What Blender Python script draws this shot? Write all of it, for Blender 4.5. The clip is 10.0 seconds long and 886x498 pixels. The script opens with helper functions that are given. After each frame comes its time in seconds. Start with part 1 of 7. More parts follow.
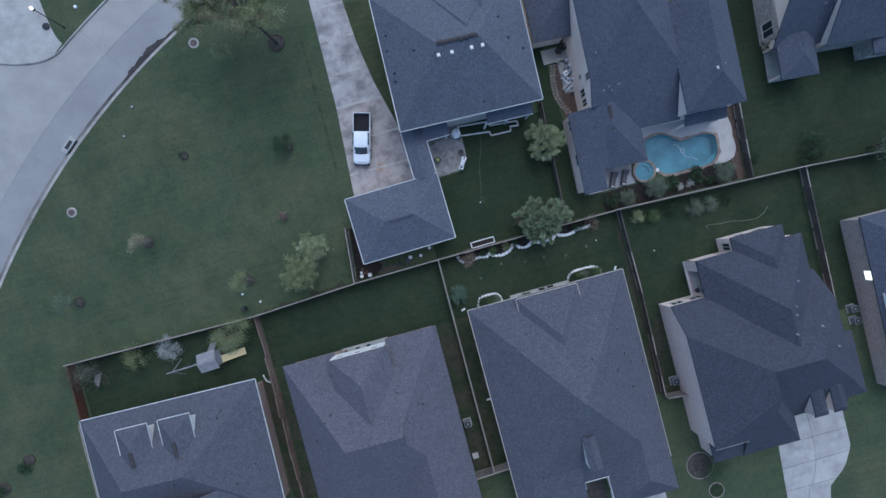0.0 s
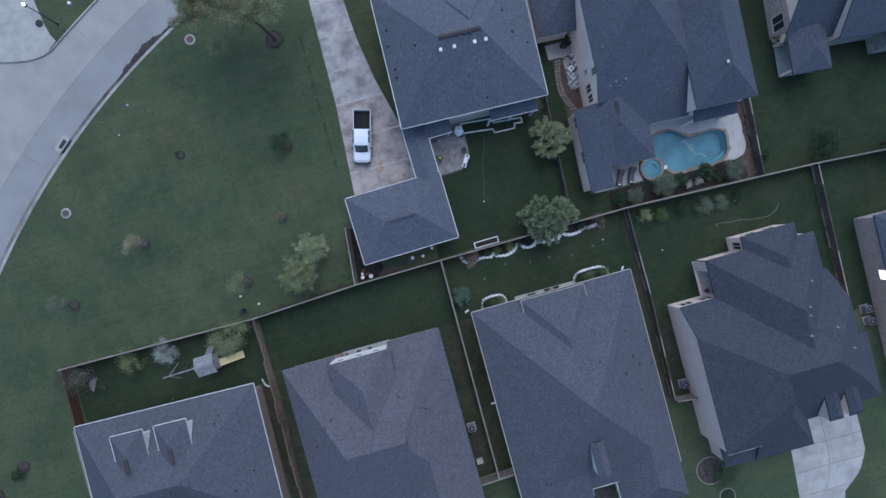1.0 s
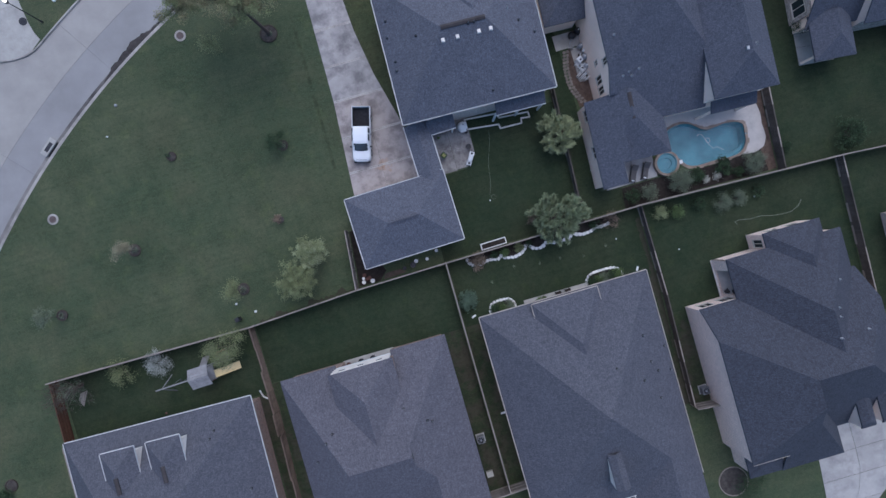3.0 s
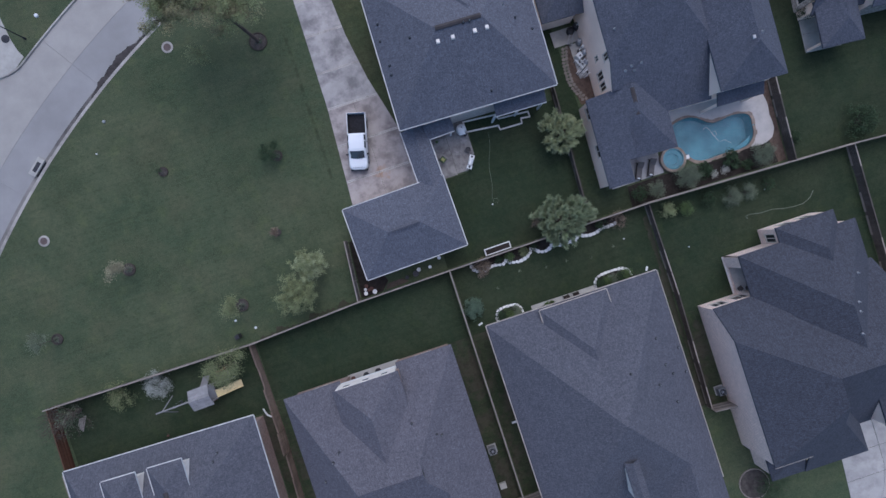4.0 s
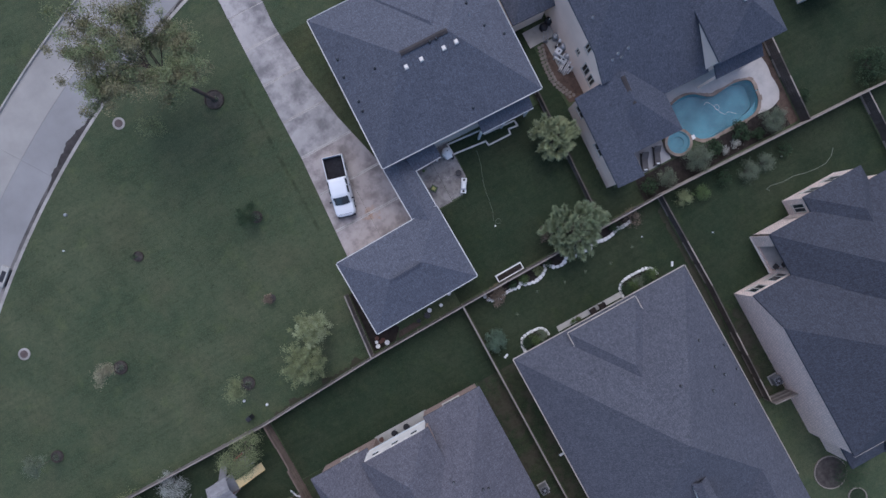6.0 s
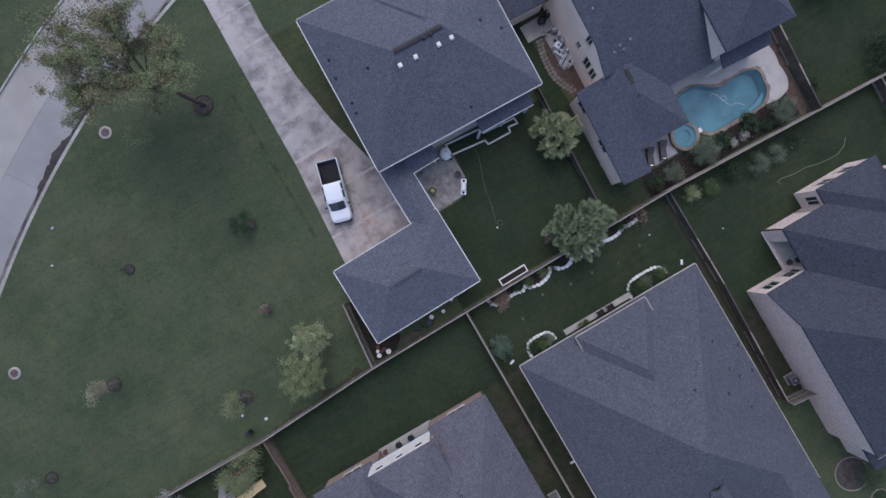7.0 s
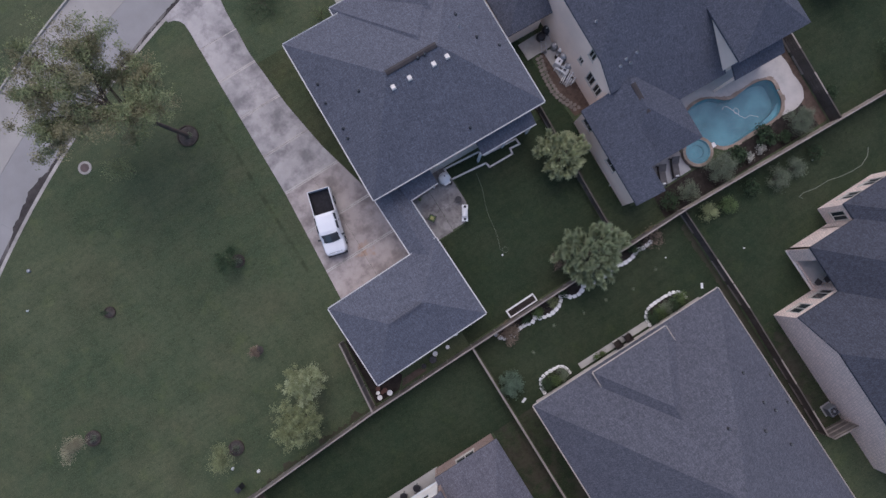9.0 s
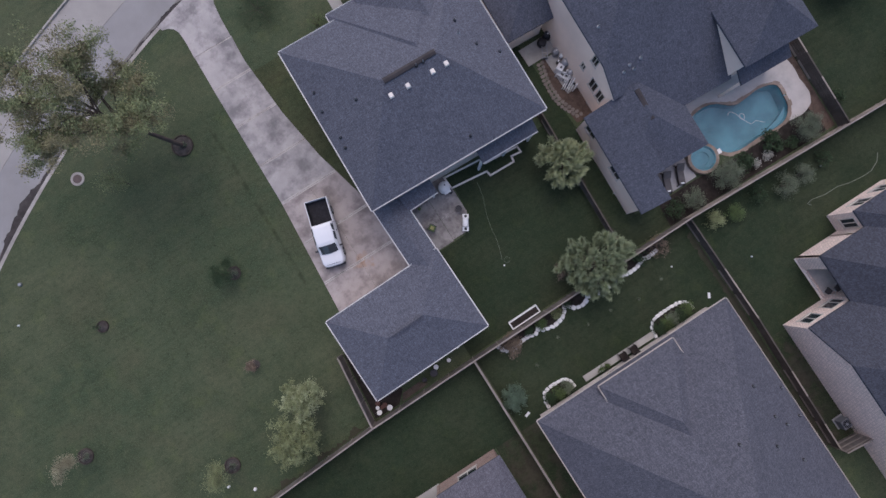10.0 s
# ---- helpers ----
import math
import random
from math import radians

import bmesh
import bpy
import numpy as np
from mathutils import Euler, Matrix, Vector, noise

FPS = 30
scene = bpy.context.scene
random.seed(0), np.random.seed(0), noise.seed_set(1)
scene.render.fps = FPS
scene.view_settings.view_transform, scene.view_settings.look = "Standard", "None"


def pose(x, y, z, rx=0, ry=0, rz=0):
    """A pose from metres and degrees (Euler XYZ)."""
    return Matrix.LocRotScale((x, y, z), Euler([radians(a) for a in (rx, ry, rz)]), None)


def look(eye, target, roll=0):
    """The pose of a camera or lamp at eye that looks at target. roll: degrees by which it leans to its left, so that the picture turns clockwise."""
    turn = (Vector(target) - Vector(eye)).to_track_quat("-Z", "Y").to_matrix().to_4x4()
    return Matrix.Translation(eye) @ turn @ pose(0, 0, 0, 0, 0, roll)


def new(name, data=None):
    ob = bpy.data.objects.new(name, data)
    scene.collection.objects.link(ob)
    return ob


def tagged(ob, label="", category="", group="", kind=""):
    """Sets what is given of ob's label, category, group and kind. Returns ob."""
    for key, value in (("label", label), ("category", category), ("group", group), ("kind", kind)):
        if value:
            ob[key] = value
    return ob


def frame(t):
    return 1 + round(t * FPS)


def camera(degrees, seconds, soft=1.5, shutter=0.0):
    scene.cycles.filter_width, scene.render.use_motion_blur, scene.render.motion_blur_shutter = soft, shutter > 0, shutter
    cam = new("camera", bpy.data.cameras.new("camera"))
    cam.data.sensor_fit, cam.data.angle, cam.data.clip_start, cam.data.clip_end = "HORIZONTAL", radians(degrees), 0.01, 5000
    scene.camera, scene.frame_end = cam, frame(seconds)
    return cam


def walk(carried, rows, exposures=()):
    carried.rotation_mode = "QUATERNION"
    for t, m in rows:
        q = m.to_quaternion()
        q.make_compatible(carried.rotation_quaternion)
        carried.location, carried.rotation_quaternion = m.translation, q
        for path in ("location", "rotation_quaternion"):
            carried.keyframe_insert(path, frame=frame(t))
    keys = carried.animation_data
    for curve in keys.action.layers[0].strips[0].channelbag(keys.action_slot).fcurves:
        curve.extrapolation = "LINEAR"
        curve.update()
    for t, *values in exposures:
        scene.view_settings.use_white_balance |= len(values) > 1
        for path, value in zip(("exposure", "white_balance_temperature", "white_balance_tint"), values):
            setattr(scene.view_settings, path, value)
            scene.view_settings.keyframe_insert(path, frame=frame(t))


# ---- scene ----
cam = camera(88.0, 10.0)
# seconds, eye x y z, and the turn about x, y and z in degrees; a turn of nought looks straight down
ROWS = [
    (0.0, 0.000, -0.000, 53.437, -0.944, -1.230, -15.000),
    (0.5, -0.090, -0.005, 52.870, -1.168, -1.175, -15.071),
    (1.0, -0.145, -0.040, 52.143, -0.848, -1.062, -15.217),
    (1.5, -0.192, -0.082, 51.432, -1.087, -0.947, -15.343),
    (2.0, -0.245, -0.165, 50.873, -0.825, -0.803, -15.409),
    (2.5, -0.347, -0.106, 50.236, -0.643, -0.773, -15.420),
    (4.0, -0.280, 0.785, 48.167, -0.595, -0.643, -18.221),
    (4.5, -0.143, 1.584, 47.222, -0.686, -0.604, -19.173),
    (5.0, 0.302, 2.558, 46.280, -0.293, -0.511, -22.669),
    (5.5, 0.541, 3.313, 45.463, -0.145, -0.586, -26.427),
    (5.7, 0.466, 3.496, 45.037, -0.001, -0.720, -27.542),
    (7.0, 0.758, 4.012, 42.944, -0.001, -0.521, -30.253),
    (7.5, 0.849, 4.083, 42.208, 1.053, -0.417, -30.878),
    (8.0, 0.875, 4.132, 41.372, 0.156, -0.378, -31.382),
    (8.5, 1.168, 4.655, 40.676, 1.867, -0.354, -31.736),
    (9.0, 1.246, 4.725, 40.167, 2.622, -0.240, -32.074),
    (9.5, 1.353, 4.912, 39.716, 3.225, -0.204, -32.282),
    (10.0, 1.593, 5.203, 39.287, 3.128, -0.124, -32.434),
]
EXPOSURES = [(0.0, 1.13, 4920, -4), (2.5, 1.13, 5210, 2), (5.0, 1.13, 5390, 5), (7.0, 1.13, 5540, 6), (10.0, 1.13, 5950, 10)]
walk(cam, [(t, pose(x, y, z, rx, ry, rz)) for t, x, y, z, rx, ry, rz in ROWS], EXPOSURES)

# ---- light: dusk under a pale sky, the brighter part in the north ----
world = bpy.data.worlds.new("dusk_sky")
scene.world = world
world.use_nodes = True
wn, wl = world.node_tree.nodes, world.node_tree.links
sky = wn.new("ShaderNodeTexSky")
sky.sky_type = "NISHITA"
sky.sun_disc = False
sky.sun_elevation = radians(59)
sky.sun_rotation = radians(24)
sky.air_density, sky.dust_density, sky.ozone_density = 1.0, 3.2, 2.6
background = wn["Background"]
background.inputs["Strength"].default_value = 0.0825
wl.new(sky.outputs["Color"], background.inputs["Color"])
sun_data = bpy.data.lights.new("sun", "SUN")
sun_data.energy, sun_data.angle, sun_data.color = 0.47, radians(95), (1.0, 0.63, 0.51)
sun = new("sun", sun_data)
sun.matrix_world = look((0, 0, 80), (-60 * math.sin(radians(24)), -60 * math.cos(radians(24)), 80 - 60 * math.tan(radians(59))))

# ---- materials ----
def material(name, colour, rough=0.8, scale=3.0, spread=0.25, fine=40.0, fine_spread=0.2, bump=0.3, tint=None,
             metal=0.0, stain=0.0, stain_scale=0.4, stain_colour=None, island=0.0, piece=0.0, spec=0.3, spot=None, stain_at=(0.5, 0.72)):
    """A surface with variation at two scales, grain and stains, in metres."""
    m = bpy.data.materials.new(name)
    m.use_nodes = True
    n, l = m.node_tree.nodes, m.node_tree.links
    b = n["Principled BSDF"]
    b.inputs["Roughness"].default_value, b.inputs["Metallic"].default_value = rough, metal
    b.inputs["Specular IOR Level"].default_value = spec
    geo = n.new("ShaderNodeNewGeometry")

    def tex(s, detail=5.0, roughness=0.6):
        t = n.new("ShaderNodeTexNoise")
        t.inputs["Scale"].default_value, t.inputs["Detail"].default_value, t.inputs["Roughness"].default_value = s, detail, roughness
        l.new(geo.outputs["Position"], t.inputs["Vector"])
        return t.outputs["Fac"]

    def mix(fac, a, c, mode="MIX"):
        x = n.new("ShaderNodeMix")
        x.data_type, x.blend_type = "RGBA", mode
        for slot, v in ((0, fac), (6, a), (7, c)):
            if hasattr(v, "links"):
                l.new(v, x.inputs[slot])
            else:
                x.inputs[slot].default_value = v
        return x.outputs[2]

    def ramp(src, lo, hi, a=0.0, c=1.0):
        r = n.new("ShaderNodeMapRange")
        l.new(src, r.inputs[0])
        for k, v in enumerate((lo, hi, a, c)):
            r.inputs[k + 1].default_value = v
        return r.outputs[0]

    def shade(k):
        return (*[max(0.0, v * k) for v in colour], 1)

    second = tint or tuple(v * (1 - spread) for v in colour)
    col = mix(ramp(tex(scale), 0.32, 0.68), (*[v * (1 + spread * 0.5) for v in colour], 1), (*second, 1))
    grain = tex(fine, 3.0, 0.7)
    col = mix(ramp(grain, 0.25, 0.75, 0.0, fine_spread), col, shade(0.25))
    if stain:
        col = mix(ramp(tex(stain_scale, 6.0, 0.65), *stain_at, 0.0, stain), col, (*(stain_colour or [v * 0.4 for v in colour]), 1))
    if spot:
        sx, sy, reach, paint = spot
        away = n.new("ShaderNodeVectorMath")
        away.operation = "DISTANCE"
        l.new(geo.outputs["Position"], away.inputs[0])
        away.inputs[1].default_value = (sx, sy, 0.03)
        ragged = n.new("ShaderNodeMath")
        ragged.operation = "ADD"
        l.new(away.outputs["Value"], ragged.inputs[0])
        l.new(ramp(tex(1.6, 5.0), 0.3, 0.7, -reach * 0.8, reach * 0.8), ragged.inputs[1])
        col = mix(ramp(ragged.outputs[0], reach * 0.2, reach, 0.6, 0.0), col, (*paint, 1))
    for amount, source in ((island, geo.outputs["Random Per Island"]), (piece, None)):
        if amount:
            if source is None:
                source = n.new("ShaderNodeObjectInfo").outputs["Random"]
            col = mix(ramp(source, 0.0, 1.0, 0.0, amount), col, shade(0.35))
    l.new(col, b.inputs["Base Color"])
    if bump:
        u = n.new("ShaderNodeBump")
        u.inputs["Strength"].default_value, u.inputs["Distance"].default_value = bump, 0.02
        l.new(grain, u.inputs["Height"])
        l.new(u.outputs["Normal"], b.inputs["Normal"])
    return m


def courses(name, colour, mortar, width, height, gap, spread=0.35, rough=0.85, bump=0.6, patch=0.25, patch_scale=0.5, mottle=1.0):
    """Courses laid by the mesh's own map, in metres: shingles, bricks."""
    m = bpy.data.materials.new(name)
    m.use_nodes = True
    n, l = m.node_tree.nodes, m.node_tree.links
    b = n["Principled BSDF"]
    b.inputs["Roughness"].default_value, b.inputs["Specular IOR Level"].default_value = rough, 0.25
    uv = n.new("ShaderNodeUVMap")
    t = n.new("ShaderNodeTexBrick")
    l.new(uv.outputs["UV"], t.inputs["Vector"])
    t.offset, t.squash = 0.5, 1.0
    t.inputs["Color1"].default_value = (*[v * (1 + spread) for v in colour], 1)
    t.inputs["Color2"].default_value = (*[v * (1 - spread) for v in colour], 1)
    t.inputs["Mortar"].default_value = (*mortar, 1)
    for key, v in (("Scale", 1.0), ("Mortar Size", gap), ("Mortar Smooth", 0.3), ("Bias", 0.0), ("Brick Width", width), ("Row Height", height)):
        t.inputs[key].default_value = v
    geo = n.new("ShaderNodeNewGeometry")
    col = t.outputs["Color"]
    warp = n.new("ShaderNodeMapping")
    warp.inputs["Scale"].default_value = (2.4, 0.7, 1.0)
    l.new(uv.outputs["UV"], warp.inputs["Vector"])
    for s, d, lo, hi, amount, k in ((2.6, 3, 0.46, 0.60, 0.5, 0.6), (4.6, 2, 0.52, 0.63, 0.6, 1.5), (patch_scale, 5, 0.35, 0.7, patch, 0.45), (3.0, 6, 0.4, 0.75, 0.2, 1.5), (11.0, 3, 0.4, 0.65, 0.55, 0.45), (13.0, 3, 0.5, 0.7, 0.5, 1.7)):
        z = n.new("ShaderNodeTexNoise")
        z.inputs["Scale"].default_value, z.inputs["Detail"].default_value, z.inputs["Distortion"].default_value = s, d, 0.8 if s in (2.6, 4.6) else 0.0
        l.new(warp.outputs["Vector"] if s in (2.6, 4.6) else geo.outputs["Position"], z.inputs["Vector"])
        r = n.new("ShaderNodeMapRange")
        l.new(z.outputs["Fac"], r.inputs[0])
        for i, v in enumerate((lo, hi, 0.0, amount * mottle)):
            r.inputs[i + 1].default_value = v
        x = n.new("ShaderNodeMix")
        x.data_type = "RGBA"
        l.new(r.outputs[0], x.inputs[0])
        l.new(col, x.inputs[6])
        x.inputs[7].default_value = (*[v * k for v in colour], 1)
        col = x.outputs[2]
    l.new(col, b.inputs["Base Color"])
    u = n.new("ShaderNodeBump")
    u.inputs["Strength"].default_value, u.inputs["Distance"].default_value = bump, 0.02
    l.new(t.outputs["Fac"], u.inputs["Height"])
    u.invert = True
    l.new(u.outputs["Normal"], b.inputs["Normal"])
    return m


def glass(name, colour, rough=0.05):
    m = bpy.data.materials.new(name)
    m.use_nodes = True
    b = m.node_tree.nodes["Principled BSDF"]
    b.inputs["Base Color"].default_value = (*colour, 1)
    b.inputs["Roughness"].default_value, b.inputs["IOR"].default_value = rough, 1.5
    b.inputs["Specular IOR Level"].default_value = 0.6
    return m


def glow(name, colour, strength):
    m = bpy.data.materials.new(name)
    m.use_nodes = True
    b = m.node_tree.nodes["Principled BSDF"]
    b.inputs["Base Color"].default_value = (*colour, 1)
    b.inputs["Emission Color"].default_value, b.inputs["Emission Strength"].default_value = (*colour, 1), strength
    return m


ROAD_INNER = material("road_concrete_grey", (0.30, 0.29, 0.28), 0.9, 0.25, 0.15, 14.0, 0.12, 0.2, stain=0.3, stain_scale=0.15, stain_colour=(0.22, 0.215, 0.21))


def lawn(name="lawn", depth=1.0, hue=(1.0, 1.0, 1.0), bare=0.0):
    """Mown grass: patches of metres, tufts of decimetres, blades, and a worn line beside the drive."""
    m = bpy.data.materials.new(name)
    m.use_nodes = True
    n, l = m.node_tree.nodes, m.node_tree.links
    b = n["Principled BSDF"]
    b.inputs["Roughness"].default_value, b.inputs["Specular IOR Level"].default_value = 0.95, 0.1
    geo = n.new("ShaderNodeNewGeometry")

    def tex(s, detail=4.0, stretch=None):
        t = n.new("ShaderNodeTexNoise")
        t.inputs["Scale"].default_value, t.inputs["Detail"].default_value, t.inputs["Roughness"].default_value = s, detail, 0.65
        if stretch:
            mp = n.new("ShaderNodeMapping")
            mp.inputs["Scale"].default_value, mp.inputs["Rotation"].default_value = stretch, (0, 0, radians(38))
            l.new(geo.outputs["Position"], mp.inputs["Vector"])
            l.new(mp.outputs["Vector"], t.inputs["Vector"])
        else:
            l.new(geo.outputs["Position"], t.inputs["Vector"])
        return t.outputs["Fac"]

    def blend(src, lo, hi, amount, col, other):
        r = n.new("ShaderNodeMapRange")
        l.new(src, r.inputs[0])
        for k, v in enumerate((lo, hi, 0.0, amount)):
            r.inputs[k + 1].default_value = v
        x = n.new("ShaderNodeMix")
        x.data_type = "RGBA"
        l.new(r.outputs[0], x.inputs[0])
        l.new(col, x.inputs[6])
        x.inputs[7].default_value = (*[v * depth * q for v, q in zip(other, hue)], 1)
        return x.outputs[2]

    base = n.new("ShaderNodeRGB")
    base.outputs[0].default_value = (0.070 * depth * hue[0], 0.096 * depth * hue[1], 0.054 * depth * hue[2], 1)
    col = base.outputs[0]
    col = blend(tex(0.085, 4.0), 0.42, 0.60, 0.9, col, (0.122, 0.134, 0.078))
    col = blend(tex(0.24, 6.0), 0.44, 0.64, 0.62, col, (0.040, 0.058, 0.032))
    col = blend(tex(1.0, 3.0, (0.10, 0.9, 1.0)), 0.42, 0.66, 0.5, col, (0.098, 0.116, 0.064))
    col = blend(tex(1.0, 2.0, (0.05, 2.2, 1.0)), 0.48, 0.66, 0.3, col, (0.046, 0.062, 0.034))
    col = blend(tex(0.17, 5.0), 0.5, 0.66, 0.35, col, (0.108, 0.098, 0.058))
    col = blend(tex(0.5, 4.0), 0.56, 0.68, 0.4, col, (0.125, 0.150, 0.062))
    col = blend(tex(3.3, 2.0), 0.64, 0.70, 0.6, col, (0.022, 0.034, 0.018))
    col = blend(tex(1.2, 6.0), 0.46, 0.70, 0.5, col, (0.112, 0.118, 0.066))
    col = blend(tex(0.7, 5.0), 0.5, 0.72, 0.35, col, (0.042, 0.060, 0.034))
    col = blend(tex(2.6, 5.0), 0.46, 0.72, 0.45, col, (0.030, 0.044, 0.023))
    fine = tex(26.0, 3.0)
    col = blend(fine, 0.42, 0.66, 0.6, col, (0.026, 0.038, 0.020))
    col = blend(tex(9.0, 3.0), 0.52, 0.68, 0.55, col, (0.140, 0.160, 0.092))
    if bare:
        col = blend(tex(0.45, 5.0), 0.46, 0.58, bare, col, (0.135, 0.105, 0.085))
        col = blend(tex(1.7, 4.0), 0.5, 0.62, bare * 0.7, col, (0.060, 0.052, 0.042))
    sep = n.new("ShaderNodeSeparateXYZ")
    l.new(geo.outputs["Position"], sep.inputs[0])

    def gate(src, lo, hi):
        r = n.new("ShaderNodeMapRange")
        r.interpolation_type = "SMOOTHSTEP"
        l.new(src, r.inputs[0])
        r.inputs[1].default_value, r.inputs[2].default_value = lo, hi
        return r.outputs[0]

    def times(a, c):
        x = n.new("ShaderNodeMath")
        x.operation = "MULTIPLY"
        l.new(a, x.inputs[0])
        l.new(c, x.inputs[1])
        return x.outputs[0]

    worn = times(times(gate(sep.outputs[0], -8.95, -8.7), gate(sep.outputs[0], -8.35, -8.6)), times(gate(sep.outputs[1], 9.0, 11.0), gate(sep.outputs[1], 30.0, 25.0)))
    col = blend(times(worn, gate(tex(0.9, 5.0), 0.38, 0.62)), 0.0, 1.0, 0.65, col, (0.035, 0.045, 0.024))
    l.new(col, b.inputs["Base Color"])
    u = n.new("ShaderNodeBump")
    u.inputs["Strength"].default_value, u.inputs["Distance"].default_value = 0.8, 0.03
    l.new(fine, u.inputs["Height"])
    l.new(u.outputs["Normal"], b.inputs["Normal"])
    return m


LAWN = lawn("lawn", 0.955, (0.99, 1.0, 0.98))
# Lawn at half tone: darker turf plus the fences' shade put in the colour.
LAWN_SHADED = lawn("shaded_yard_lawn", 0.48, (0.92, 1.02, 0.98))
LAWN_WORN = lawn("thin_side_lawn", 0.57, (0.96, 1.0, 0.96), 0.65)
ROAD = material("road_concrete", (0.36, 0.34, 0.31), 0.9, 0.25, 0.18, 14.0, 0.12, 0.2, stain=0.3, stain_scale=0.15, stain_colour=(0.25, 0.24, 0.23))
KERB = material("kerb_concrete", (0.42, 0.39, 0.35), 0.9, 0.8, 0.3, 20.0, 0.2, 0.3, stain=0.8, stain_scale=0.12, stain_colour=(0.06, 0.055, 0.05))
DRIVE = material("drive_concrete", (0.46, 0.425, 0.40), 0.88, 0.4, 0.22, 16.0, 0.15, 0.25, tint=(0.34, 0.32, 0.305), stain=0.7, stain_scale=0.42, stain_colour=(0.115, 0.11, 0.112), stain_at=(0.45, 0.63), piece=0.15)
DRIVE_WARM = material("worn_drive_concrete", (0.42, 0.37, 0.34), 0.88, 0.5, 0.25, 16.0, 0.15, 0.25, tint=(0.31, 0.27, 0.25), stain=0.7, stain_at=(0.46, 0.66), stain_scale=0.5, stain_colour=(0.15, 0.13, 0.122), piece=0.15, spot=(-3.45, 9.7, 0.75, (0.36, 0.20, 0.10)))
DRIVE_PALE = material("blotched_pale_concrete", (0.47, 0.445, 0.41), 0.88, 0.4, 0.22, 16.0, 0.15, 0.25, tint=(0.36, 0.345, 0.325), stain=0.6, stain_scale=0.45, stain_colour=(0.20, 0.19, 0.185), stain_at=(0.47, 0.68), piece=0.15)
PAD = material("pale_concrete", (0.45, 0.43, 0.39), 0.88, 0.6, 0.2, 18.0, 0.15, 0.25, stain=0.4, stain_scale=0.5, piece=0.12)
SHINGLE = courses("grey_shingles", (0.113, 0.1185, 0.1435), (0.066, 0.069, 0.082), 0.32, 0.15, 0.006, 0.18)
SHINGLE_BROWN = courses("brown_grey_shingles", (0.099, 0.101, 0.119), (0.060, 0.060, 0.069), 0.32, 0.15, 0.006, 0.22)
SHINGLE_WARM = courses("warm_grey_shingles", (0.119, 0.115, 0.132), (0.072, 0.069, 0.078), 0.32, 0.15, 0.006, 0.22)
SHINGLE_SLATE = courses("slate_brown_shingles", (0.062, 0.066, 0.082), (0.042, 0.042, 0.049), 0.32, 0.15, 0.006, 0.2)
SHINGLE_DARK = courses("charcoal_shingles", (0.083, 0.090, 0.114), (0.048, 0.052, 0.066), 0.32, 0.15, 0.006, 0.2)
BRICK_WHITE = courses("limewashed_brick", (0.95, 0.77, 0.66), (0.66, 0.53, 0.45), 0.24, 0.16, 0.022, 0.12, mottle=0.2)
BRICK_PALE = courses("pale_brick", (0.66, 0.58, 0.52), (0.48, 0.42, 0.37), 0.21, 0.075, 0.010, 0.2, mottle=0.3)
BRICK_TAN = courses("tan_brick", (0.52, 0.42, 0.36), (0.45, 0.39, 0.35), 0.21, 0.075, 0.010, 0.3, mottle=0.3)
STONE_CLAD = courses("grey_stone_cladding", (0.42, 0.38, 0.34), (0.24, 0.22, 0.20), 0.36, 0.18, 0.02, 0.35, mottle=0.3)
BRICK_RED = courses("red_brown_brick", (0.36, 0.25, 0.20), (0.40, 0.35, 0.31), 0.21, 0.075, 0.010, 0.3, mottle=0.3)
STUCCO = material("cream_stucco", (0.95, 0.79, 0.66), 0.9, 0.4, 0.1, 30.0, 0.08, 0.2)
WHITE = material("white_paint", (0.78, 0.78, 0.76), 0.6, 1.2, 0.08, 30.0, 0.05, 0.05, stain=0.15, stain_scale=1.5)
CREAM = material("cream_trim", (0.60, 0.55, 0.48), 0.65, 1.2, 0.1, 30.0, 0.05, 0.05)
FENCE_BROWN = material("dark_cedar", (0.145, 0.125, 0.11), 0.92, 0.6, 0.4, 30.0, 0.3, 0.4, island=0.4, stain=0.4)
FENCE = material("weathered_cedar", (0.25, 0.22, 0.195), 0.92, 0.6, 0.3, 30.0, 0.3, 0.4, island=0.4, stain=0.4)
CAP = material("weathered_rail", (0.35, 0.305, 0.262), 0.92, 0.6, 0.25, 30.0, 0.2, 0.3, island=0.2)
OLD_CEDAR = material("old_brown_cedar", (0.26, 0.195, 0.15), 0.92, 0.8, 0.3, 30.0, 0.3, 0.3, island=0.45, stain=0.5)
CEDAR = material("stained_cedar", (0.14, 0.065, 0.038), 0.85, 0.8, 0.25, 30.0, 0.25, 0.3, island=0.35)
VENT_BROWN = material("dark_brown_vent_shingle", (0.066, 0.058, 0.058), 0.9, 1.2, 0.3, 30.0, 0.25, 0.3)
WINDOW = glass("window_glass", (0.03, 0.04, 0.045))
DARK = material("dark_interior", (0.02, 0.02, 0.022), 0.95)
METAL_DARK = material("dark_metal", (0.05, 0.05, 0.055), 0.5, metal=0.4, bump=0.05)
METAL = material("grey_metal", (0.38, 0.39, 0.40), 0.45, metal=0.6, bump=0.05)
MULCH_RED = material("reddish_mulch", (0.15, 0.108, 0.085), 0.98, 2.0, 0.4, 14.0, 0.6, 0.9, spec=0.1)
MULCH_AND_SHADE = material("faded_mulch_and_entry_shade", (0.10, 0.088, 0.078), 0.98, 2.0, 0.45, 20.0, 0.5, 0.9, spec=0.1)
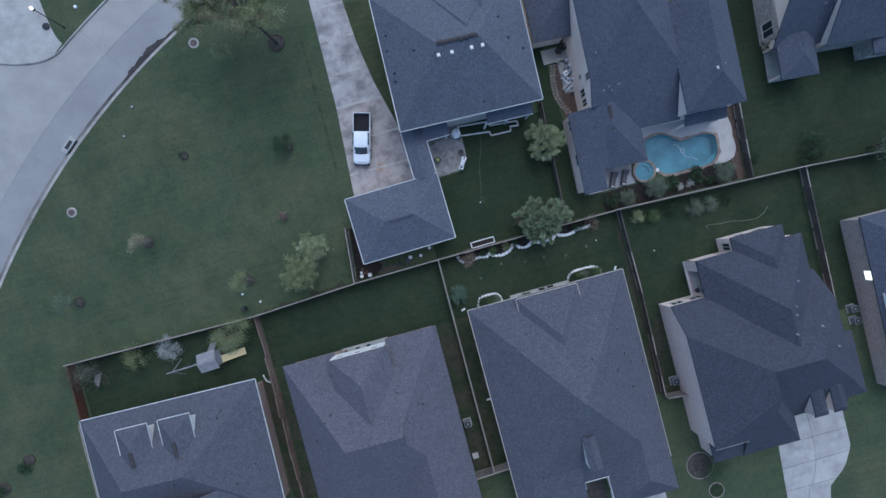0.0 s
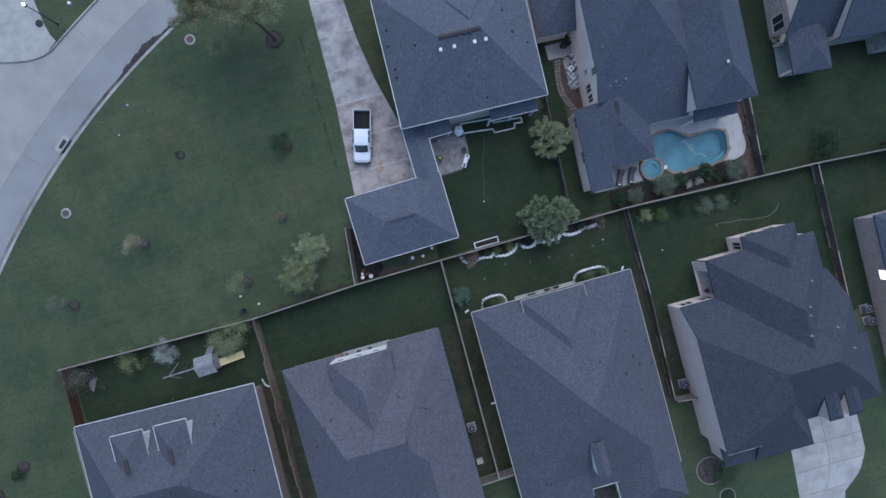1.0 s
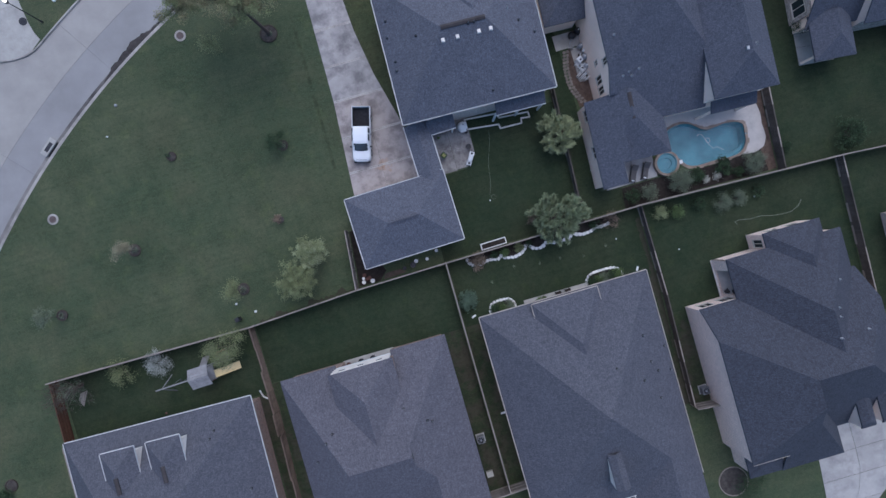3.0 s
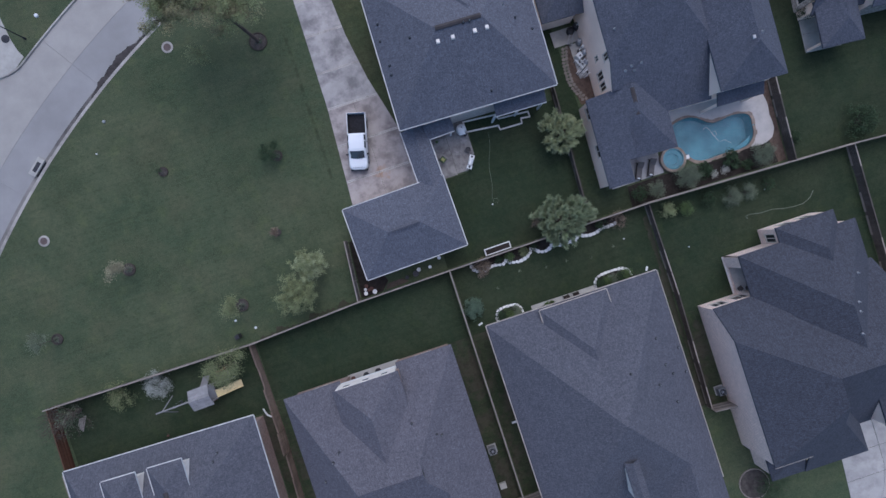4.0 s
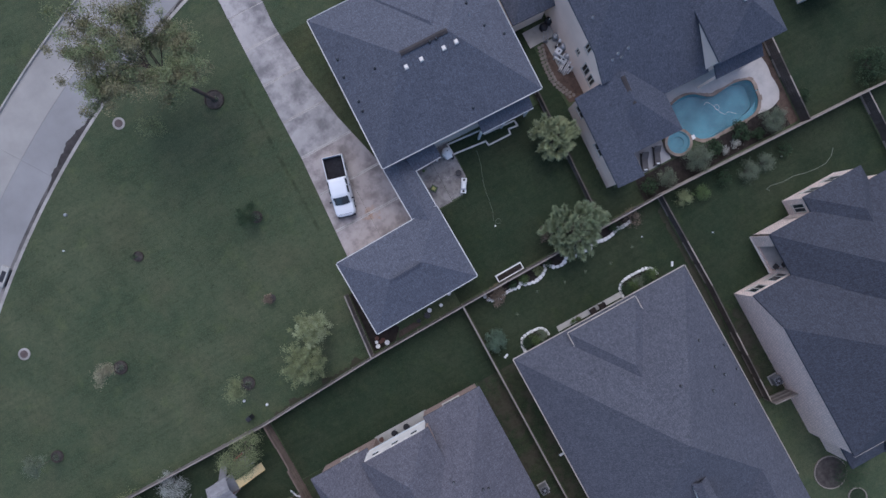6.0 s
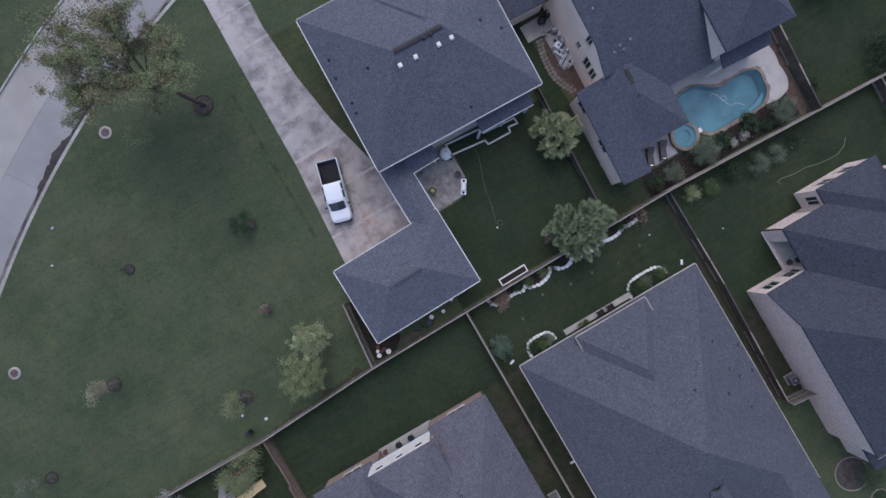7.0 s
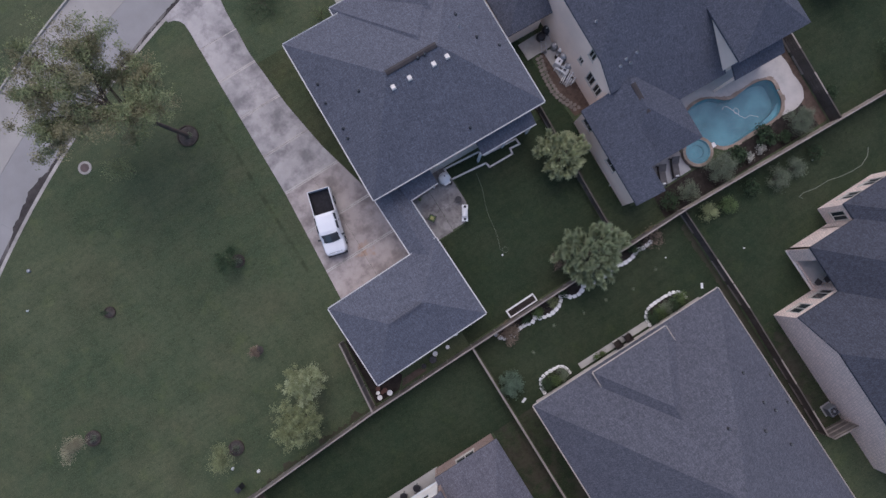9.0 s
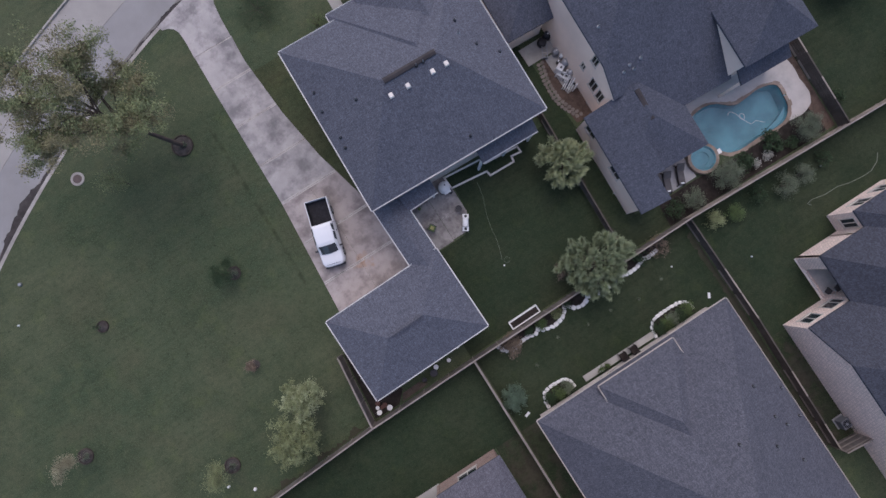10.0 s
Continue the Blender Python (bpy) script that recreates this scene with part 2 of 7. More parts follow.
MULCH = material("mulch", (0.044, 0.037, 0.032), 0.98, 2.0, 0.4, 25.0, 0.5, 0.9, spec=0.1)
BARK = material("bark", (0.11, 0.085, 0.07), 0.95, 2.0, 0.3, 25.0, 0.4, 0.6)
EDGE_WHITE = material("limewashed_edging", (0.86, 0.80, 0.72), 0.8, 1.5, 0.15, 25.0, 0.1, 0.1, piece=0.15)

# ---- building kit ----
class Geo:
    """Corners, faces and a map in metres, gathered into one mesh."""

    def __init__(self):
        self.v, self.f, self.uv = [], [], []

    def face(self, pts, uv=None):
        k = len(self.v)
        self.v += [tuple(p) for p in pts]
        self.f.append(tuple(range(k, k + len(pts))))
        if uv is None:
            a = Vector(pts[1]) - Vector(pts[0])
            nrm = a.cross(Vector(pts[-1]) - Vector(pts[0]))
            if nrm.length < 1e-9:
                uv = [(0, 0)] * len(pts)
            else:
                nrm.normalize()
                side = Vector((0, 0, 1)).cross(nrm)
                side = side.normalized() if side.length > 0.02 else Vector((1, 0, 0))
                rise = nrm.cross(side)
                uv = [(Vector(p).dot(side), Vector(p).dot(rise)) for p in pts]
        self.uv += uv
        return self

    def solid(self, verts, faces):
        k = len(self.v)
        self.v += [tuple(p) for p in verts]
        for f in faces:
            self.f.append(tuple(k + i for i in f))
            pts = [Vector(verts[i]) for i in f]
            nrm = (pts[1] - pts[0]).cross(pts[2] - pts[0])
            nrm = nrm.normalized() if nrm.length > 1e-9 else Vector((0, 0, 1))
            side = Vector((0, 0, 1)).cross(nrm)
            side = side.normalized() if side.length > 0.02 else Vector((1, 0, 0))
            rise = nrm.cross(side)
            self.uv += [(p.dot(side), p.dot(rise)) for p in pts]
        return self

    def box(self, x0, x1, y0, y1, z0, z1, top=0.0):
        """A block; top draws its upper edges in, as a bevel does."""
        a = top
        low = [(x0, y0, z0), (x1, y0, z0), (x1, y1, z0), (x0, y1, z0)]
        if not a:
            high = [(x0, y0, z1), (x1, y0, z1), (x1, y1, z1), (x0, y1, z1)]
            return self.solid(low + high, [(3, 2, 1, 0), (4, 5, 6, 7), (0, 1, 5, 4), (1, 2, 6, 5), (2, 3, 7, 6), (3, 0, 4, 7)])
        mid = [(x0, y0, z1 - a), (x1, y0, z1 - a), (x1, y1, z1 - a), (x0, y1, z1 - a)]
        high = [(x0 + a, y0 + a, z1), (x1 - a, y0 + a, z1), (x1 - a, y1 - a, z1), (x0 + a, y1 - a, z1)]
        sides = [(k + i, k + (i + 1) % 4, k + 4 + (i + 1) % 4, k + 4 + i) for k in (0, 4) for i in range(4)]
        return self.solid(low + mid + high, [(3, 2, 1, 0), (8, 9, 10, 11)] + sides)

    def prism(self, poly, z0, z1, draw=0.0):
        """A flat-topped block over a polygon that runs anticlockwise."""
        n = len(poly)
        low = [(x, y, z0) for x, y in poly]
        if draw:
            cx, cy = sum(p[0] for p in poly) / n, sum(p[1] for p in poly) / n
            mid = [(x, y, z1 - draw) for x, y in poly]
            high = []
            for x, y in poly:
                d = math.hypot(x - cx, y - cy) or 1
                high.append((x - (x - cx) / d * draw, y - (y - cy) / d * draw, z1))
            rings = [low, mid, high]
        else:
            rings = [low, [(x, y, z1) for x, y in poly]]
        verts = [p for r in rings for p in r]
        faces = [tuple(range(n - 1, -1, -1)), tuple(range(len(verts) - n, len(verts)))]
        for k in range(len(rings) - 1):
            faces += [(k * n + i, k * n + (i + 1) % n, (k + 1) * n + (i + 1) % n, (k + 1) * n + i) for i in range(n)]
        return self.solid(verts, faces)

    def tube(self, path, radii, sides=8, cap=True):
        """A round limb along a path, its thickness changing on the way."""
        rings = []
        path = [Vector(p) for p in path]
        if not hasattr(radii, "__len__"):
            radii = [radii] * len(path)
        for i, p in enumerate(path):
            way = (path[min(i + 1, len(path) - 1)] - path[max(i - 1, 0)]).normalized()
            side = way.cross(Vector((0.13, 0.31, 0.94)))
            side = side.normalized() if side.length > 0.05 else Vector((1, 0, 0))
            up = way.cross(side)
            rings.append([p + radii[i] * (math.cos(a) * side + math.sin(a) * up) for a in (2 * math.pi * k / sides for k in range(sides))])
        verts = [p for r in rings for p in r]
        faces = [(k * sides + i, k * sides + (i + 1) % sides, (k + 1) * sides + (i + 1) % sides, (k + 1) * sides + i)
                 for k in range(len(rings) - 1) for i in range(sides)]
        if cap:
            faces += [tuple(range(sides - 1, -1, -1)), tuple(range(len(verts) - sides, len(verts)))]
        return self.solid(verts, faces)

    def lathe(self, profile, cx=0.0, cy=0.0, sides=20):
        """A turned body from rows of radius and height."""
        verts = [(cx + r * math.cos(2 * math.pi * k / sides), cy + r * math.sin(2 * math.pi * k / sides), z) for r, z in profile for k in range(sides)]
        faces = [(k * sides + i, k * sides + (i + 1) % sides, (k + 1) * sides + (i + 1) % sides, (k + 1) * sides + i)
                 for k in range(len(profile) - 1) for i in range(sides)]
        faces += [tuple(range(sides - 1, -1, -1)), tuple(range(len(verts) - sides, len(verts)))]
        return self.solid(verts, faces)

    def mesh(self, name, mat, smooth=False, weld=False):
        me = bpy.data.meshes.new(name)
        me.from_pydata(self.v, [], self.f)
        layer = me.uv_layers.new(name="UVMap")
        flat = np.zeros(len(me.loops) * 2)
        uvs = np.array(self.uv, float).ravel()
        flat[: len(uvs)] = uvs
        layer.data.foreach_set("uv", flat)
        me.materials.append(mat)
        if smooth:
            me.polygons.foreach_set("use_smooth", [True] * len(me.polygons))
        if weld:
            bm = bmesh.new()
            bm.from_mesh(me)
            bmesh.ops.remove_doubles(bm, verts=bm.verts, dist=0.0008)
            bm.to_mesh(me)
            bm.free()
        me.update()
        return me


def part(name, geo, mat, parent, label="", smooth=False):
    ob = new(name, geo if isinstance(geo, bpy.types.Mesh) else geo.mesh(name, mat, smooth))
    ob.parent = parent
    if label:
        ob["label"] = label
    return ob


def thing(name, x, y, z, turn, label, category, group="", kind=""):
    ob = new(name)
    ob.matrix_world = pose(x, y, z, 0, 0, turn)
    return tagged(ob, label, category, group, kind)


def single(name, geo, mat, label, category, group="", kind="", smooth=False, m=None):
    ob = new(name, geo.mesh(name, mat, smooth))
    if m is not None:
        ob.matrix_world = m
    return tagged(ob, label, category, group, kind)


def clip(poly, a, b, c):
    """What of a polygon of (x, y) lies where a x + b y + c <= 0."""
    out = []
    for i, p in enumerate(poly):
        q = poly[(i + 1) % len(poly)]
        dp, dq = a * p[0] + b * p[1] + c, a * q[0] + b * q[1] + c
        if dp <= 0:
            out.append(p)
        if (dp < 0 < dq) or (dq < 0 < dp):
            s = dp / (dp - dq)
            out.append((p[0] + s * (q[0] - p[0]), p[1] + s * (q[1] - p[1])))
    return out


def roof_volume(geo, x0, x1, y0, y1, slopes, low, drop=0.16):
    """Slopes: (side, eave height, pitch) for each of the sides n, s, e, w that slopes; a side that is left out ends in a gable.
    The roof is the lowest of its slopes; its skirt hangs to low, or by drop under the edge where low is None."""
    planes = []
    for side, z, p in slopes:
        planes.append({"n": (0, -p, z + p * y1), "s": (0, p, z - p * y0), "e": (-p, 0, z + p * x1), "w": (p, 0, z - p * x0)}[side])
    rect = [(x0, y0), (x1, y0), (x1, y1), (x0, y1)]

    def height(x, y):
        return min(a * x + b * y + c for a, b, c in planes)

    rim = []
    for i, (a, b, c) in enumerate(planes):
        poly = rect
        for j, (d, e, f) in enumerate(planes):
            if j != i and poly:
                poly = clip(poly, a - d, b - e, c - f)
        clean = []
        for p in poly:
            if not clean or math.hypot(p[0] - clean[-1][0], p[1] - clean[-1][1]) > 1e-4:
                clean.append(p)
        if len(clean) > 2 and math.hypot(clean[0][0] - clean[-1][0], clean[0][1] - clean[-1][1]) < 1e-4:
            clean.pop()
        if len(clean) > 2:
            geo.face([(x, y, a * x + b * y + c) for x, y in clean])
            rim += clean
            if low is None:
                geo.face([(x, y, a * x + b * y + c - drop) for x, y in clean[::-1]])
    for k in range(4):
        p, q = rect[k], rect[(k + 1) % 4]
        on = []
        for x, y in rim + [p, q]:
            t = ((x - p[0]) * (q[0] - p[0]) + (y - p[1]) * (q[1] - p[1])) / ((q[0] - p[0]) ** 2 + (q[1] - p[1]) ** 2)
            if -1e-6 <= t <= 1 + 1e-6 and math.hypot(p[0] + t * (q[0] - p[0]) - x, p[1] + t * (q[1] - p[1]) - y) < 1e-3:
                on.append(round(t, 5))
        on = sorted(set(on))
        for s, t in zip(on, on[1:]):
            a = (p[0] + s * (q[0] - p[0]), p[1] + s * (q[1] - p[1]))
            b = (p[0] + t * (q[0] - p[0]), p[1] + t * (q[1] - p[1]))
            za, zb = height(*a), height(*b)
            la, lb = (za - drop, zb - drop) if low is None else (low, low)
            geo.face([(*a, la), (*b, lb), (*b, zb), (*a, za)])
    if low is not None:
        geo.face([(x0, y0, low), (x0, y1, low), (x1, y1, low), (x1, y0, low)])
    return height


def gutter(parent, mat, a, b, z, out, name="gutter", width=0.09, label=""):
    """A gutter along an eave from a to b; out: the side to which it hangs."""
    g = Geo()
    ox, oy = out
    prof = [(0.0, -0.02), (0.0, -0.13), (width * 0.7, -0.13), (width, -0.05), (width, 0.0), (width - 0.015, 0.0), (width * 0.62, -0.1), (0.015, -0.1), (0.015, -0.02)]
    n = len(prof)
    verts = [(x + ox * d, y + oy * d, z + h) for x, y in (a, b) for d, h in prof]
    faces = [(i, (i + 1) % n, n + (i + 1) % n, n + i) for i in range(n)] + [tuple(range(n - 1, -1, -1)), tuple(range(n, 2 * n))]
    g.solid(verts, faces)
    return part(name, g, mat, parent, label)


def wall(parent, mat, a, b, z0, z1, openings=(), thick=0.2, name="wall", label=""):
    """A wall from a to b whose outer face is on the right of that way, with openings (s0, s1, z0, z1) that go through it."""
    g = Geo()
    (ax, ay), (bx, by) = a, b
    n = math.hypot(bx - ax, by - ay)
    ux, uy = (bx - ax) / n, (by - ay) / n
    nx, ny = -uy, ux
    ss = sorted({0.0, n, *[v for o in openings for v in o[:2]]})
    zs = sorted({z0, z1, *[v for o in openings for v in o[2:]]})
    for s, t in zip(ss, ss[1:]):
        for p, q in zip(zs, zs[1:]):
            if any(o[0] <= s + 1e-6 and t <= o[1] + 1e-6 and o[2] <= p + 1e-6 and q <= o[3] + 1e-6 for o in openings):
                continue
            corner = [(ax + ux * d + nx * w, ay + uy * d + ny * w) for d, w in ((s, 0), (t, 0), (t, thick), (s, thick))]
            g.prism(corner, p, q)
    ob = part(name, g.mesh(name, mat, weld=True), mat, parent, label)
    for o in openings:
        window(parent, (ax, ay), (ux, uy), (nx, ny), *o)
    return ob


def window(parent, a, u, nrm, s0, s1, z0, z1, mat=None, lit=None):
    """A framed window with its panes, set into its opening."""
    def at(d, w, z):
        return (a[0] + u[0] * d + nrm[0] * w, a[1] + u[1] * d + nrm[1] * w, z)

    def beam(g, d0, d1, h0, h1, w0, w1):
        v = [at(d, w, z) for z in (h0, h1) for d, w in ((d0, w0), (d1, w0), (d1, w1), (d0, w1))]
        g.solid(v, [(3, 2, 1, 0), (4, 5, 6, 7), (0, 1, 5, 4), (1, 2, 6, 5), (2, 3, 7, 6), (3, 0, 4, 7)])

    frame_ = Geo()
    e = 0.07
    beam(frame_, s0 - 0.05, s1 + 0.05, z0 - 0.06, z0 + 0.05, -0.05, 0.1)
    beam(frame_, s0, s1, z1 - e, z1, -0.02, 0.1)
    beam(frame_, s0, s0 + e, z0 + 0.05, z1 - e, -0.02, 0.1)
    beam(frame_, s1 - e, s1, z0 + 0.05, z1 - e, -0.02, 0.1)
    mid = (s0 + s1) / 2
    beam(frame_, mid - 0.03, mid + 0.03, z0 + 0.05, z1 - e, 0.0, 0.1)
    win = part("window", frame_, CREAM, parent, "pale-framed window")
    for d0, d1 in ((s0 + e, mid - 0.03), (mid + 0.03, s1 - e)):
        g = Geo()
        beam(g, d0, d1, z0 + 0.05, z1 - e, 0.05, 0.07)
        part("pane", g, lit or WINDOW, win)
    # A near-black panel paints the darkness of the unlit room.
    room = Geo()
    beam(room, s0, s1, z0, z1, 0.17, 0.19)
    part("blind", room, mat or DARK, win)
    return win

# ---- ground, road and drives ----
BEND = (18.73, -45.13)  # the middle of the road's curve
INNER, OUTER, HALF = 86.3, 94.1, 90.2


def round_at(r, deg):
    return (BEND[0] + r * math.cos(radians(deg)), BEND[1] + r * math.sin(radians(deg)))


def outer_edge(deg):
    """The far kerb, which swings away into a side street."""
    return OUTER + (0.4 * (deg - 125) ** 2 if 125 < deg < 134 else 0.0)


DEGS = [float(d) for d in range(-60, 120, 3)] + [120 + 0.5 * k for k in range(28)] + [133.99, 134.0] + [float(d) for d in range(135, 301, 3)]
sheet = Geo()
for d0, d1 in zip(DEGS, DEGS[1:]):
    e0, e1 = outer_edge(d0) + 0.15, outer_edge(d1) + 0.15
    rows_ = [((4.0, 4.0), 0.0), ((45.0, 45.0), 0.0), ((54.0, 54.0), 0.0), ((INNER - 0.28,) * 2, 0.0), ((INNER - 0.28,) * 2, -0.3), ((e0, e1), -0.3), ((e0, e1), 0.0),
             ((150.0,) * 2, 0.0), ((420.0,) * 2, 0.0), ((2600.0,) * 2, 0.0)]
    for k, ((r, z), (s, w)) in enumerate(zip(rows_, rows_[1:])):
        if k == 1 and 66 <= d0 < 84:
            continue  # the pool's plot, closed below
        sheet.face([(*round_at(r[0], d0), z), (*round_at(s[0], d0), w), (*round_at(s[1], d1), w), (*round_at(r[1], d1), z)])
sheet.face([(*round_at(4.0, 6 * k), 0.0) for k in range(60)])

POOL = (31.0, 2.4)
POOL_RADII = [4.18, 4.28, 3.23, 2.24, 1.77, 1.57, 1.63, 1.95, 3.08, 4.04, 4.85, 4.85, 4.05, 3.57, 3.29, 2.8, 2.34, 2.08, 1.99, 2.05, 2.35, 2.94, 3.7, 4.09]  # every 15 degrees


def pool_edge(a):
    """How far the pool's rim lies from its middle, by the angle in radians: a smooth line through the radii."""
    s = (a / (2 * math.pi) * 24) % 24
    k, u = int(s), s - int(s)
    p0, p1, p2, p3 = (POOL_RADII[(k + i) % 24] for i in (-1, 0, 1, 2))
    return p1 + 0.5 * u * (p2 - p0 + u * (2 * p0 - 5 * p1 + 4 * p2 - p3 + u * (3 * (p1 - p2) + p3 - p0)))


def pool_point(a, more=0.0):
    r = pool_edge(a) + more
    return (POOL[0] + r * math.cos(a), POOL[1] + r * math.sin(a))


plot = [round_at(45.0, d) for d in range(66, 85, 3)] + [round_at(54.0, d) for d in range(84, 65, -3)]
turns = sorted({math.atan2(y - POOL[1], x - POOL[0]) % (2 * math.pi) for x, y in plot} | {2 * math.pi * k / 96 for k in range(96)})


def plot_point(a):
    best = None
    ux, uy = math.cos(a), math.sin(a)
    for (px, py), (qx, qy) in zip(plot, plot[1:] + plot[:1]):
        ex, ey = qx - px, qy - py
        det = ux * ey - uy * ex
        if abs(det) > 1e-9:
            t = ((px - POOL[0]) * ey - (py - POOL[1]) * ex) / det
            s_ = ((px - POOL[0]) * uy - (py - POOL[1]) * ux) / det
            if t > 0 and -1e-6 <= s_ <= 1 + 1e-6 and (best is None or t > best):
                best = t
    return (POOL[0] + best * ux, POOL[1] + best * uy)


for a, b in zip(turns, turns[1:] + [turns[0] + 2 * math.pi]):
    sheet.face([(*pool_point(a, 0.15), 0.0), (*plot_point(a), 0.0), (*plot_point(b), 0.0), (*pool_point(b, 0.15), 0.0)])
single("ground", sheet, LAWN, "mown green lawn with paler worn patches", "lawn", kind="structure")

road = tagged(new("road"), "curving pale grey concrete residential street", "road", kind="structure")
for k in range(7):
    d0, d1 = 95.5 + 9.2 * k, 95.5 + 9.2 * (k + 1) - 0.012
    for r0, r1 in ((INNER + 0.0, HALF - 0.012), (HALF + 0.012, OUTER)):
        g = Geo()
        arc = [d0 + (d1 - d0) * i / 12 for i in range(13)]
        out = [round_at(max(r1, outer_edge(d) if r1 == OUTER else 0), d) for d in arc]
        inn = [round_at(r0, d) for d in arc]
        g.prism(inn[::-1] + out, -0.34, -0.14)
        part("slab", g, ROAD if r0 > INNER + 1 else ROAD_INNER, road)
GUTTER = material("dirty_gutter", (0.26, 0.24, 0.22), 0.95, 0.3, 0.4, 15.0, 0.25, 0.3, stain=1.0, stain_scale=0.07, stain_colour=(0.03, 0.028, 0.027))
for k in range(20):
    d0, d1 = 94 + 3.25 * k, 94 + 3.25 * (k + 1) - 0.01
    arc_ = [d0 + (d1 - d0) * i / 4 for i in range(5)]
    g = Geo().prism([round_at(INNER, d) for d in arc_][::-1] + [round_at(INNER + 0.45, d) for d in arc_], -0.3, -0.134)
    part("gutter_pan", g, GUTTER, road)
kerb = tagged(new("kerb"), "weathered concrete kerb along the street", "kerb", kind="structure")
for k in range(33):
    d0, d1 = 94 + 2 * k, 94 + 2 * (k + 1) - 0.008
    arc = [d0 + (d1 - d0) * i / 3 for i in range(4)]
    for near, far, skip in ((lambda d: INNER - 0.3, lambda d: INNER, 0), (outer_edge, lambda d: outer_edge(d) + 0.16, 1)):
        if skip and 133 < d1 < 137:
            continue
        g = Geo()
        g.prism([round_at(near(d), d) for d in arc][::-1] + [round_at(far(d), d) for d in arc], -0.33, 0.012)
        part("kerbstone", g, KERB, kerb)


def slabs(parent, mat, left, right, cuts, z=0.03, middle=None, gap=0.018, edge=None):
    """Slabs between two edges, given as x at y, cut at rows of y; middle: the y under which a joint runs down the centre."""
    for a, b in zip(cuts, cuts[1:]):
        lo, hi = min(a, b) + gap / 2, max(a, b) - gap / 2
        ys = [lo + (hi - lo) * i / 4 for i in range(5)]
        spans = [(0.0, 1.0)]
        if middle is not None and hi < middle + 0.5:
            spans = [(0.0, 0.5), (0.5, 1.0)]
        for s, t in spans:
            l_ = [(left(y) + (right(y) - left(y)) * s + (gap / 2 if s else 0), y) for y in ys]
            r_ = [(left(y) + (right(y) - left(y)) * t - (gap / 2 if t < 1 else 0), y) for y in ys]
            g = Geo()
            g.prism(l_[:1] + r_ + l_[1:][::-1], -0.1, z)
            part("slab", g, mat, parent)
            if edge:
                for y in (lo + 0.06, hi - 0.06):
                    e0, e1 = left(y) + (right(y) - left(y)) * s + 0.01, left(y) + (right(y) - left(y)) * t - 0.01
                    part("tooled_edge", Geo().box(e0, e1, y - 0.055, y + 0.055, 0.0, z + 0.003), edge, parent)


TOOLED = material("smooth_slab_edge", (0.47, 0.43, 0.39), 0.85, 0.8, 0.25, 16.0, 0.15, 0.2, stain=0.5, stain_scale=0.8)
driveway = tagged(new("driveway"), "long stained concrete driveway in jointed slabs", "driveway", kind="structure")
slabs(driveway, DRIVE,
      lambda y: float(np.interp(y, [7, 17.7, 29, 34.6, 35.6, 36.6, 37.6], [-7.5, -6.8, -6.65, -6.5, -6.75, -7.5, -9.0])),
      lambda y: float(np.interp(y, [7, 12.5, 14.2, 16, 19.6, 24.5, 30.4, 36, 38.3], [0.0, -0.15, -0.5, -0.95, -1.85, -2.6, -3.0, -2.6, -1.4])),
      [32.8, 29.3, 25.5, 21.5, 17.7], middle=17.7, edge=TOOLED)
mouth = [(-6.58, 32.82), (-2.88, 32.82), (-2.8, 34.6), (-2.6, 36.2), (-2.0, 37.4), (-1.0, 38.4)]
mouth += [round_at(INNER - 0.02, math.degrees(math.acos((x - BEND[0]) / INNER))) for x in (-1.2, -2.4, -3.6, -4.8, -6.0, -7.0, -7.9)]
mouth += [(-7.7, 36.45), (-7.2, 36.3), (-6.8, 36.0), (-6.55, 35.5), (-6.5, 34.4)]
part("slab", Geo().prism(mouth, -0.2, 0.03), DRIVE, driveway)
slabs(driveway, DRIVE_WARM, lambda y: float(np.interp(y, [7, 17.7], [-7.5, -6.8])),
      lambda y: float(np.interp(y, [7, 12.5, 14.2, 16, 19.6], [0.0, -0.15, -0.5, -0.95, -1.85])), [17.7, 13.7, 9.9, 6.9], middle=17.7, edge=TOOLED)
# silt and rotten leaves washed along the gutter
silt = Geo()
SILT = material("gutter_silt", (0.075, 0.067, 0.063), 0.98, 1.2, 0.4, 20.0, 0.4, 0.5, spec=0.1)
run = [104.0 + 0.2 * k for k in range(121)]


def silt_width(d):
    k = max(0.0, min(1.0, (d - 104) / 3, (128 - d) / 5))
    return k * (0.30 + 0.10 * math.sin(d * 0.9) + 0.09 * math.sin(d * 2.3 + 1) + 0.07 * math.sin(d * 6.1) + 0.05 * math.sin(d * 13.7) + 0.5 * math.exp(-((d - 121.5) / 2.2) ** 2))


for d0, d1 in zip(run, run[1:]):
    w0, w1 = max(0.02, silt_width(d0)), max(0.02, silt_width(d1))
    silt.face([(*round_at(INNER - 0.01, d0), -0.118), (*round_at(INNER + w0, d0), -0.130), (*round_at(INNER + w1, d1), -0.130), (*round_at(INNER - 0.01, d1), -0.118)])
single("gutter_silt", silt, SILT, "dark silt and leaf litter along the kerb", "silt", kind="stuff")

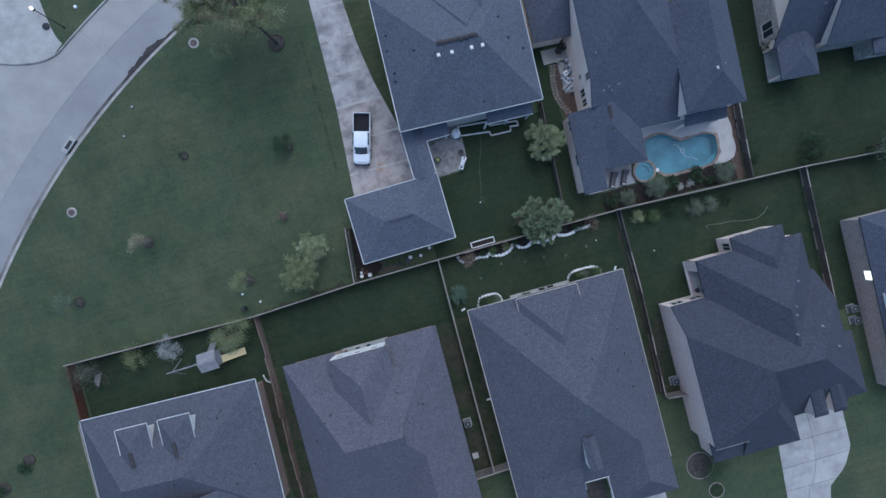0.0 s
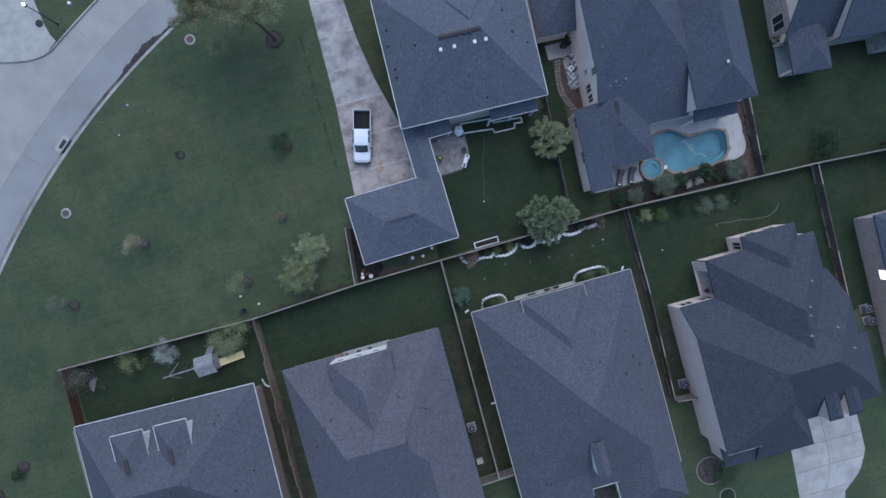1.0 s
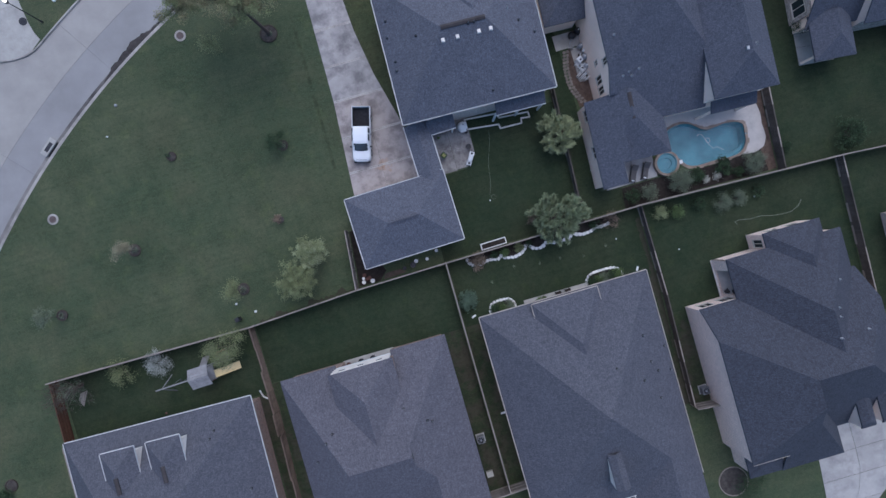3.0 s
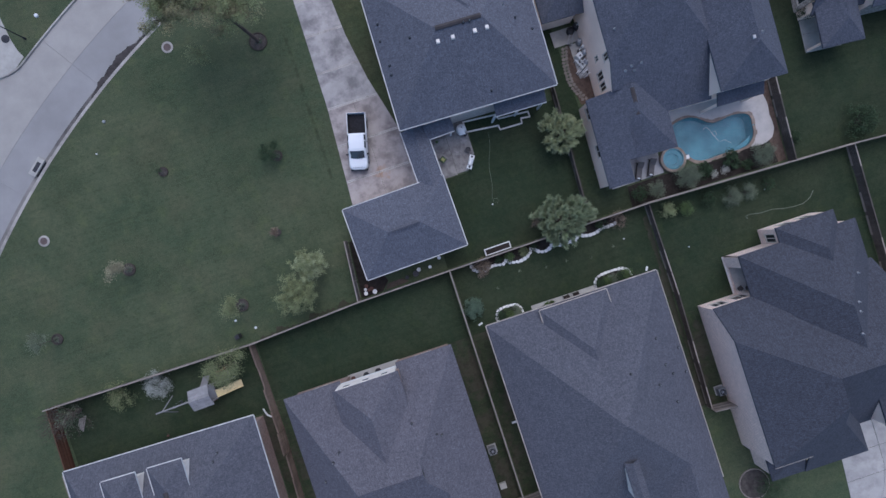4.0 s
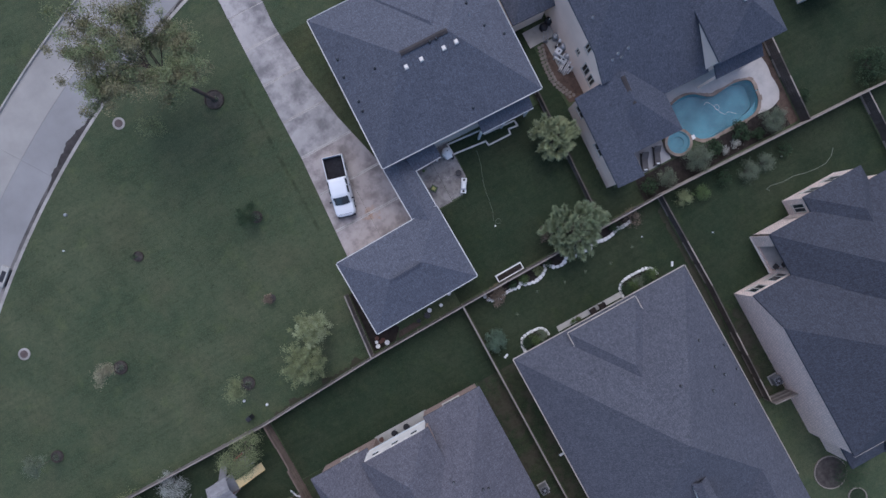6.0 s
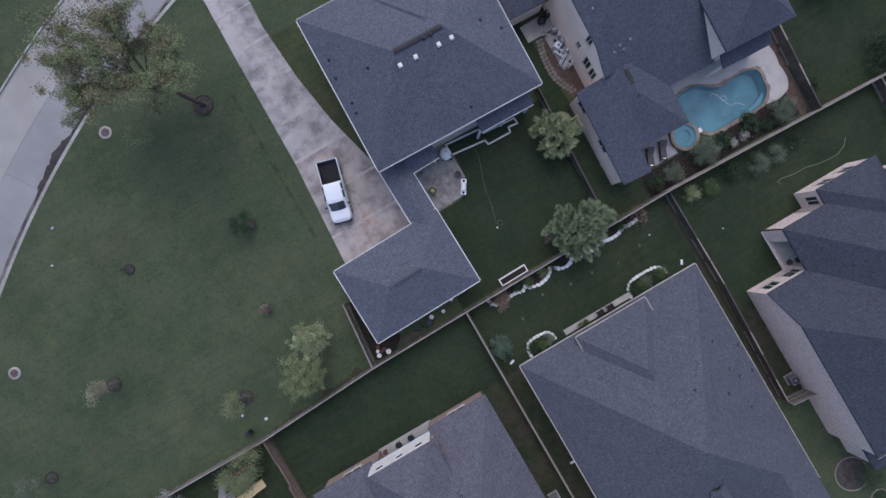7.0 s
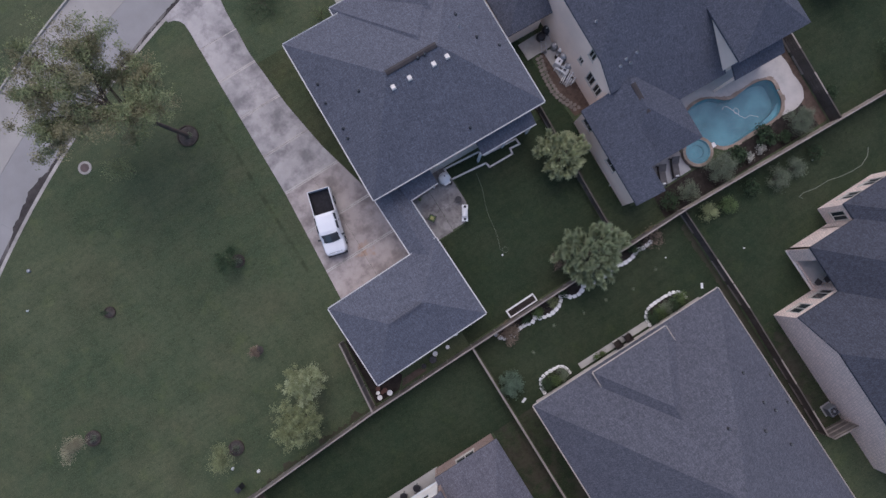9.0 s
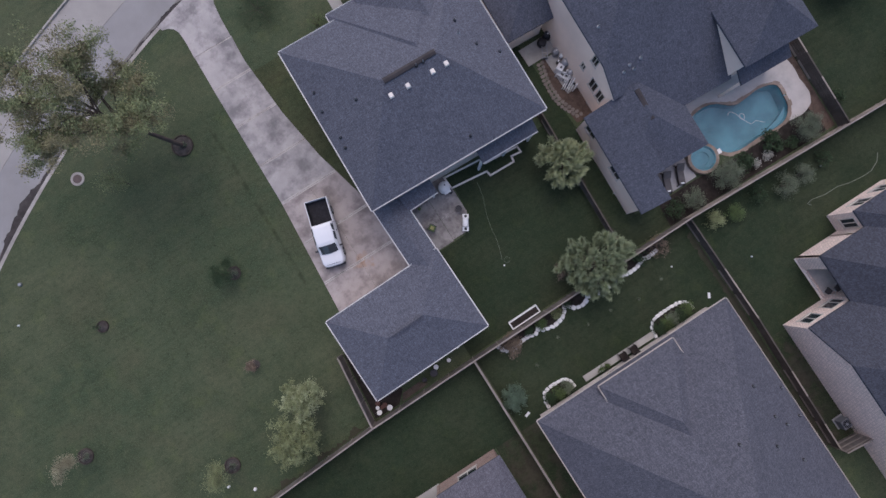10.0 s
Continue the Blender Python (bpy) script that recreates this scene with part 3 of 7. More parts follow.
# ---- houses ----
def gable_panel(parent, mat, a, b, z0, tops, thick=0.2, name="wall", label=""):
    """An upright panel from a to b, outer face on the right; tops: rows of (share of the way, height)."""
    (ax, ay), (bx, by) = a, b
    n = math.hypot(bx - ax, by - ay)
    nx, ny = -(by - ay) / n, (bx - ax) / n
    prof = [(0.0, z0), (1.0, z0)] + sorted(tops, reverse=True)
    k = len(prof)
    verts = [(ax + (bx - ax) * s + nx * w, ay + (by - ay) * s + ny * w, z) for w in (0, thick) for s, z in prof]
    g = Geo()
    g.solid(verts, [tuple(range(k)), tuple(range(2 * k - 1, k - 1, -1))] + [(i, k + i, k + (i + 1) % k, (i + 1) % k) for i in range(k)])
    return part(name, g, mat, parent, label)


def block(house, mat, walls, box, slopes, over=0.45, z0=0.0, roof_name="roof", gutters="", gutter_mat=None, sides="nsew", openings=None, walls_in=None, wall_label=""):
    """A roof with its eaves over box (x0, x1, y0, y1), and the walls under it, set in by the overhang."""
    x0, x1, y0, y1 = box
    g = Geo()
    h = roof_volume(g, x0, x1, y0, y1, slopes, None)
    part(roof_name, g.mesh(roof_name, mat, weld=True), mat, house)
    eaves = {s: z for s, z, _ in slopes}
    lines = {"n": ((x0, y1), (x1, y1), (0, 1)), "s": ((x0, y0), (x1, y0), (0, -1)), "e": ((x1, y0), (x1, y1), (1, 0)), "w": ((x0, y0), (x0, y1), (-1, 0))}
    for s in gutters:
        if s in eaves:
            gutter(house, gutter_mat or WHITE, lines[s][0], lines[s][1], eaves[s] - 0.01, lines[s][2])
        else:
            (ax, ay), (bx, by), (ox, oy) = lines[s]
            for t0, t1 in ((0.0, 0.5), (0.5, 1.0)):
                p, q = (ax + (bx - ax) * t0, ay + (by - ay) * t0), (ax + (bx - ax) * t1, ay + (by - ay) * t1)
                gg = Geo()
                gg.solid([(x + ox * d, y + oy * d, h(x, y) + e) for x, y in (p, q) for d, e in ((0.0, -0.2), (0.05, -0.2), (0.05, 0.01), (0.0, 0.01))],
                         [(0, 1, 5, 4), (1, 2, 6, 5), (2, 3, 7, 6), (3, 0, 4, 7), (3, 2, 1, 0), (4, 5, 6, 7)])
                part("rake_board", gg, gutter_mat or WHITE, house)
    if walls is None:
        return h
    a0, a1, b0, b1 = walls_in or (x0 + over, x1 - over, y0 + over, y1 - over)
    runs = {"s": ((a0, b0), (a1, b0)), "e": ((a1, b0 + 0.2), (a1, b1 - 0.2)), "n": ((a1, b1), (a0, b1)), "w": ((a0, b1 - 0.2), (a0, b0 + 0.2))}
    for s in sides:
        a, b = runs[s]
        inner = [(t / 12, h(a[0] + (b[0] - a[0]) * t / 12, a[1] + (b[1] - a[1]) * t / 12) - 0.1) for t in range(13)]
        holes = (openings or {}).get(s)
        base = z0
        if holes:
            base = max(o[3] for o in holes) + 0.25
            base = min(base, min(z for _, z in inner) - 0.01)
            wall(house, walls, a, b, z0, base, holes, label=wall_label)
        gable_panel(house, walls, a, b, base, inner, label=wall_label)
    return h


def roof_stack(house, x, y, z, kind="pipe", mat=None):
    """What pierces a roof: a pipe, a mushroom vent, a domed light."""
    g = Geo()
    if kind == "pipe":
        g.lathe([(0.055, z - 0.1), (0.055, z + 0.24), (0.06, z + 0.25), (0.045, z + 0.27), (0.04, z + 0.1)], x, y, 10)
        pipe = part("vent_pipe", g, METAL, house)
        part("flashing", Geo().lathe([(0.13, z - 0.15), (0.13, z + 0.045), (0.07, z + 0.09), (0.056, z + 0.1)], x, y, 10), mat or METAL_DARK, pipe, "dark roof flashing")
    elif kind == "cowl":
        g.lathe([(0.2, z - 0.2), (0.2, z + 0.12), (0.3, z + 0.14), (0.3, z + 0.22), (0.1, z + 0.32), (0.01, z + 0.33)], x, y, 14)
        part("vent_cowl", g, mat or METAL_DARK, house)
    else:
        g.box(x - 0.16, x + 0.16, y - 0.19, y + 0.19, z - 0.3, z + 0.11, 0.05)
        part("roof_vent", g, mat or EDGE_WHITE, house, "boxy roof vent")


def ridge_vent(house, a, b, za, zb, mat=None):
    g = Geo()
    (ax, ay), (bx, by) = a, b
    n = math.hypot(bx - ax, by - ay)
    w = (-(by - ay) / n * 0.2, (bx - ax) / n * 0.2)
    v = []
    for (x, y), z in ((a, za), (b, zb)):
        v += [(x - w[0], y - w[1], z - 0.10), (x - w[0], y - w[1], z + 0.0), (x, y, z + 0.09), (x + w[0], y + w[1], z), (x + w[0], y + w[1], z - 0.10)]
    g.solid(v, [(0, 1, 2, 3, 4)[::-1], (5, 6, 7, 8, 9)] + [(i, (i + 1) % 5, 5 + (i + 1) % 5, 5 + i) for i in range(5)])
    part("ridge_vent", g, mat or VENT_BROWN, house)


# the large hipped house behind the drive
house = thing("house", 7.6, 19.0, 0, -1.7, "two-storey house with a large dark hipped shingle roof and white gutters", "house", "houses")
h = block(house, SHINGLE, BRICK_PALE, (-7.7, 7.68, -7.2, 7.0), [("s", 5.0, 0.53), ("w", 5.0, 0.64), ("e", 5.0, 0.6), ("n", 5.0, 0.46)], gutters="swen")
block(house, SHINGLE, BRICK_PALE, (-3.1, 6.4, -1.0, 7.9), [("n", 4.68, 0.475), ("w", 4.68, 0.8), ("e", 4.68, 0.62)], gutters="nw", sides="new")
block(house, SHINGLE, BRICK_PALE, (-0.6, 7.0, 2.0, 13.0), [("n", 5.0, 0.5), ("w", 5.0, 0.55), ("e", 5.0, 0.55)], gutters="ne", sides="new")
block(house, SHINGLE, None, (1.75, 6.9, -8.02, -6.7), [("s", 3.0, 0.35)], roof_name="porch_roof", gutters="s")
for k, x in enumerate((1.75, 4.2, 6.7)):
    g = Geo().box(x - 0.09, x + 0.09, -7.9, -7.72, 0, 2.85)
    part("post", g, WHITE, house)
ridge_vent(house, (-2.3, -0.55), (1.8, -0.55), h(-2.2, -0.6) + 0.03, h(1.7, -0.6) + 0.03)
for x, y in ((-2.3, -1.5), (-0.95, -1.5), (1.05, -1.5), (2.15, -1.5)):
    roof_stack(house, x, y, h(x, y), "box")
for x, y in ((-6.9, 2.6), (-7.1, 1.1), (-6.9, -1.35), (-7.0, -2.2), (-4.5, -0.1), (0.2, -0.75), (0.75, -0.75), (4.6, 1.4), (5.2, -0.75), (6.7, -1.8)):
    roof_stack(house, x, y, h(x, y))
roof_stack(house, 1.5, -6.2, h(1.5, -6.2))
roof_stack(house, 4.3, 0.4, h(4.3, 0.4), "pipe", METAL)

# its garage, and the covered way between them
garage = thing("garage", -2.83, 3.37, 0, 1.4, "detached garage with a grey hipped shingle roof and white gutters", "garage", "houses")
h = block(garage, SHINGLE, BRICK_PALE, (-5.22, 5.22, -3.66, 3.66), [(s, 2.9, 0.45) for s in "nsew"], gutters="nsew")
ridge_vent(garage, (-1.2, 0), (1.35, 0), h(-1.2, 0) + 0.02, h(1.3, 0) + 0.02, SHINGLE_BROWN)
walkway_roof = thing("covered_walkway", 1.0, 9.2, 0, 1.4, "low shingled walkway roof joining house and garage", "walkway", kind="")
block(walkway_roof, SHINGLE, None, (-1.25, 1.2, -3.2, 3.2), [("w", 2.8, 0.4), ("e", 2.8, 0.4)], gutters="we")
block(walkway_roof, SHINGLE, None, (1.0, 3.85, 1.65, 3.0), [("s", 2.78, 0.3)], gutters="s")
for x, y in ((-1.0, -2.4), (-1.0, 0.2), (-1.0, 2.6), (1.0, -2.4), (1.0, 0.2), (1.0, 1.9), (3.6, 1.9)):
    part("post", Geo().box(x - 0.08, x + 0.08, y - 0.08, y + 0.08, 0, 2.72), WHITE, walkway_roof)

# the house with the pool
pool_house = thing("house", 25.0, 8.0, 0, -2.5, "large cream house with charcoal shingle roofs beside a pool", "house", "houses")
P = pool_house
hm = block(P, SHINGLE_DARK, STUCCO, (-4.92, 5.0, 1.2, 17.0), [("s", 4.4, 0.47), ("w", 5.55, 0.6), ("e", 5.4, 0.6)], over=0.2, walls_in=(-4.87, 4.8, 1.25, 16.8), sides="nse")
wall(P, STUCCO, (-4.87, 16.6), (-4.87, 3.9), 0.0, 5.5, [(11.75, 12.5, 4.3, 5.35), (11.22, 11.78, 2.45, 3.2)])
wall(P, STUCCO, (-4.87, 3.9), (-4.87, 1.45), 0.0, 4.0, [(0.05, 0.97, 1.9, 3.3), (1.15, 2.0, 1.85, 3.25)])
gable_panel(P, STUCCO, (-4.87, 3.9), (-4.87, 1.45), 4.0, [(0.0, 5.45), (0.1, 5.42), (1.0, 4.38)])
block(P, SHINGLE_DARK, STUCCO, (-3.5, 5.0, -1.8, 1.2), [("s", 2.95, 0.483), ("e", 5.0, 0.6)], sides="se", walls_in=(-3.4, 4.8, -1.5, 1.2))
block(P, SHINGLE_DARK, STUCCO, (-7.05, -4.25, -5.45, 1.4), [("w", 2.9, 0.5)], sides="wn", walls_in=(-6.9, -4.4, -5.9, 1.25), openings={"w": [(0.25, 1.5, 1.75, 2.55), (4.1, 5.4, 1.75, 2.55)]})
block(P, SHINGLE_DARK, STUCCO, (-7.05, -4.9, -7.65, -5.45), [("w", 2.9, 0.5)], sides="wse", walls_in=(-6.9, -5.1, -7.3, -5.5))
ha = block(P, SHINGLE_DARK, None, (-4.25, 0.6, -5.45, 1.4), [("w", 4.3, 0.5), ("s", 2.95, 0.43), ("e", 2.9, 0.5)])
ridge_vent(P, (-3.22, -1.6), (-3.22, 1.0), ha(-3.22, -1.6) + 0.02, ha(-3.22, 1.0) + 0.02)
he = block(P, SHINGLE_DARK, STUCCO, (4.5, 11.0, -1.75, 10.0), [("s", 5.4, 0.6), ("e", 5.4, 0.6), ("w", 5.4, 0.6)], over=0.25)
block(P, SHINGLE_DARK, None, (5.4, 10.2, -2.7, -1.3), [("s", 2.95, 0.4)], roof_name="porch_roof")
block(P, SHINGLE_DARK, STUCCO, (-9.2, -4.9, 9.8, 18.0), [("s", 2.9, 0.5), ("w", 2.9, 0.5)], sides="sw")
for x in (-2.2, -0.2):
    part("post", Geo().box(x - 0.12, x + 0.12, -5.25, -5.0, 0, 2.85), STUCCO, P)
for x in (5.5, 10.0):
    part("post", Geo().box(x - 0.12, x + 0.12, -2.6, -2.36, 0, 2.85), STUCCO, P)
for x, y in ((-1.95, 2.9), (-2.95, 2.85), (-2.7, 2.45), (-3.55, 2.6), (-4.0, 6.3)):
    roof_stack(P, x, y, hm(x, y) if y > 1.2 else 2.9 + 0.5 * (x + 7.05) - 0.2, mat=METAL)
roof_stack(P, 8.4, 2.2, he(8.4, 2.2), "pipe", METAL)
roof_stack(P, 7.4, 1.9, he(7.4, 1.9), "box", METAL)

# the row of houses on the near side of the fence
h3 = thing("house", 10.6, -19.7, 0, 0, "house with a broad grey-brown hipped shingle roof", "house", "houses")
h = block(h3, SHINGLE_BROWN, BRICK_PALE, (-8.88, 8.88, -10.45, 11.3), [("w", 3.0, 0.6), ("e", 3.0, 0.6), ("n", 3.0, 0.47), ("s", 3.4, 0.47)], gutters="nwe", gutter_mat=CREAM, walls_in=(-8.4, 8.4, -10.0, 10.5),
          openings={"n": [(1.6, 3.6, 0.9, 2.2), (6.4, 8.4, 0.3, 2.3), (9.2, 11.0, 0.3, 2.3), (14.2, 16.2, 0.9, 2.2)]})
block(h3, SHINGLE_BROWN, None, (-3.5, 3.35, 0.0, 11.22), [("n", 3.7, 0.45), ("w", 3.7, 0.6), ("e", 3.7, 0.6)], gutters="nwe", gutter_mat=CREAM)
block(h3, SHINGLE_BROWN, BRICK_PALE, (1.55, 8.86, -14.2, -5.2), [("s", 2.98, 0.7), ("w", 2.98, 0.56), ("e", 2.98, 0.6)], sides="sew", gutters="w")
block(h3, SHINGLE_BROWN, BRICK_PALE, (-8.86, -1.35, -13.6, -8.0), [("s", 2.96, 0.28), ("w", 2.98, 0.6)], sides="sew")
gutter(h3, WHITE, (-1.36, -11.2), (-1.36, -10.5), 3.55, (1, 0))
gutter(h3, WHITE, (-1.33, -10.45), (1.53, -10.45), 3.4, (0, -1))
part("entry_door", Geo().box(-0.5, 0.5, -9.97, -9.9, 0.05, 2.1, 0.0), BARK, h3, "dark wooden front door")
dormer = (-0.95, 0.4, -7.6, -4.0)
block(h3, SHINGLE_BROWN, EDGE_WHITE, dormer, [("w", 6.5, 0.5), ("e", 6.5, 0.5)], over=0.02, z0=4.0, roof_name="dormer_roof", sides="sew")
for x, y in ((6.06, 5.47), (8.45, 3.41), (8.42, 0.91), (6.79, 1.54), (2.16, 3.70), (4.77, 1.44), (6.21, -1.00), (6.21, 2.73), (-6.0, -8.0)):
    roof_stack(h3, x, y, h(x, y))
roof_stack(h3, -5.6, -8.2, h(-5.6, -8.2))

h2 = thing("house", -10.8, -18.3, 0, 0, "brick house with a grey-brown shingle roof and recessed rear porch", "house", "houses")
hl = block(h2, SHINGLE_WARM, BRICK_RED, (-8.7, -2.9, -9.25, 9.3), [("n", 3.0, 0.49), ("s", 3.0, 0.49), ("w", 3.0, 0.83)], sides="nsw", walls_in=(-8.25, -2.9, -8.8, 8.85),
           openings={"n": [(1.6, 3.4, 0.9, 2.2)]})
block(h2, SHINGLE_WARM, BRICK_RED, (-2.9, 2.86, -9.25, 8.6), [("n", 3.343, 0.49), ("s", 3.0, 0.49)], sides="ns", walls_in=(-2.9, 2.86, -8.8, 6.2),
      openings={"n": [(0.8, 2.2, 0.1, 2.1), (3.2, 4.8, 0.1, 2.1)]})
hr = block(h2, SHINGLE_WARM, BRICK_RED, (2.86, 8.65, -9.25, 9.3), [("n", 3.0, 0.49), ("s", 3.0, 0.49), ("e", 3.0, 0.7)], sides="nse", walls_in=(2.86, 8.2, -8.8, 8.85),
           openings={"n": [(1.8, 3.6, 0.9, 2.2)]})
block(h2, SHINGLE_WARM, BRICK_RED, (0.0, 8.65, -16.5, -2.0), [("w", 2.99, 0.7), ("e", 2.99, 0.7), ("s", 2.99, 0.6)], sides="sew")
hd = block(h2, SHINGLE_WARM, BRICK_RED, (-3.4, 3.15, -0.6, 8.92), [("n", 4.98, 0.6), ("w", 4.75, 0.62), ("e", 4.75, 0.62)], z0=3.0, sides="ew", walls_in=(-3.3, 3.05, 0.6, 8.95))
part("porch_beam", Geo().box(-3.05, 2.85, 8.78, 9.0, 2.85, 3.1, 0.015), WHITE, h2, "white porch beam")
part("upper_wall", Geo().box(-3.05, 2.85, 8.84, 8.97, 3.1, 4.82), EDGE_WHITE, h2, "whitewashed upper wall over the porch")
for x in (-2.0, -0.1, 1.8):
    pane = part("window", Geo().box(x - 0.3, x + 0.3, 8.972, 8.985, 4.2, 4.55), WINDOW, h2)
    part("sill", Geo().box(x - 0.34, x + 0.34, 8.972, 9.01, 4.14, 4.2), WHITE, pane)
for x in (-2.75, 2.7):
    part("porch_wall", Geo().box(x - 0.1, x + 0.1, 6.2, 8.85, 0, 3.0), BRICK_RED, h2)
for x, y in ((-4.9, 3.0), (-6.6, 1.0), (4.9, 2.3), (5.3, 2.0), (1.9, 0.4), (3.0, 4.0)):
    roof_stack(h2, x, y, (hl if x < -2.9 else hr)(x, y) if abs(x) > 2.9 else 7.0)
roof_stack(h2, -4.2, 3.6, hl(-4.2, 3.6))

h1 = thing("house", -32.7, -16.0, 0, -1.6, "house with a grey shingle roof, white gutters and twin dormers", "house", "houses")
h = block(h1, SHINGLE_BROWN, BRICK_RED, (-9.7, 9.7, -8.0, 6.75), [("n", 3.0, 0.6), ("s", 3.0, 0.55), ("w", 3.0, 0.73), ("e", 3.0, 0.57)], gutters="nwe", walls_in=(-9.2, 9.25, -7.5, 5.7))
block(h1, SHINGLE_BROWN, BRICK_RED, (-8.0, 9.0, -16.0, -3.0), [("s", 3.0, 0.5), ("w", 3.0, 0.6), ("e", 3.0, 0.6)], sides="sew")
for x in (-4.5, 0.0):
    hd = block(h1, SHINGLE_BROWN, EDGE_WHITE, (x, x + 3.3, -1.0, 5.4), [("n", 5.4, 0.55), ("w", 5.4, 0.6), ("e", 5.4, 0.6)], z0=3.6, roof_name="dormer_roof", sides="new", gutters="nw", walls_in=(x + 0.04, x + 3.26, -0.9, 4.85))
    gutter(h1, WHITE, (x + 3.3, -0.2), (x + 3.3, 5.4), 5.39, (1, 0), "rake_trim", 0.035)
    ridge_vent(h1, (x + 1.65, 1.5), (x + 1.65, 3.1), hd(x + 1.65, 1.5), hd(x + 1.65, 3.1))
for x, y in ((6.0, 4.6), (5.6, 4.0), (8.0, -2.0), (6.2, -3.2), (1.0, -1.0), (-1.2, -4.6)):
    roof_stack(h1, x, y, h(x, y))

h4 = thing("house", 32.0, -20.0, 0, 0, "pale brick house with steep brown-grey roofs and many gables", "house", "houses")
block(h4, SHINGLE_SLATE, BRICK_WHITE, (-8.3, -2.0, -9.7, 6.1), [("n", 2.95, 0.65), ("w", 4.9, 0.5), ("s", 4.9, 0.6)], sides="nsw", walls_in=(-8.25, -2.0, -9.5, 6.0),
           openings={"n": [(1.6, 3.4, 0.9, 2.2), (4.2, 5.6, 0.9, 2.2)]})
hp = block(h4, SHINGLE_SLATE, BRICK_WHITE, (-2.2, 8.4, -9.4, 6.0), [("n", 2.9, 0.65), ("e", 4.9, 0.6), ("s", 3.0, 0.65)], over=0.1, sides="se")
block(h4, SHINGLE_SLATE, BRICK_WHITE, (1.0, 10.9, -9.1, -1.8), [("n", 2.95, 0.6), ("e", 2.95, 0.62), ("s", 2.95, 0.6)], over=0.25, sides="nse")
hb = block(h4, SHINGLE_SLATE, BRICK_WHITE, (-4.3, 8.0, -2.0, 10.3), [("w", 2.95, 0.67), ("n", 2.95, 0.62), ("e", 2.95, 0.67)], over=0.2, sides="ne", openings={"n": [(6.0, 7.4, 0.5, 2.2)]})
part("porch_pillar", Geo().box(-4.1, -3.75, 9.5, 10.1, 0, 2.9), BRICK_WHITE, h4)
part("porch_pillar", Geo().box(-4.1, -3.75, 6.0, 6.25, 0, 2.9), BRICK_WHITE, h4)
part("porch_wall", Geo().box(-0.6, -0.4, 6.0, 10.1, 0, 2.9), BRICK_WHITE, h4)
part("porch_wall", Geo().box(-4.18, -4.11, 9.0, 10.1, 0, 2.9), BRICK_WHITE, h4)
part("porch_kerb", Geo().box(-4.1, -3.95, 6.25, 9.5, 0, 0.25), BRICK_WHITE, h4)
block(h4, SHINGLE_SLATE, BRICK_WHITE, (0.1, 6.2, 6.0, 11.8), [("w", 2.9, 0.6), ("n", 2.9, 0.6), ("e", 2.9, 0.6)], over=0.15, sides="nwe",
           openings={"n": [(1.2, 2.4, 0.9, 2.3), (3.4, 4.6, 0.9, 2.3)], "w": [(0.3, 1.2, 0.9, 2.3)]})
block(h4, SHINGLE_SLATE, BRICK_WHITE, (-4.5, 2.2, -12.3, -2.0), [("s", 2.95, 0.62), ("w", 6.7, 0.5), ("e", 2.95, 0.9)], sides="se")
block(h4, SHINGLE_SLATE, BRICK_WHITE, (-7.9, -4.45, -12.2, -8.5), [("s", 2.95, 0.45), ("w", 2.95, 0.6)], over=0.3, sides="sw")
gutter(h4, CREAM, (-8.3, -9.7), (-4.55, -9.7), 4.89, (0, -1), "rake_trim", 0.05)
for x in (3.2, 5.4):
    block(h4, SHINGLE_SLATE, STUCCO, (x, x + 1.45, -9.3, -4.0), [("s", 4.75, 0.6), ("w", 4.9, 0.35), ("e", 4.9, 0.35)], over=0.08, z0=2.9, roof_name="dormer_roof", sides="sew")
for x, y in ((-2.3, -2.8), (-1.6, -3.6), (1.8, 1.0), (2.6, 2.8), (2.9, 3.6), (4.6, 5.8), (6.6, -1.8), (5.2, 0.8)):
    roof_stack(h4, x, y, max(f(x, y) for f in (hp, hb)), mat=METAL)

h5 = thing("house", 53.0, -19.5, 0, -1.0, "brick house with a dark roof and a lit window", "house", "houses")
block(h5, SHINGLE_DARK, BRICK_TAN, (-6.3, 8.0, -11.0, 9.6), [("w", 2.95, 0.6), ("n", 2.95, 0.6), ("e", 2.95, 0.6), ("s", 2.95, 0.6)], over=0.3)
gable_panel(h5, WHITE, (-5.9, 0.8), (-5.9, -5.6), 2.9, [(0.0, 3.4), (0.5, 5.2), (1.0, 3.4)], label="white boarded gable")
block(h5, SHINGLE_DARK, None, (-5.88, 2.0, -5.7, 0.9), [("n", 3.35, 0.55), ("s", 3.35, 0.55)])
h6 = thing("house", 42.85, 7.8, 0, -5, "stone and cream house with dark roofs and a corner porch", "house", "houses")
block(h6, SHINGLE_DARK, STUCCO, (-0.65, 6.0, 3.0, 20.0), [("s", 2.25, 0.84), ("e", 5.5, 0.6), ("n", 4.0, 0.6)], sides="wsn", walls_in=(-0.06, 5.8, 3.5, 19.8))
wall(h6, STONE_CLAD, (-0.29, 19.7), (-0.29, 4.4), 0.0, 2.9, [(13.2, 14.9, 0.7, 2.4)], label="grey stone-clad wall")
block(h6, SHINGLE_DARK, None, (-0.4, 3.95, -0.5, 4.2), [("w", 2.6, 0.5), ("s", 2.6, 0.5), ("e", 2.6, 0.5)], roof_name="porch_roof")
for x, y in ((0.25, 0.2), (3.4, 0.2)):
    part("post", Geo().box(x - 0.12, x + 0.12, y - 0.12, y + 0.12, 0, 2.62), STUCCO, h6)
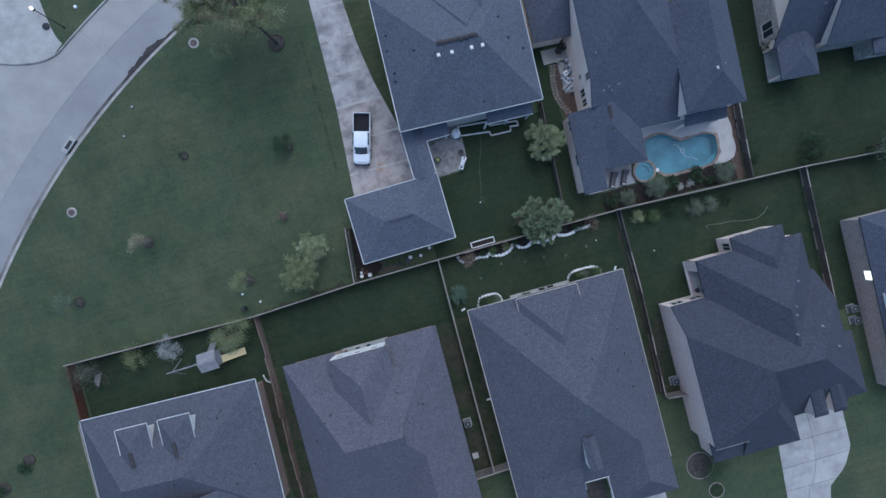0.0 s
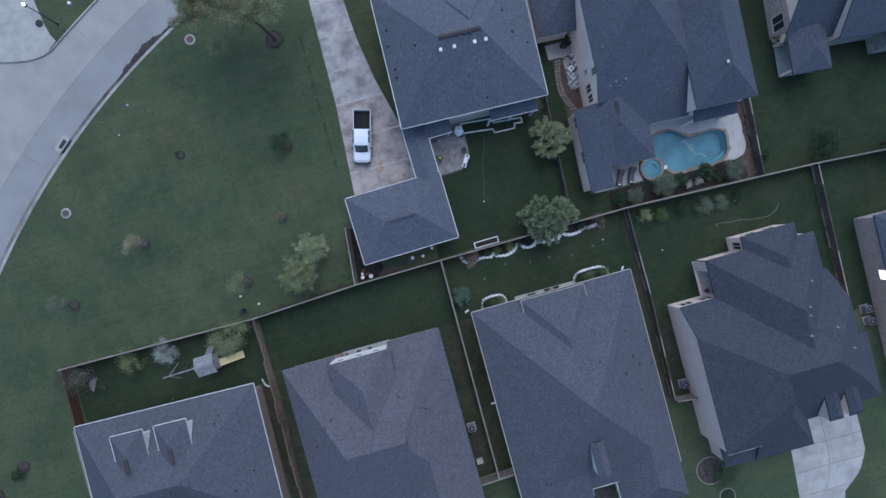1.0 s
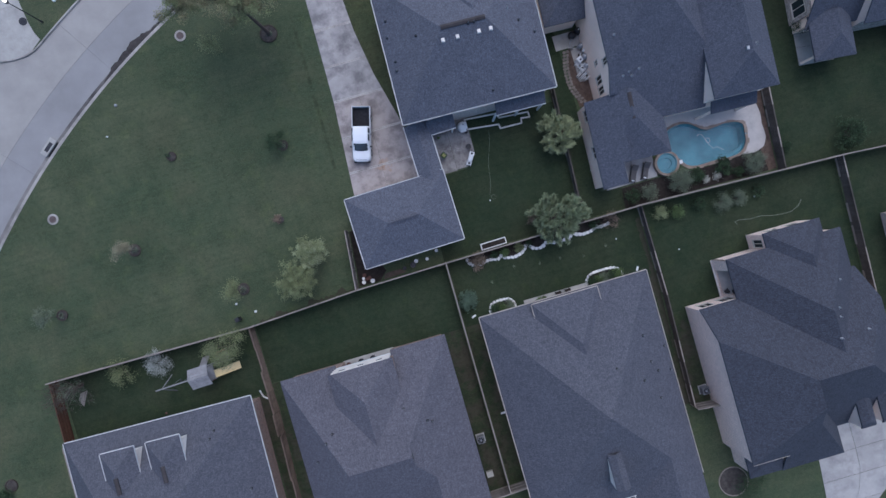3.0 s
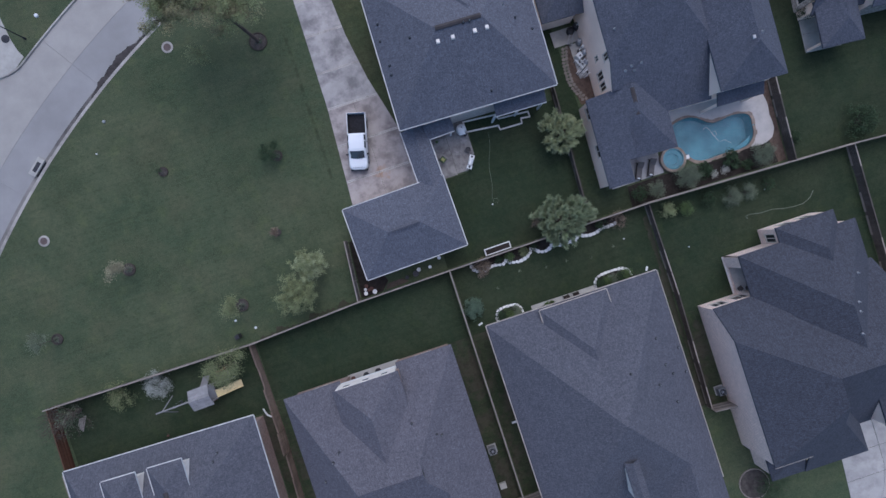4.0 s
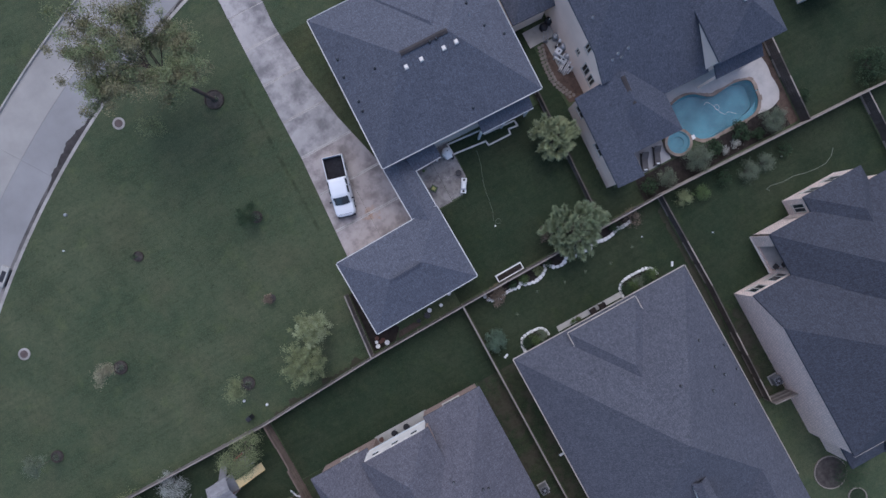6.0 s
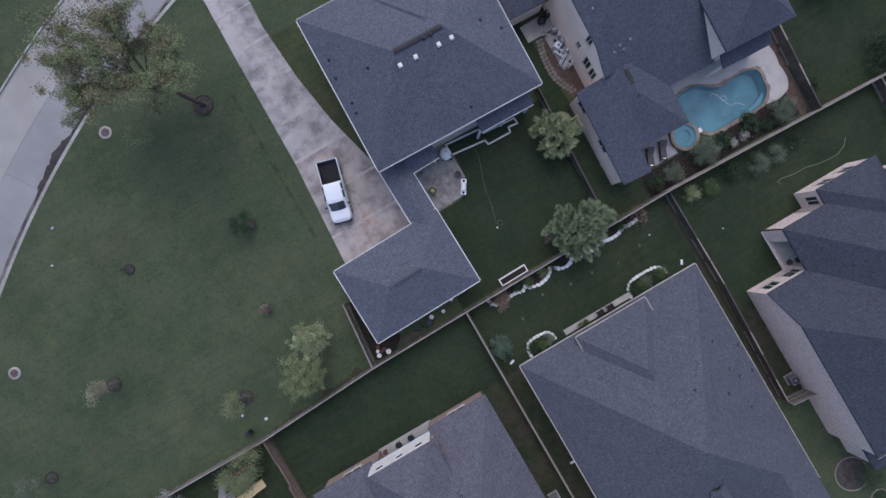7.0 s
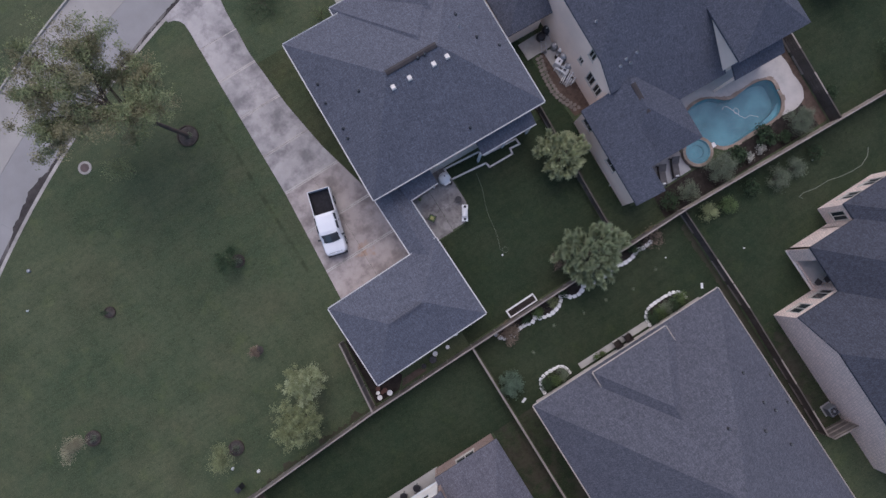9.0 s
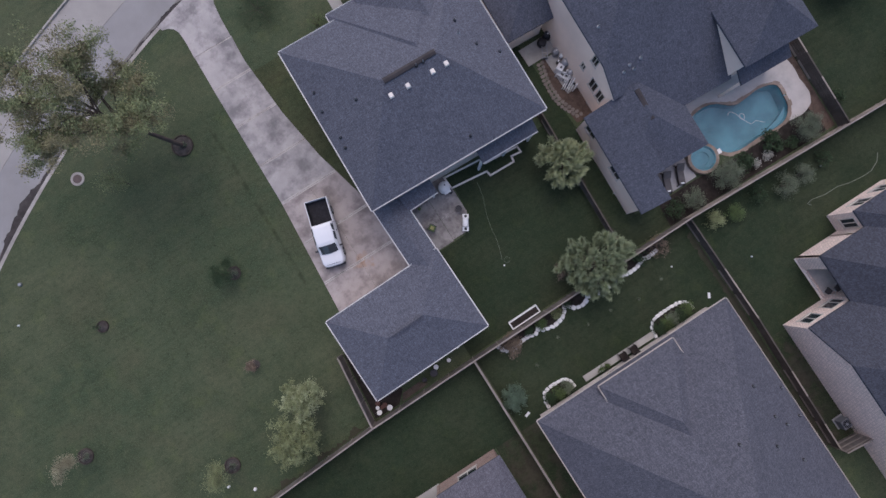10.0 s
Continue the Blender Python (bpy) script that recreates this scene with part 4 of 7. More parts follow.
block(h6, SHINGLE_DARK, STUCCO, (4.6, 16.0, 2.2, 16.0), [("s", 3.3, 0.7), ("e", 3.3, 0.7), ("n", 3.3, 0.7)], sides="wsen", walls_in=(4.9, 15.6, 2.6, 15.6))
wall(h6, STONE_CLAD, (4.95, 2.57), (10.4, 2.57), 0.0, 2.7, label="grey stone-clad wall")
block(h6, SHINGLE_DARK, STONE_CLAD, (10.4, 17.0, 0.6, 5.0), [("s", 2.7, 0.5), ("w", 2.7, 0.5), ("e", 2.7, 0.5)], over=0.25, sides="swe", openings={"s": [(0.6, 2.2, 0.7, 2.1)]})
for x, y in ((3.6, 6.3), (4.6, 6.4)):
    roof_stack(h6, x, y, 2.25 + 0.84 * (y - 3.0), mat=METAL)
corner_patio = thing("patio", 42.85, 7.8, 0, -5, "pale concrete patio under the corner porch", "patio", kind="structure")
part("slab", Geo().box(0.02, 3.9, 0.0, 1.95, -0.05, 0.05, 0.01), PAD, corner_patio)
part("slab", Geo().box(0.02, 3.9, 1.97, 3.45, -0.05, 0.05, 0.01), PAD, corner_patio)

# ---- fences ----
def fence_panel(length, height=1.8):
    g = Geo()
    n = max(1, round(length / 0.15))
    for k in range(n):
        x = length * k / n
        dz = 0.02 * math.sin(12.9 * k)
        g.box(x + 0.006, x + length / n - 0.006, -0.012, 0.012, 0.05, height + dz)
    return g


def rails(length, height=1.8, face=1):
    g = Geo()
    for z in (0.3, height * 0.5, height - 0.25):
        g.box(0, length, 0.012 * face, 0.06 * face, z, z + 0.09) if face > 0 else g.box(0, length, -0.06, -0.012, z, z + 0.09)
    g.box(0, length, -0.06, 0.06, height + 0.02, height + 0.06)
    return g


PANELS = {}


def fence(a, b, label, face=1, mat=None, height=1.65, cap=None, sway=0.0):
    """A board fence from a to b in bays of about 2.4 m, each with its boards, rails and post."""
    mat = mat or FENCE
    n = math.hypot(b[0] - a[0], b[1] - a[1])
    f = thing("fence", a[0], a[1], 0, math.degrees(math.atan2(b[1] - a[1], b[0] - a[0])), label, "fence", "fences", "structure")
    bays = max(1, round(n / 2.4))
    step = n / bays
    cap = cap or (CAP if mat is FENCE else mat)
    rng = random.Random(int(a[0] * 10 + a[1] * 7))
    key = (round(step, 3), face, mat.name, height, cap.name)
    if key not in PANELS:
        PANELS[key] = (fence_panel(step - 0.1, height).mesh("boards", mat), rails(step - 0.1, height, face).mesh("rails", cap),
                       Geo().box(0.1, step - 0.3, -0.045, -0.012, 0.0, 0.2).mesh("kick_board", CAP if mat in (FENCE, FENCE_BROWN) else mat),
                       Geo().box(-0.05, 0.05, -0.05, 0.05, -0.3, height + 0.07, 0.015).mesh("post", cap))
    boards, rail, kick, post = PANELS[key]
    if mat is FENCE_BROWN and "pale" not in PANELS:
        PANELS["pale"] = {}
    if mat is FENCE_BROWN and key not in PANELS["pale"]:
        PANELS["pale"][key] = rails(step - 0.1, height, face).mesh("rails", CAP)
    for k in range(bays + 1):
        p = part("post", post, None, f)
        p.location = (k * step, 0.0, 0)
        if k < bays:
            tilt = rng.gauss(0, sway)
            pale = mat is FENCE_BROWN and rng.random() < 0.3
            for name, me in (("boards", boards), ("rails", rail)) + ((("kick_board", kick),) if mat is FENCE or rng.random() < 0.6 else ()):
                q = part(name, me, None, f)
                q.location = (k * step + 0.05, 0, 0)
                q.rotation_euler = (tilt, 0, 0)
                if pale and name == "rails":
                    q.data = PANELS["pale"][key]
    return f


BROWN = "dark brown cedar board fence with a pale kick board"
GREY = "weathered grey cedar board fence with a pale top rail"
fence((-43.35, -2.75), (-21.75, -2.95), GREY, -1)
fence((-21.75, -2.95), (-9.75, -2.3), GREY, -1)
fence((-9.75, -2.3), (0.0, -2.15), GREY, -1)
fence((0.0, -2.15), (21.65, -1.95), GREY, -1)
fence((21.65, -1.95), (44.0, -2.75), GREY, 1)
fence((44.0, -2.75), (62.0, -4.0), GREY, 1)
fence((-9.8, -2.2), (-9.2, 4.0), GREY, 1)
fence((0.0, -2.25), (-0.1, -27.4), GREY, 1)
fence((-0.1, -27.4), (-2.4, -27.5), GREY, 1)
fence((-0.1, -27.4), (2.0, -27.3), GREY, 1)
fence((21.7, -2.05), (21.8, -12.0), BROWN, 1, FENCE_BROWN, 1.0, FENCE_BROWN)
fence((21.8, -12.0), (21.45, -24.4), BROWN, 1, FENCE_BROWN, 1.0, FENCE_BROWN)
fence((21.45, -24.4), (23.7, -24.6), GREY, 1)
fence((-21.75, -3.0), (-21.6, -12.5), "old brown cedar board fence, uneven and worn", 1, OLD_CEDAR, 1.3, sway=0.09)
fence((-21.6, -12.5), (-22.2, -27.0), "old brown cedar board fence, uneven and worn", 1, OLD_CEDAR, 1.3, sway=0.09)
fence((-43.35, -2.75), (-43.55, -9.6), "orange-stained cedar board fence", 1, CEDAR, 1.25)
fence((-43.55, -9.6), (-44.0, -30.0), GREY, 1)
fence((16.4, 19.0), (15.4, -1.95), BROWN, 1, FENCE_BROWN, 1.0, FENCE_BROWN)
fence((38.3, 9.0), (37.6, -2.5), BROWN, 1, FENCE_BROWN, 1.15, FENCE_BROWN)
fence((44.0, -2.75), (43.5, -20.5), BROWN, 1, FENCE_BROWN, 1.0, FENCE_BROWN)

# ---- plants ----
def leaf_material(name, colour):
    return material(name, colour, 0.75, 1.5, 0.4, 60.0, 0.1, 0.0, island=0.35, spec=0.2)


LEAF_GREEN = leaf_material("green_leaves", (0.131, 0.184, 0.07))
LEAF_OLIVE = leaf_material("olive_leaves", (0.26, 0.29, 0.14))
LEAF_BLUE = leaf_material("blue_green_leaves", (0.13, 0.185, 0.125))
LEAF_TAWNY = leaf_material("tawny_olive_leaves", (0.29, 0.27, 0.15))
LEAF_BRIGHT = leaf_material("bright_leaves", (0.30, 0.335, 0.165))
LEAF_PALE = leaf_material("pale_olive_leaves", (0.45, 0.49, 0.275))
LEAF_GREY = leaf_material("grey_green_leaves", (0.19, 0.22, 0.145))
LEAF_DARK = leaf_material("dark_leaves", (0.056, 0.088, 0.042))
LEAF_TAN = leaf_material("tan_leaves", (0.35, 0.324, 0.21))
LEAF_BROWN = leaf_material("brown_leaves", (0.25, 0.195, 0.14))
LEAF_PINE = leaf_material("pine_needles", (0.34, 0.40, 0.235))
LEAF_SILVER = leaf_material("silvery_leaves", (0.46, 0.48, 0.43))
BLOSSOM = leaf_material("white_blossom", (0.55, 0.55, 0.48))


def leaves(geo, rng, tips, count, size, spread, long=1.6, flat=0.5):
    """Small leaves scattered about the twig tips, each its own blade."""
    for k in range(count):
        t = tips[rng.randrange(len(tips))]
        c = Vector((t[0] + rng.gauss(0, spread), t[1] + rng.gauss(0, spread), t[2] + rng.gauss(0, spread * 0.7)))
        nrm = Vector((rng.gauss(0, 1), rng.gauss(0, 1), rng.gauss(0.0, 1) + flat * 2.6)).normalized()
        u = nrm.orthogonal().normalized()
        a = rng.random() * 6.283
        v = nrm.cross(u)
        u, v = u * math.cos(a) + v * math.sin(a), v * math.cos(a) - u * math.sin(a)
        s = size * (0.6 + 0.8 * rng.random())
        i = len(geo.v)
        bend = nrm * (-0.15 * s)
        geo.v += [tuple(c - u * s * long / 2 + bend), tuple(c - v * s * 0.42), tuple(c + u * s * long / 2 + bend), tuple(c + v * s * 0.42)]
        geo.f.append((i, i + 1, i + 2, i + 3))
        geo.uv += [(0, 0), (1, 0), (1, 1), (0, 1)]


def limb(geo, rng, start, way, length, radius, depth, tips, bend=0.25, forks=(2, 4), sides=6, lift=0.15):
    """A tapering limb that forks down to twigs; its ends are gathered in tips."""
    pts, p, d = [Vector(start)], Vector(start), Vector(way).normalized()
    steps = 3 if depth else 2
    for k in range(steps):
        d = (d + Vector((rng.gauss(0, bend), rng.gauss(0, bend), rng.gauss(lift, bend)))).normalized()
        p = p + d * length / steps
        pts.append(p.copy())
    geo.tube(pts, [radius * (1 - 0.45 * k / steps) for k in range(steps + 1)], sides if radius > 0.03 else 4, cap=False)
    if depth == 0:
        tips.append(p)
        tips.append(pts[-2])
        return
    for k in range(rng.randint(*forks)):
        side = Vector((rng.gauss(0, 1), rng.gauss(0, 1), rng.gauss(0.15, 0.6))).normalized()
        limb(geo, rng, pts[-1] if k else p, d * 0.8 + side * 0.9, length * (0.55 + 0.25 * rng.random()), radius * 0.55, depth - 1, tips, bend, forks, sides, lift)


def tree(x, y, label, seed, trunk_h, trunk_r, crown_r, crown_h, leaf_mat, count, size, spread, depth=2, stems=5, lean=(0, 0), group="trees", category="tree", name="tree", long=1.6):
    """A trunk with forking limbs and a crown of loose leaves, fitted to the crown's width and height."""
    rng = random.Random(seed)
    ob = thing(name, x, y, 0, 0, label, category, group)
    wood = Geo()
    top = Vector((lean[0], lean[1], trunk_h))
    mid = Vector((lean[0] * 0.35 + rng.gauss(0, 0.04), lean[1] * 0.35 + rng.gauss(0, 0.04), trunk_h * 0.5))
    wood.tube([(0, 0, -0.1), (lean[0] * 0.02, 0, 0.25), mid, top], [trunk_r * 1.5, trunk_r * 1.05, trunk_r * 0.9, trunk_r * 0.7], 9)
    tips = []
    for k in range(stems):
        a = 6.283 * (k + 0.6 * rng.random()) / stems
        out = 0.75 + 0.4 * rng.random()
        h = top - Vector((0, 0, trunk_h * 0.25 * rng.random() if k else 0))
        limb(wood, rng, h, (math.cos(a) * out, math.sin(a) * out, 0.55 + 0.7 * rng.random()), crown_r * 0.62, trunk_r * 0.5, depth, tips)
    limb(wood, rng, top, (0, 0, 1), crown_h * 0.5, trunk_r * 0.6, depth, tips)
    cz = trunk_h + crown_h * 0.35
    fitted = []
    for t in tips:
        dx, dy, dz = t[0] - lean[0], t[1] - lean[1], t[2] - cz
        k = math.sqrt((dx * dx + dy * dy) / crown_r ** 2 + dz * dz / (crown_h * 0.6) ** 2)
        if k > 1:
            dx, dy, dz = dx / k, dy / k, dz / k
        fitted.append((lean[0] + dx, lean[1] + dy, max(0.25, cz + dz)))
    part("trunk", wood, BARK, ob, smooth=True)
    g = Geo()
    leaves(g, rng, fitted, count, size, spread, long)
    part("crown", g, leaf_mat, ob)
    return ob


def lobed_tree(x, y, label, seed, fork, trunk_r, crown_r, crown_h, mats, limbs, clumps, per, size, puff, lean=(0.0, 0.0), lobe=0.9, low=0.0, centre=None, name="tree"):
    """A trunk that forks into long limbs; each limb ends in a lobe of leafy twigs, with gaps of sky between the lobes."""
    rng = random.Random(seed)
    ob = thing(name, x, y, 0, 0, label, "tree", "trees")
    wood, shells = Geo(), [Geo() for _ in mats]
    cz = centre or fork + crown_h * 0.6
    top = Vector((lean[0] * 0.55, lean[1] * 0.55, fork))
    wood.tube([(0, 0, -0.1), (0.02, 0, 0.3), top * 0.5 + Vector((0.05, -0.04, 0)), top, (lean[0], lean[1], cz)], [trunk_r * 1.5, trunk_r * 1.05, trunk_r * 0.9, trunk_r * 0.75, trunk_r * 0.35], 9)
    for k in range(limbs):
        a = 2.39996 * k + rng.gauss(0, 0.25)
        up = 1 - (1.75 - low) * (k + 0.5) / limbs
        flat = math.sqrt(max(0.05, 1 - up * up))
        far = 0.72 + 0.36 * rng.random()
        end = Vector((lean[0] + crown_r * flat * far * math.cos(a), lean[1] + crown_r * flat * far * math.sin(a), max(0.5, cz + crown_h * up * far)))
        root = top + (Vector((lean[0], lean[1], cz)) - top) * min(0.9, max(0.0, 0.45 + 0.5 * up)) * rng.random()
        bow = (root + end) * 0.5 + Vector((rng.gauss(0, 0.25), rng.gauss(0, 0.25), 0.12 * crown_r * rng.random()))
        wood.tube([root, bow, end], [trunk_r * 0.34, trunk_r * 0.22, trunk_r * 0.07], 5, cap=False)
        out = Vector((math.cos(a) * flat, math.sin(a) * flat, up * 0.6)).normalized()
        for j in range(clumps):
            along = rng.random() ** 0.7
            p = bow + (end - bow) * along + Vector((rng.gauss(0, lobe), rng.gauss(0, lobe), rng.gauss(0, lobe * 0.6))) * (0.35 + 0.65 * along)
            p.z = max(0.3, p.z)
            base = bow + (end - bow) * max(0.0, along - 0.25)
            wood.tube([base, (base + p) * 0.5 + Vector((0, 0, 0.06)), p], [trunk_r * 0.09, trunk_r * 0.06, 0.006], 3, cap=False)
            g = shells[rng.randrange(len(shells))]
            q = p + out * puff * 0.6
            leaves(g, rng, [p, q, (p + q) * 0.5], int(per * (0.6 + 0.8 * rng.random())), size, puff * (0.7 + 0.5 * rng.random()), 1.7, 0.35)
    part("trunk", wood, BARK, ob, smooth=True)
    for g, m in zip(shells, mats):
        part("crown", g, m, ob)
    return ob


def pine(x, y, label, seed, r, h, leaf_mat, tufts=420, blades=34, wide=0.034, name="pine_tree", reach=0.0):
    """A bushy pine: boughs from one stem, each ending in tufts of long needles that point outwards."""
    rng = random.Random(seed)
    ob = thing(name, x, y, 0, 0, label, "tree", "trees")
    wood, g = Geo(), Geo()
    wood.tube([(0, 0, -0.1), (0.05, 0, h * 0.4), (0, 0.05, h * 0.85)], [0.2, 0.14, 0.04], 9)
    for k in range(tufts):
        a = 2.39996 * k + rng.gauss(0, 0.2)
        e = (k + 0.5) / tufts
        up = 1 - e * 1.15
        lobe = 1 + 0.15 * math.sin(3 * a + seed) + 0.12 * math.sin(7 * a + 2.0) + rng.gauss(0, 0.13)
        flat = math.sqrt(max(0.02, 1 - max(0.0, up) ** 2)) * (1 - 0.25 * max(0.0, -up) * 4)
        tip = Vector((r * (1 + reach) * lobe * flat * math.cos(a), r * (1 - reach) * lobe * flat * math.sin(a), h * (0.45 + 0.55 * up) * (0.95 + 0.08 * rng.random())))
        root = Vector((tip.x * 0.35, tip.y * 0.35, max(0.3, tip.z * 0.75)))
        if k % 3 == 0:
            wood.tube([Vector((0, 0, root.z * 0.8)), root, tip * 0.9 + root * 0.1], [0.05, 0.03, 0.012], 4, cap=False)
        way = ((tip - Vector((0, 0, h * 0.35))).normalized() + Vector((0, 0, 0.45))).normalized()
        for j in range(blades):
            d = (way + Vector((rng.gauss(0, 0.45), rng.gauss(0, 0.45), rng.gauss(0, 0.45)))).normalized()
            s = tip - way * rng.random() * 0.7
            n = 0.3 + 0.2 * rng.random()
            side = d.cross(Vector((rng.gauss(0, 0.7), rng.gauss(0, 0.7), 1.0))).normalized() * wide
            i = len(g.v)
            g.v += [tuple(s - side), tuple(s + side), tuple(s + d * n + side * 0.4), tuple(s + d * n - side * 0.4)]
            g.f.append((i, i + 1, i + 2, i + 3))
            g.uv += [(0, 0), (1, 0), (1, 1), (0, 1)]
    part("trunk", wood, BARK, ob, smooth=True)
    part("crown", g, leaf_mat, ob)
    return ob


def shrub(x, y, label, seed, r, h, leaf_mat, count=700, size=0.09, group="shrubs", name="shrub", long=1.6, ragged=0.25):
    """Stems from the ground and leaves over an uneven dome."""
    rng = random.Random(seed)
    ob = thing(name, x, y, 0, 0, label, "shrub", group)
    wood, tips = Geo(), []
    for k in range(12):
        a, e = rng.random() * 6.283, rng.random()
        far = r * (0.4 + 0.6 * e) * (1 + ragged * rng.gauss(0, 0.6))
        tip = Vector((math.cos(a) * far, math.sin(a) * far, h * (1.0 - 0.55 * e * e) * (0.85 + 0.3 * rng.random())))
        wood.tube([(rng.gauss(0, 0.05), rng.gauss(0, 0.05), -0.05), tip * 0.5 + Vector((0, 0, h * 0.12)), tip], [0.022, 0.015, 0.006], 4, cap=False)
        tips += [tip, tip * 0.8 + Vector((0, 0, h * 0.05)), tip * 0.6 + Vector((0, 0, h * 0.15))]
    for k in range(int(26 * max(1.0, r))):
        a, e = rng.random() * 6.283, math.sqrt(rng.random())
        far = r * e * (1 + ragged * 0.5 * math.sin(3 * a + seed))
        tips.append(Vector((math.cos(a) * far, math.sin(a) * far, h * (1 - 0.6 * e * e))))
    part("stem", wood, BARK, ob)
    g = Geo()
    leaves(g, rng, tips, count, size, 0.13 * r + 0.03, long)
    part("foliage", g, leaf_mat, ob)
    return ob


def mulch_ring(x, y, r, seed, edged=True):
    """A tree ring: a low heap of mulch inside a scalloped edging."""
    rng = random.Random(seed)
    ob = thing("tree_ring", x, y, 0, rng.random() * 90, "dark mulch ring with a low edging in the lawn", "tree ring", "tree rings")
    g = Geo()
    g.lathe([(r, -0.02), (r * 0.97, 0.05), (r * 0.6, 0.09), (r * 0.2, 0.10), (0.01, 0.10)], 0, 0, 18)
    part("mulch", g, MULCH_AND_SHADE, ob)
    if edged:
        n = 14
        for k in range(n):
            a0, a1 = 6.283 * k / n + 0.02, 6.283 * (k + 1) / n - 0.02
            e = Geo().prism([(q * math.cos(a), q * math.sin(a)) for q, a in ((r, a0), (r + 0.09, a0), (r + 0.1, (a0 + a1) / 2), (r + 0.09, a1), (r, a1))], -0.03, 0.10 + 0.015 * rng.random())
            part("edging_block", e, EDGING, ob)
    return ob


EDGING = material("grey_edging_blocks", (0.085, 0.068, 0.055), 0.9, 1.5, 0.3, 25.0, 0.2, 0.3, piece=0.4)
STONE_WHITE = material("whitewashed_stones", (0.88, 0.86, 0.82), 0.8, 2.5, 0.12, 25.0, 0.15, 0.3, piece=0.25)


def border_stones(parent, line, step, size, mat, seed, h=0.16):
    """Rough stones laid end to end along a line."""
    rng = random.Random(seed)
    pts = [Vector((*p, 0)) for p in line]
    carry = 0.0
    for a, b in zip(pts, pts[1:]):
        n = (b - a).length
        s = carry
        while s < n:
            p = a + (b - a) * (s / n)
            turn = math.atan2(b.y - a.y, b.x - a.x) + rng.gauss(0, 0.18)
            l_, w_, hh = step * (0.9 + 0.14 * rng.random()), size * (0.85 + 0.3 * rng.random()), h * (0.8 + 0.4 * rng.random())
            poly = []
            for k in range(8):
                q = 6.283 * (k + 0.5) / 8
                rr = 0.5 * (0.92 + 0.14 * rng.random())
                c_, s_ = math.cos(q), math.sin(q)
                ex, ey = l_ * rr * math.copysign(abs(c_) ** 0.5, c_), w_ * rr * math.copysign(abs(s_) ** 0.5, s_)
                poly.append((p.x + ex * math.cos(turn) - ey * math.sin(turn), p.y + ex * math.sin(turn) + ey * math.cos(turn)))
            g = Geo().prism(poly, -0.03, hh, 0.03)
            part("stone", g, mat, parent)
            s += step
        carry = s - n


def arc(cx, cy, r, a0, a1, n=14, ry=None):
    return [(cx + r * math.cos(radians(a0 + (a1 - a0) * k / n)), cy + (ry or r) * math.sin(radians(a0 + (a1 - a0) * k / n))) for k in range(n + 1)]

# ---- the open lot beside the street ----
mulch_ring(-11.44, 26.65, 0.85, 1)
lobed_tree(-11.44, 26.65, "tall tree with a loose gappy olive-green crown", 17, 5.0, 0.19, 4.9, 4.1, (LEAF_OLIVE, LEAF_TAWNY, LEAF_TAWNY, LEAF_BRIGHT), 20, 18, 190, 0.077, 0.27, (-2.0, 1.7), 0.75, 0.12, 8.5)
for k, (x, y, r) in enumerate(((-13.35, 14.8, 0.5), (-25.06, 16.88, 0.42), (-31.65, 8.33, 0.58), (-41.0, 3.77, 0.5), (-21.7, 1.13, 0.58), (-15.8, 7.2, 0.4), (-51.4, -12.3, 0.6), (-55.0, -14.7, 0.6))):
    mulch_ring(x, y, r, 20 + k, k != 5)
tree(-13.55, 14.8, "dark sapling with thin sparse leaves", 31, 1.2, 0.035, 1.2, 1.4, LEAF_DARK, 2400, 0.065, 0.2, depth=1, stems=4, name="sapling", category="sapling", lean=(-0.2, 0.1))
tree(-25.1, 16.9, "small bare sapling in a mulch ring", 32, 0.5, 0.025, 0.35, 0.7, LEAF_DARK, 140, 0.07, 0.1, depth=1, stems=3, name="sapling", category="sapling")
tree(-31.65, 8.33, "pale tan sapling, thinly leaved", 33, 2.1, 0.035, 1.15, 1.3, LEAF_TAN, 2600, 0.06, 0.22, depth=1, stems=5, name="sapling", category="sapling")
tree(-41.0, 3.77, "pale grey-green sapling, thinly leaved", 34, 2.1, 0.03, 1.1, 1.4, LEAF_GREY, 1700, 0.06, 0.22, depth=1, stems=5, name="sapling", category="sapling")
tree(-21.75, 1.15, "thin olive sapling beside the fence", 35, 2.1, 0.035, 1.25, 1.4, LEAF_OLIVE, 2600, 0.065, 0.24, depth=1, stems=5, name="sapling", category="sapling")
tree(-15.8, 7.2, "small brown half-dead sapling", 36, 0.4, 0.03, 0.65, 0.8, LEAF_BROWN, 650, 0.075, 0.11, depth=1, stems=4, name="sapling", category="sapling")
shrub(-51.9, -12.9, "dark round shrub in a mulch ring", 37, 0.7, 0.7, LEAF_DARK, 600)
shrub(-55.3, -14.9, "dark round shrub in a mulch ring", 38, 0.7, 0.7, LEAF_DARK, 600)
lobed_tree(-13.2, 2.95, "young tree with bright yellow-green leaf clusters", 41, 1.1, 0.06, 1.35, 1.3, (LEAF_PALE, LEAF_BRIGHT), 16, 10, 85, 0.065, 0.15, (0.0, 0.0), 0.30, 0.45, 2.3)
lobed_tree(-15.2, 0.3, "young tree with soft olive-green leaf clusters", 42, 1.1, 0.07, 1.7, 1.4, (LEAF_BRIGHT, LEAF_OLIVE), 19, 10, 85, 0.068, 0.16, (0.0, 0.0), 0.36, 0.45, 2.3)
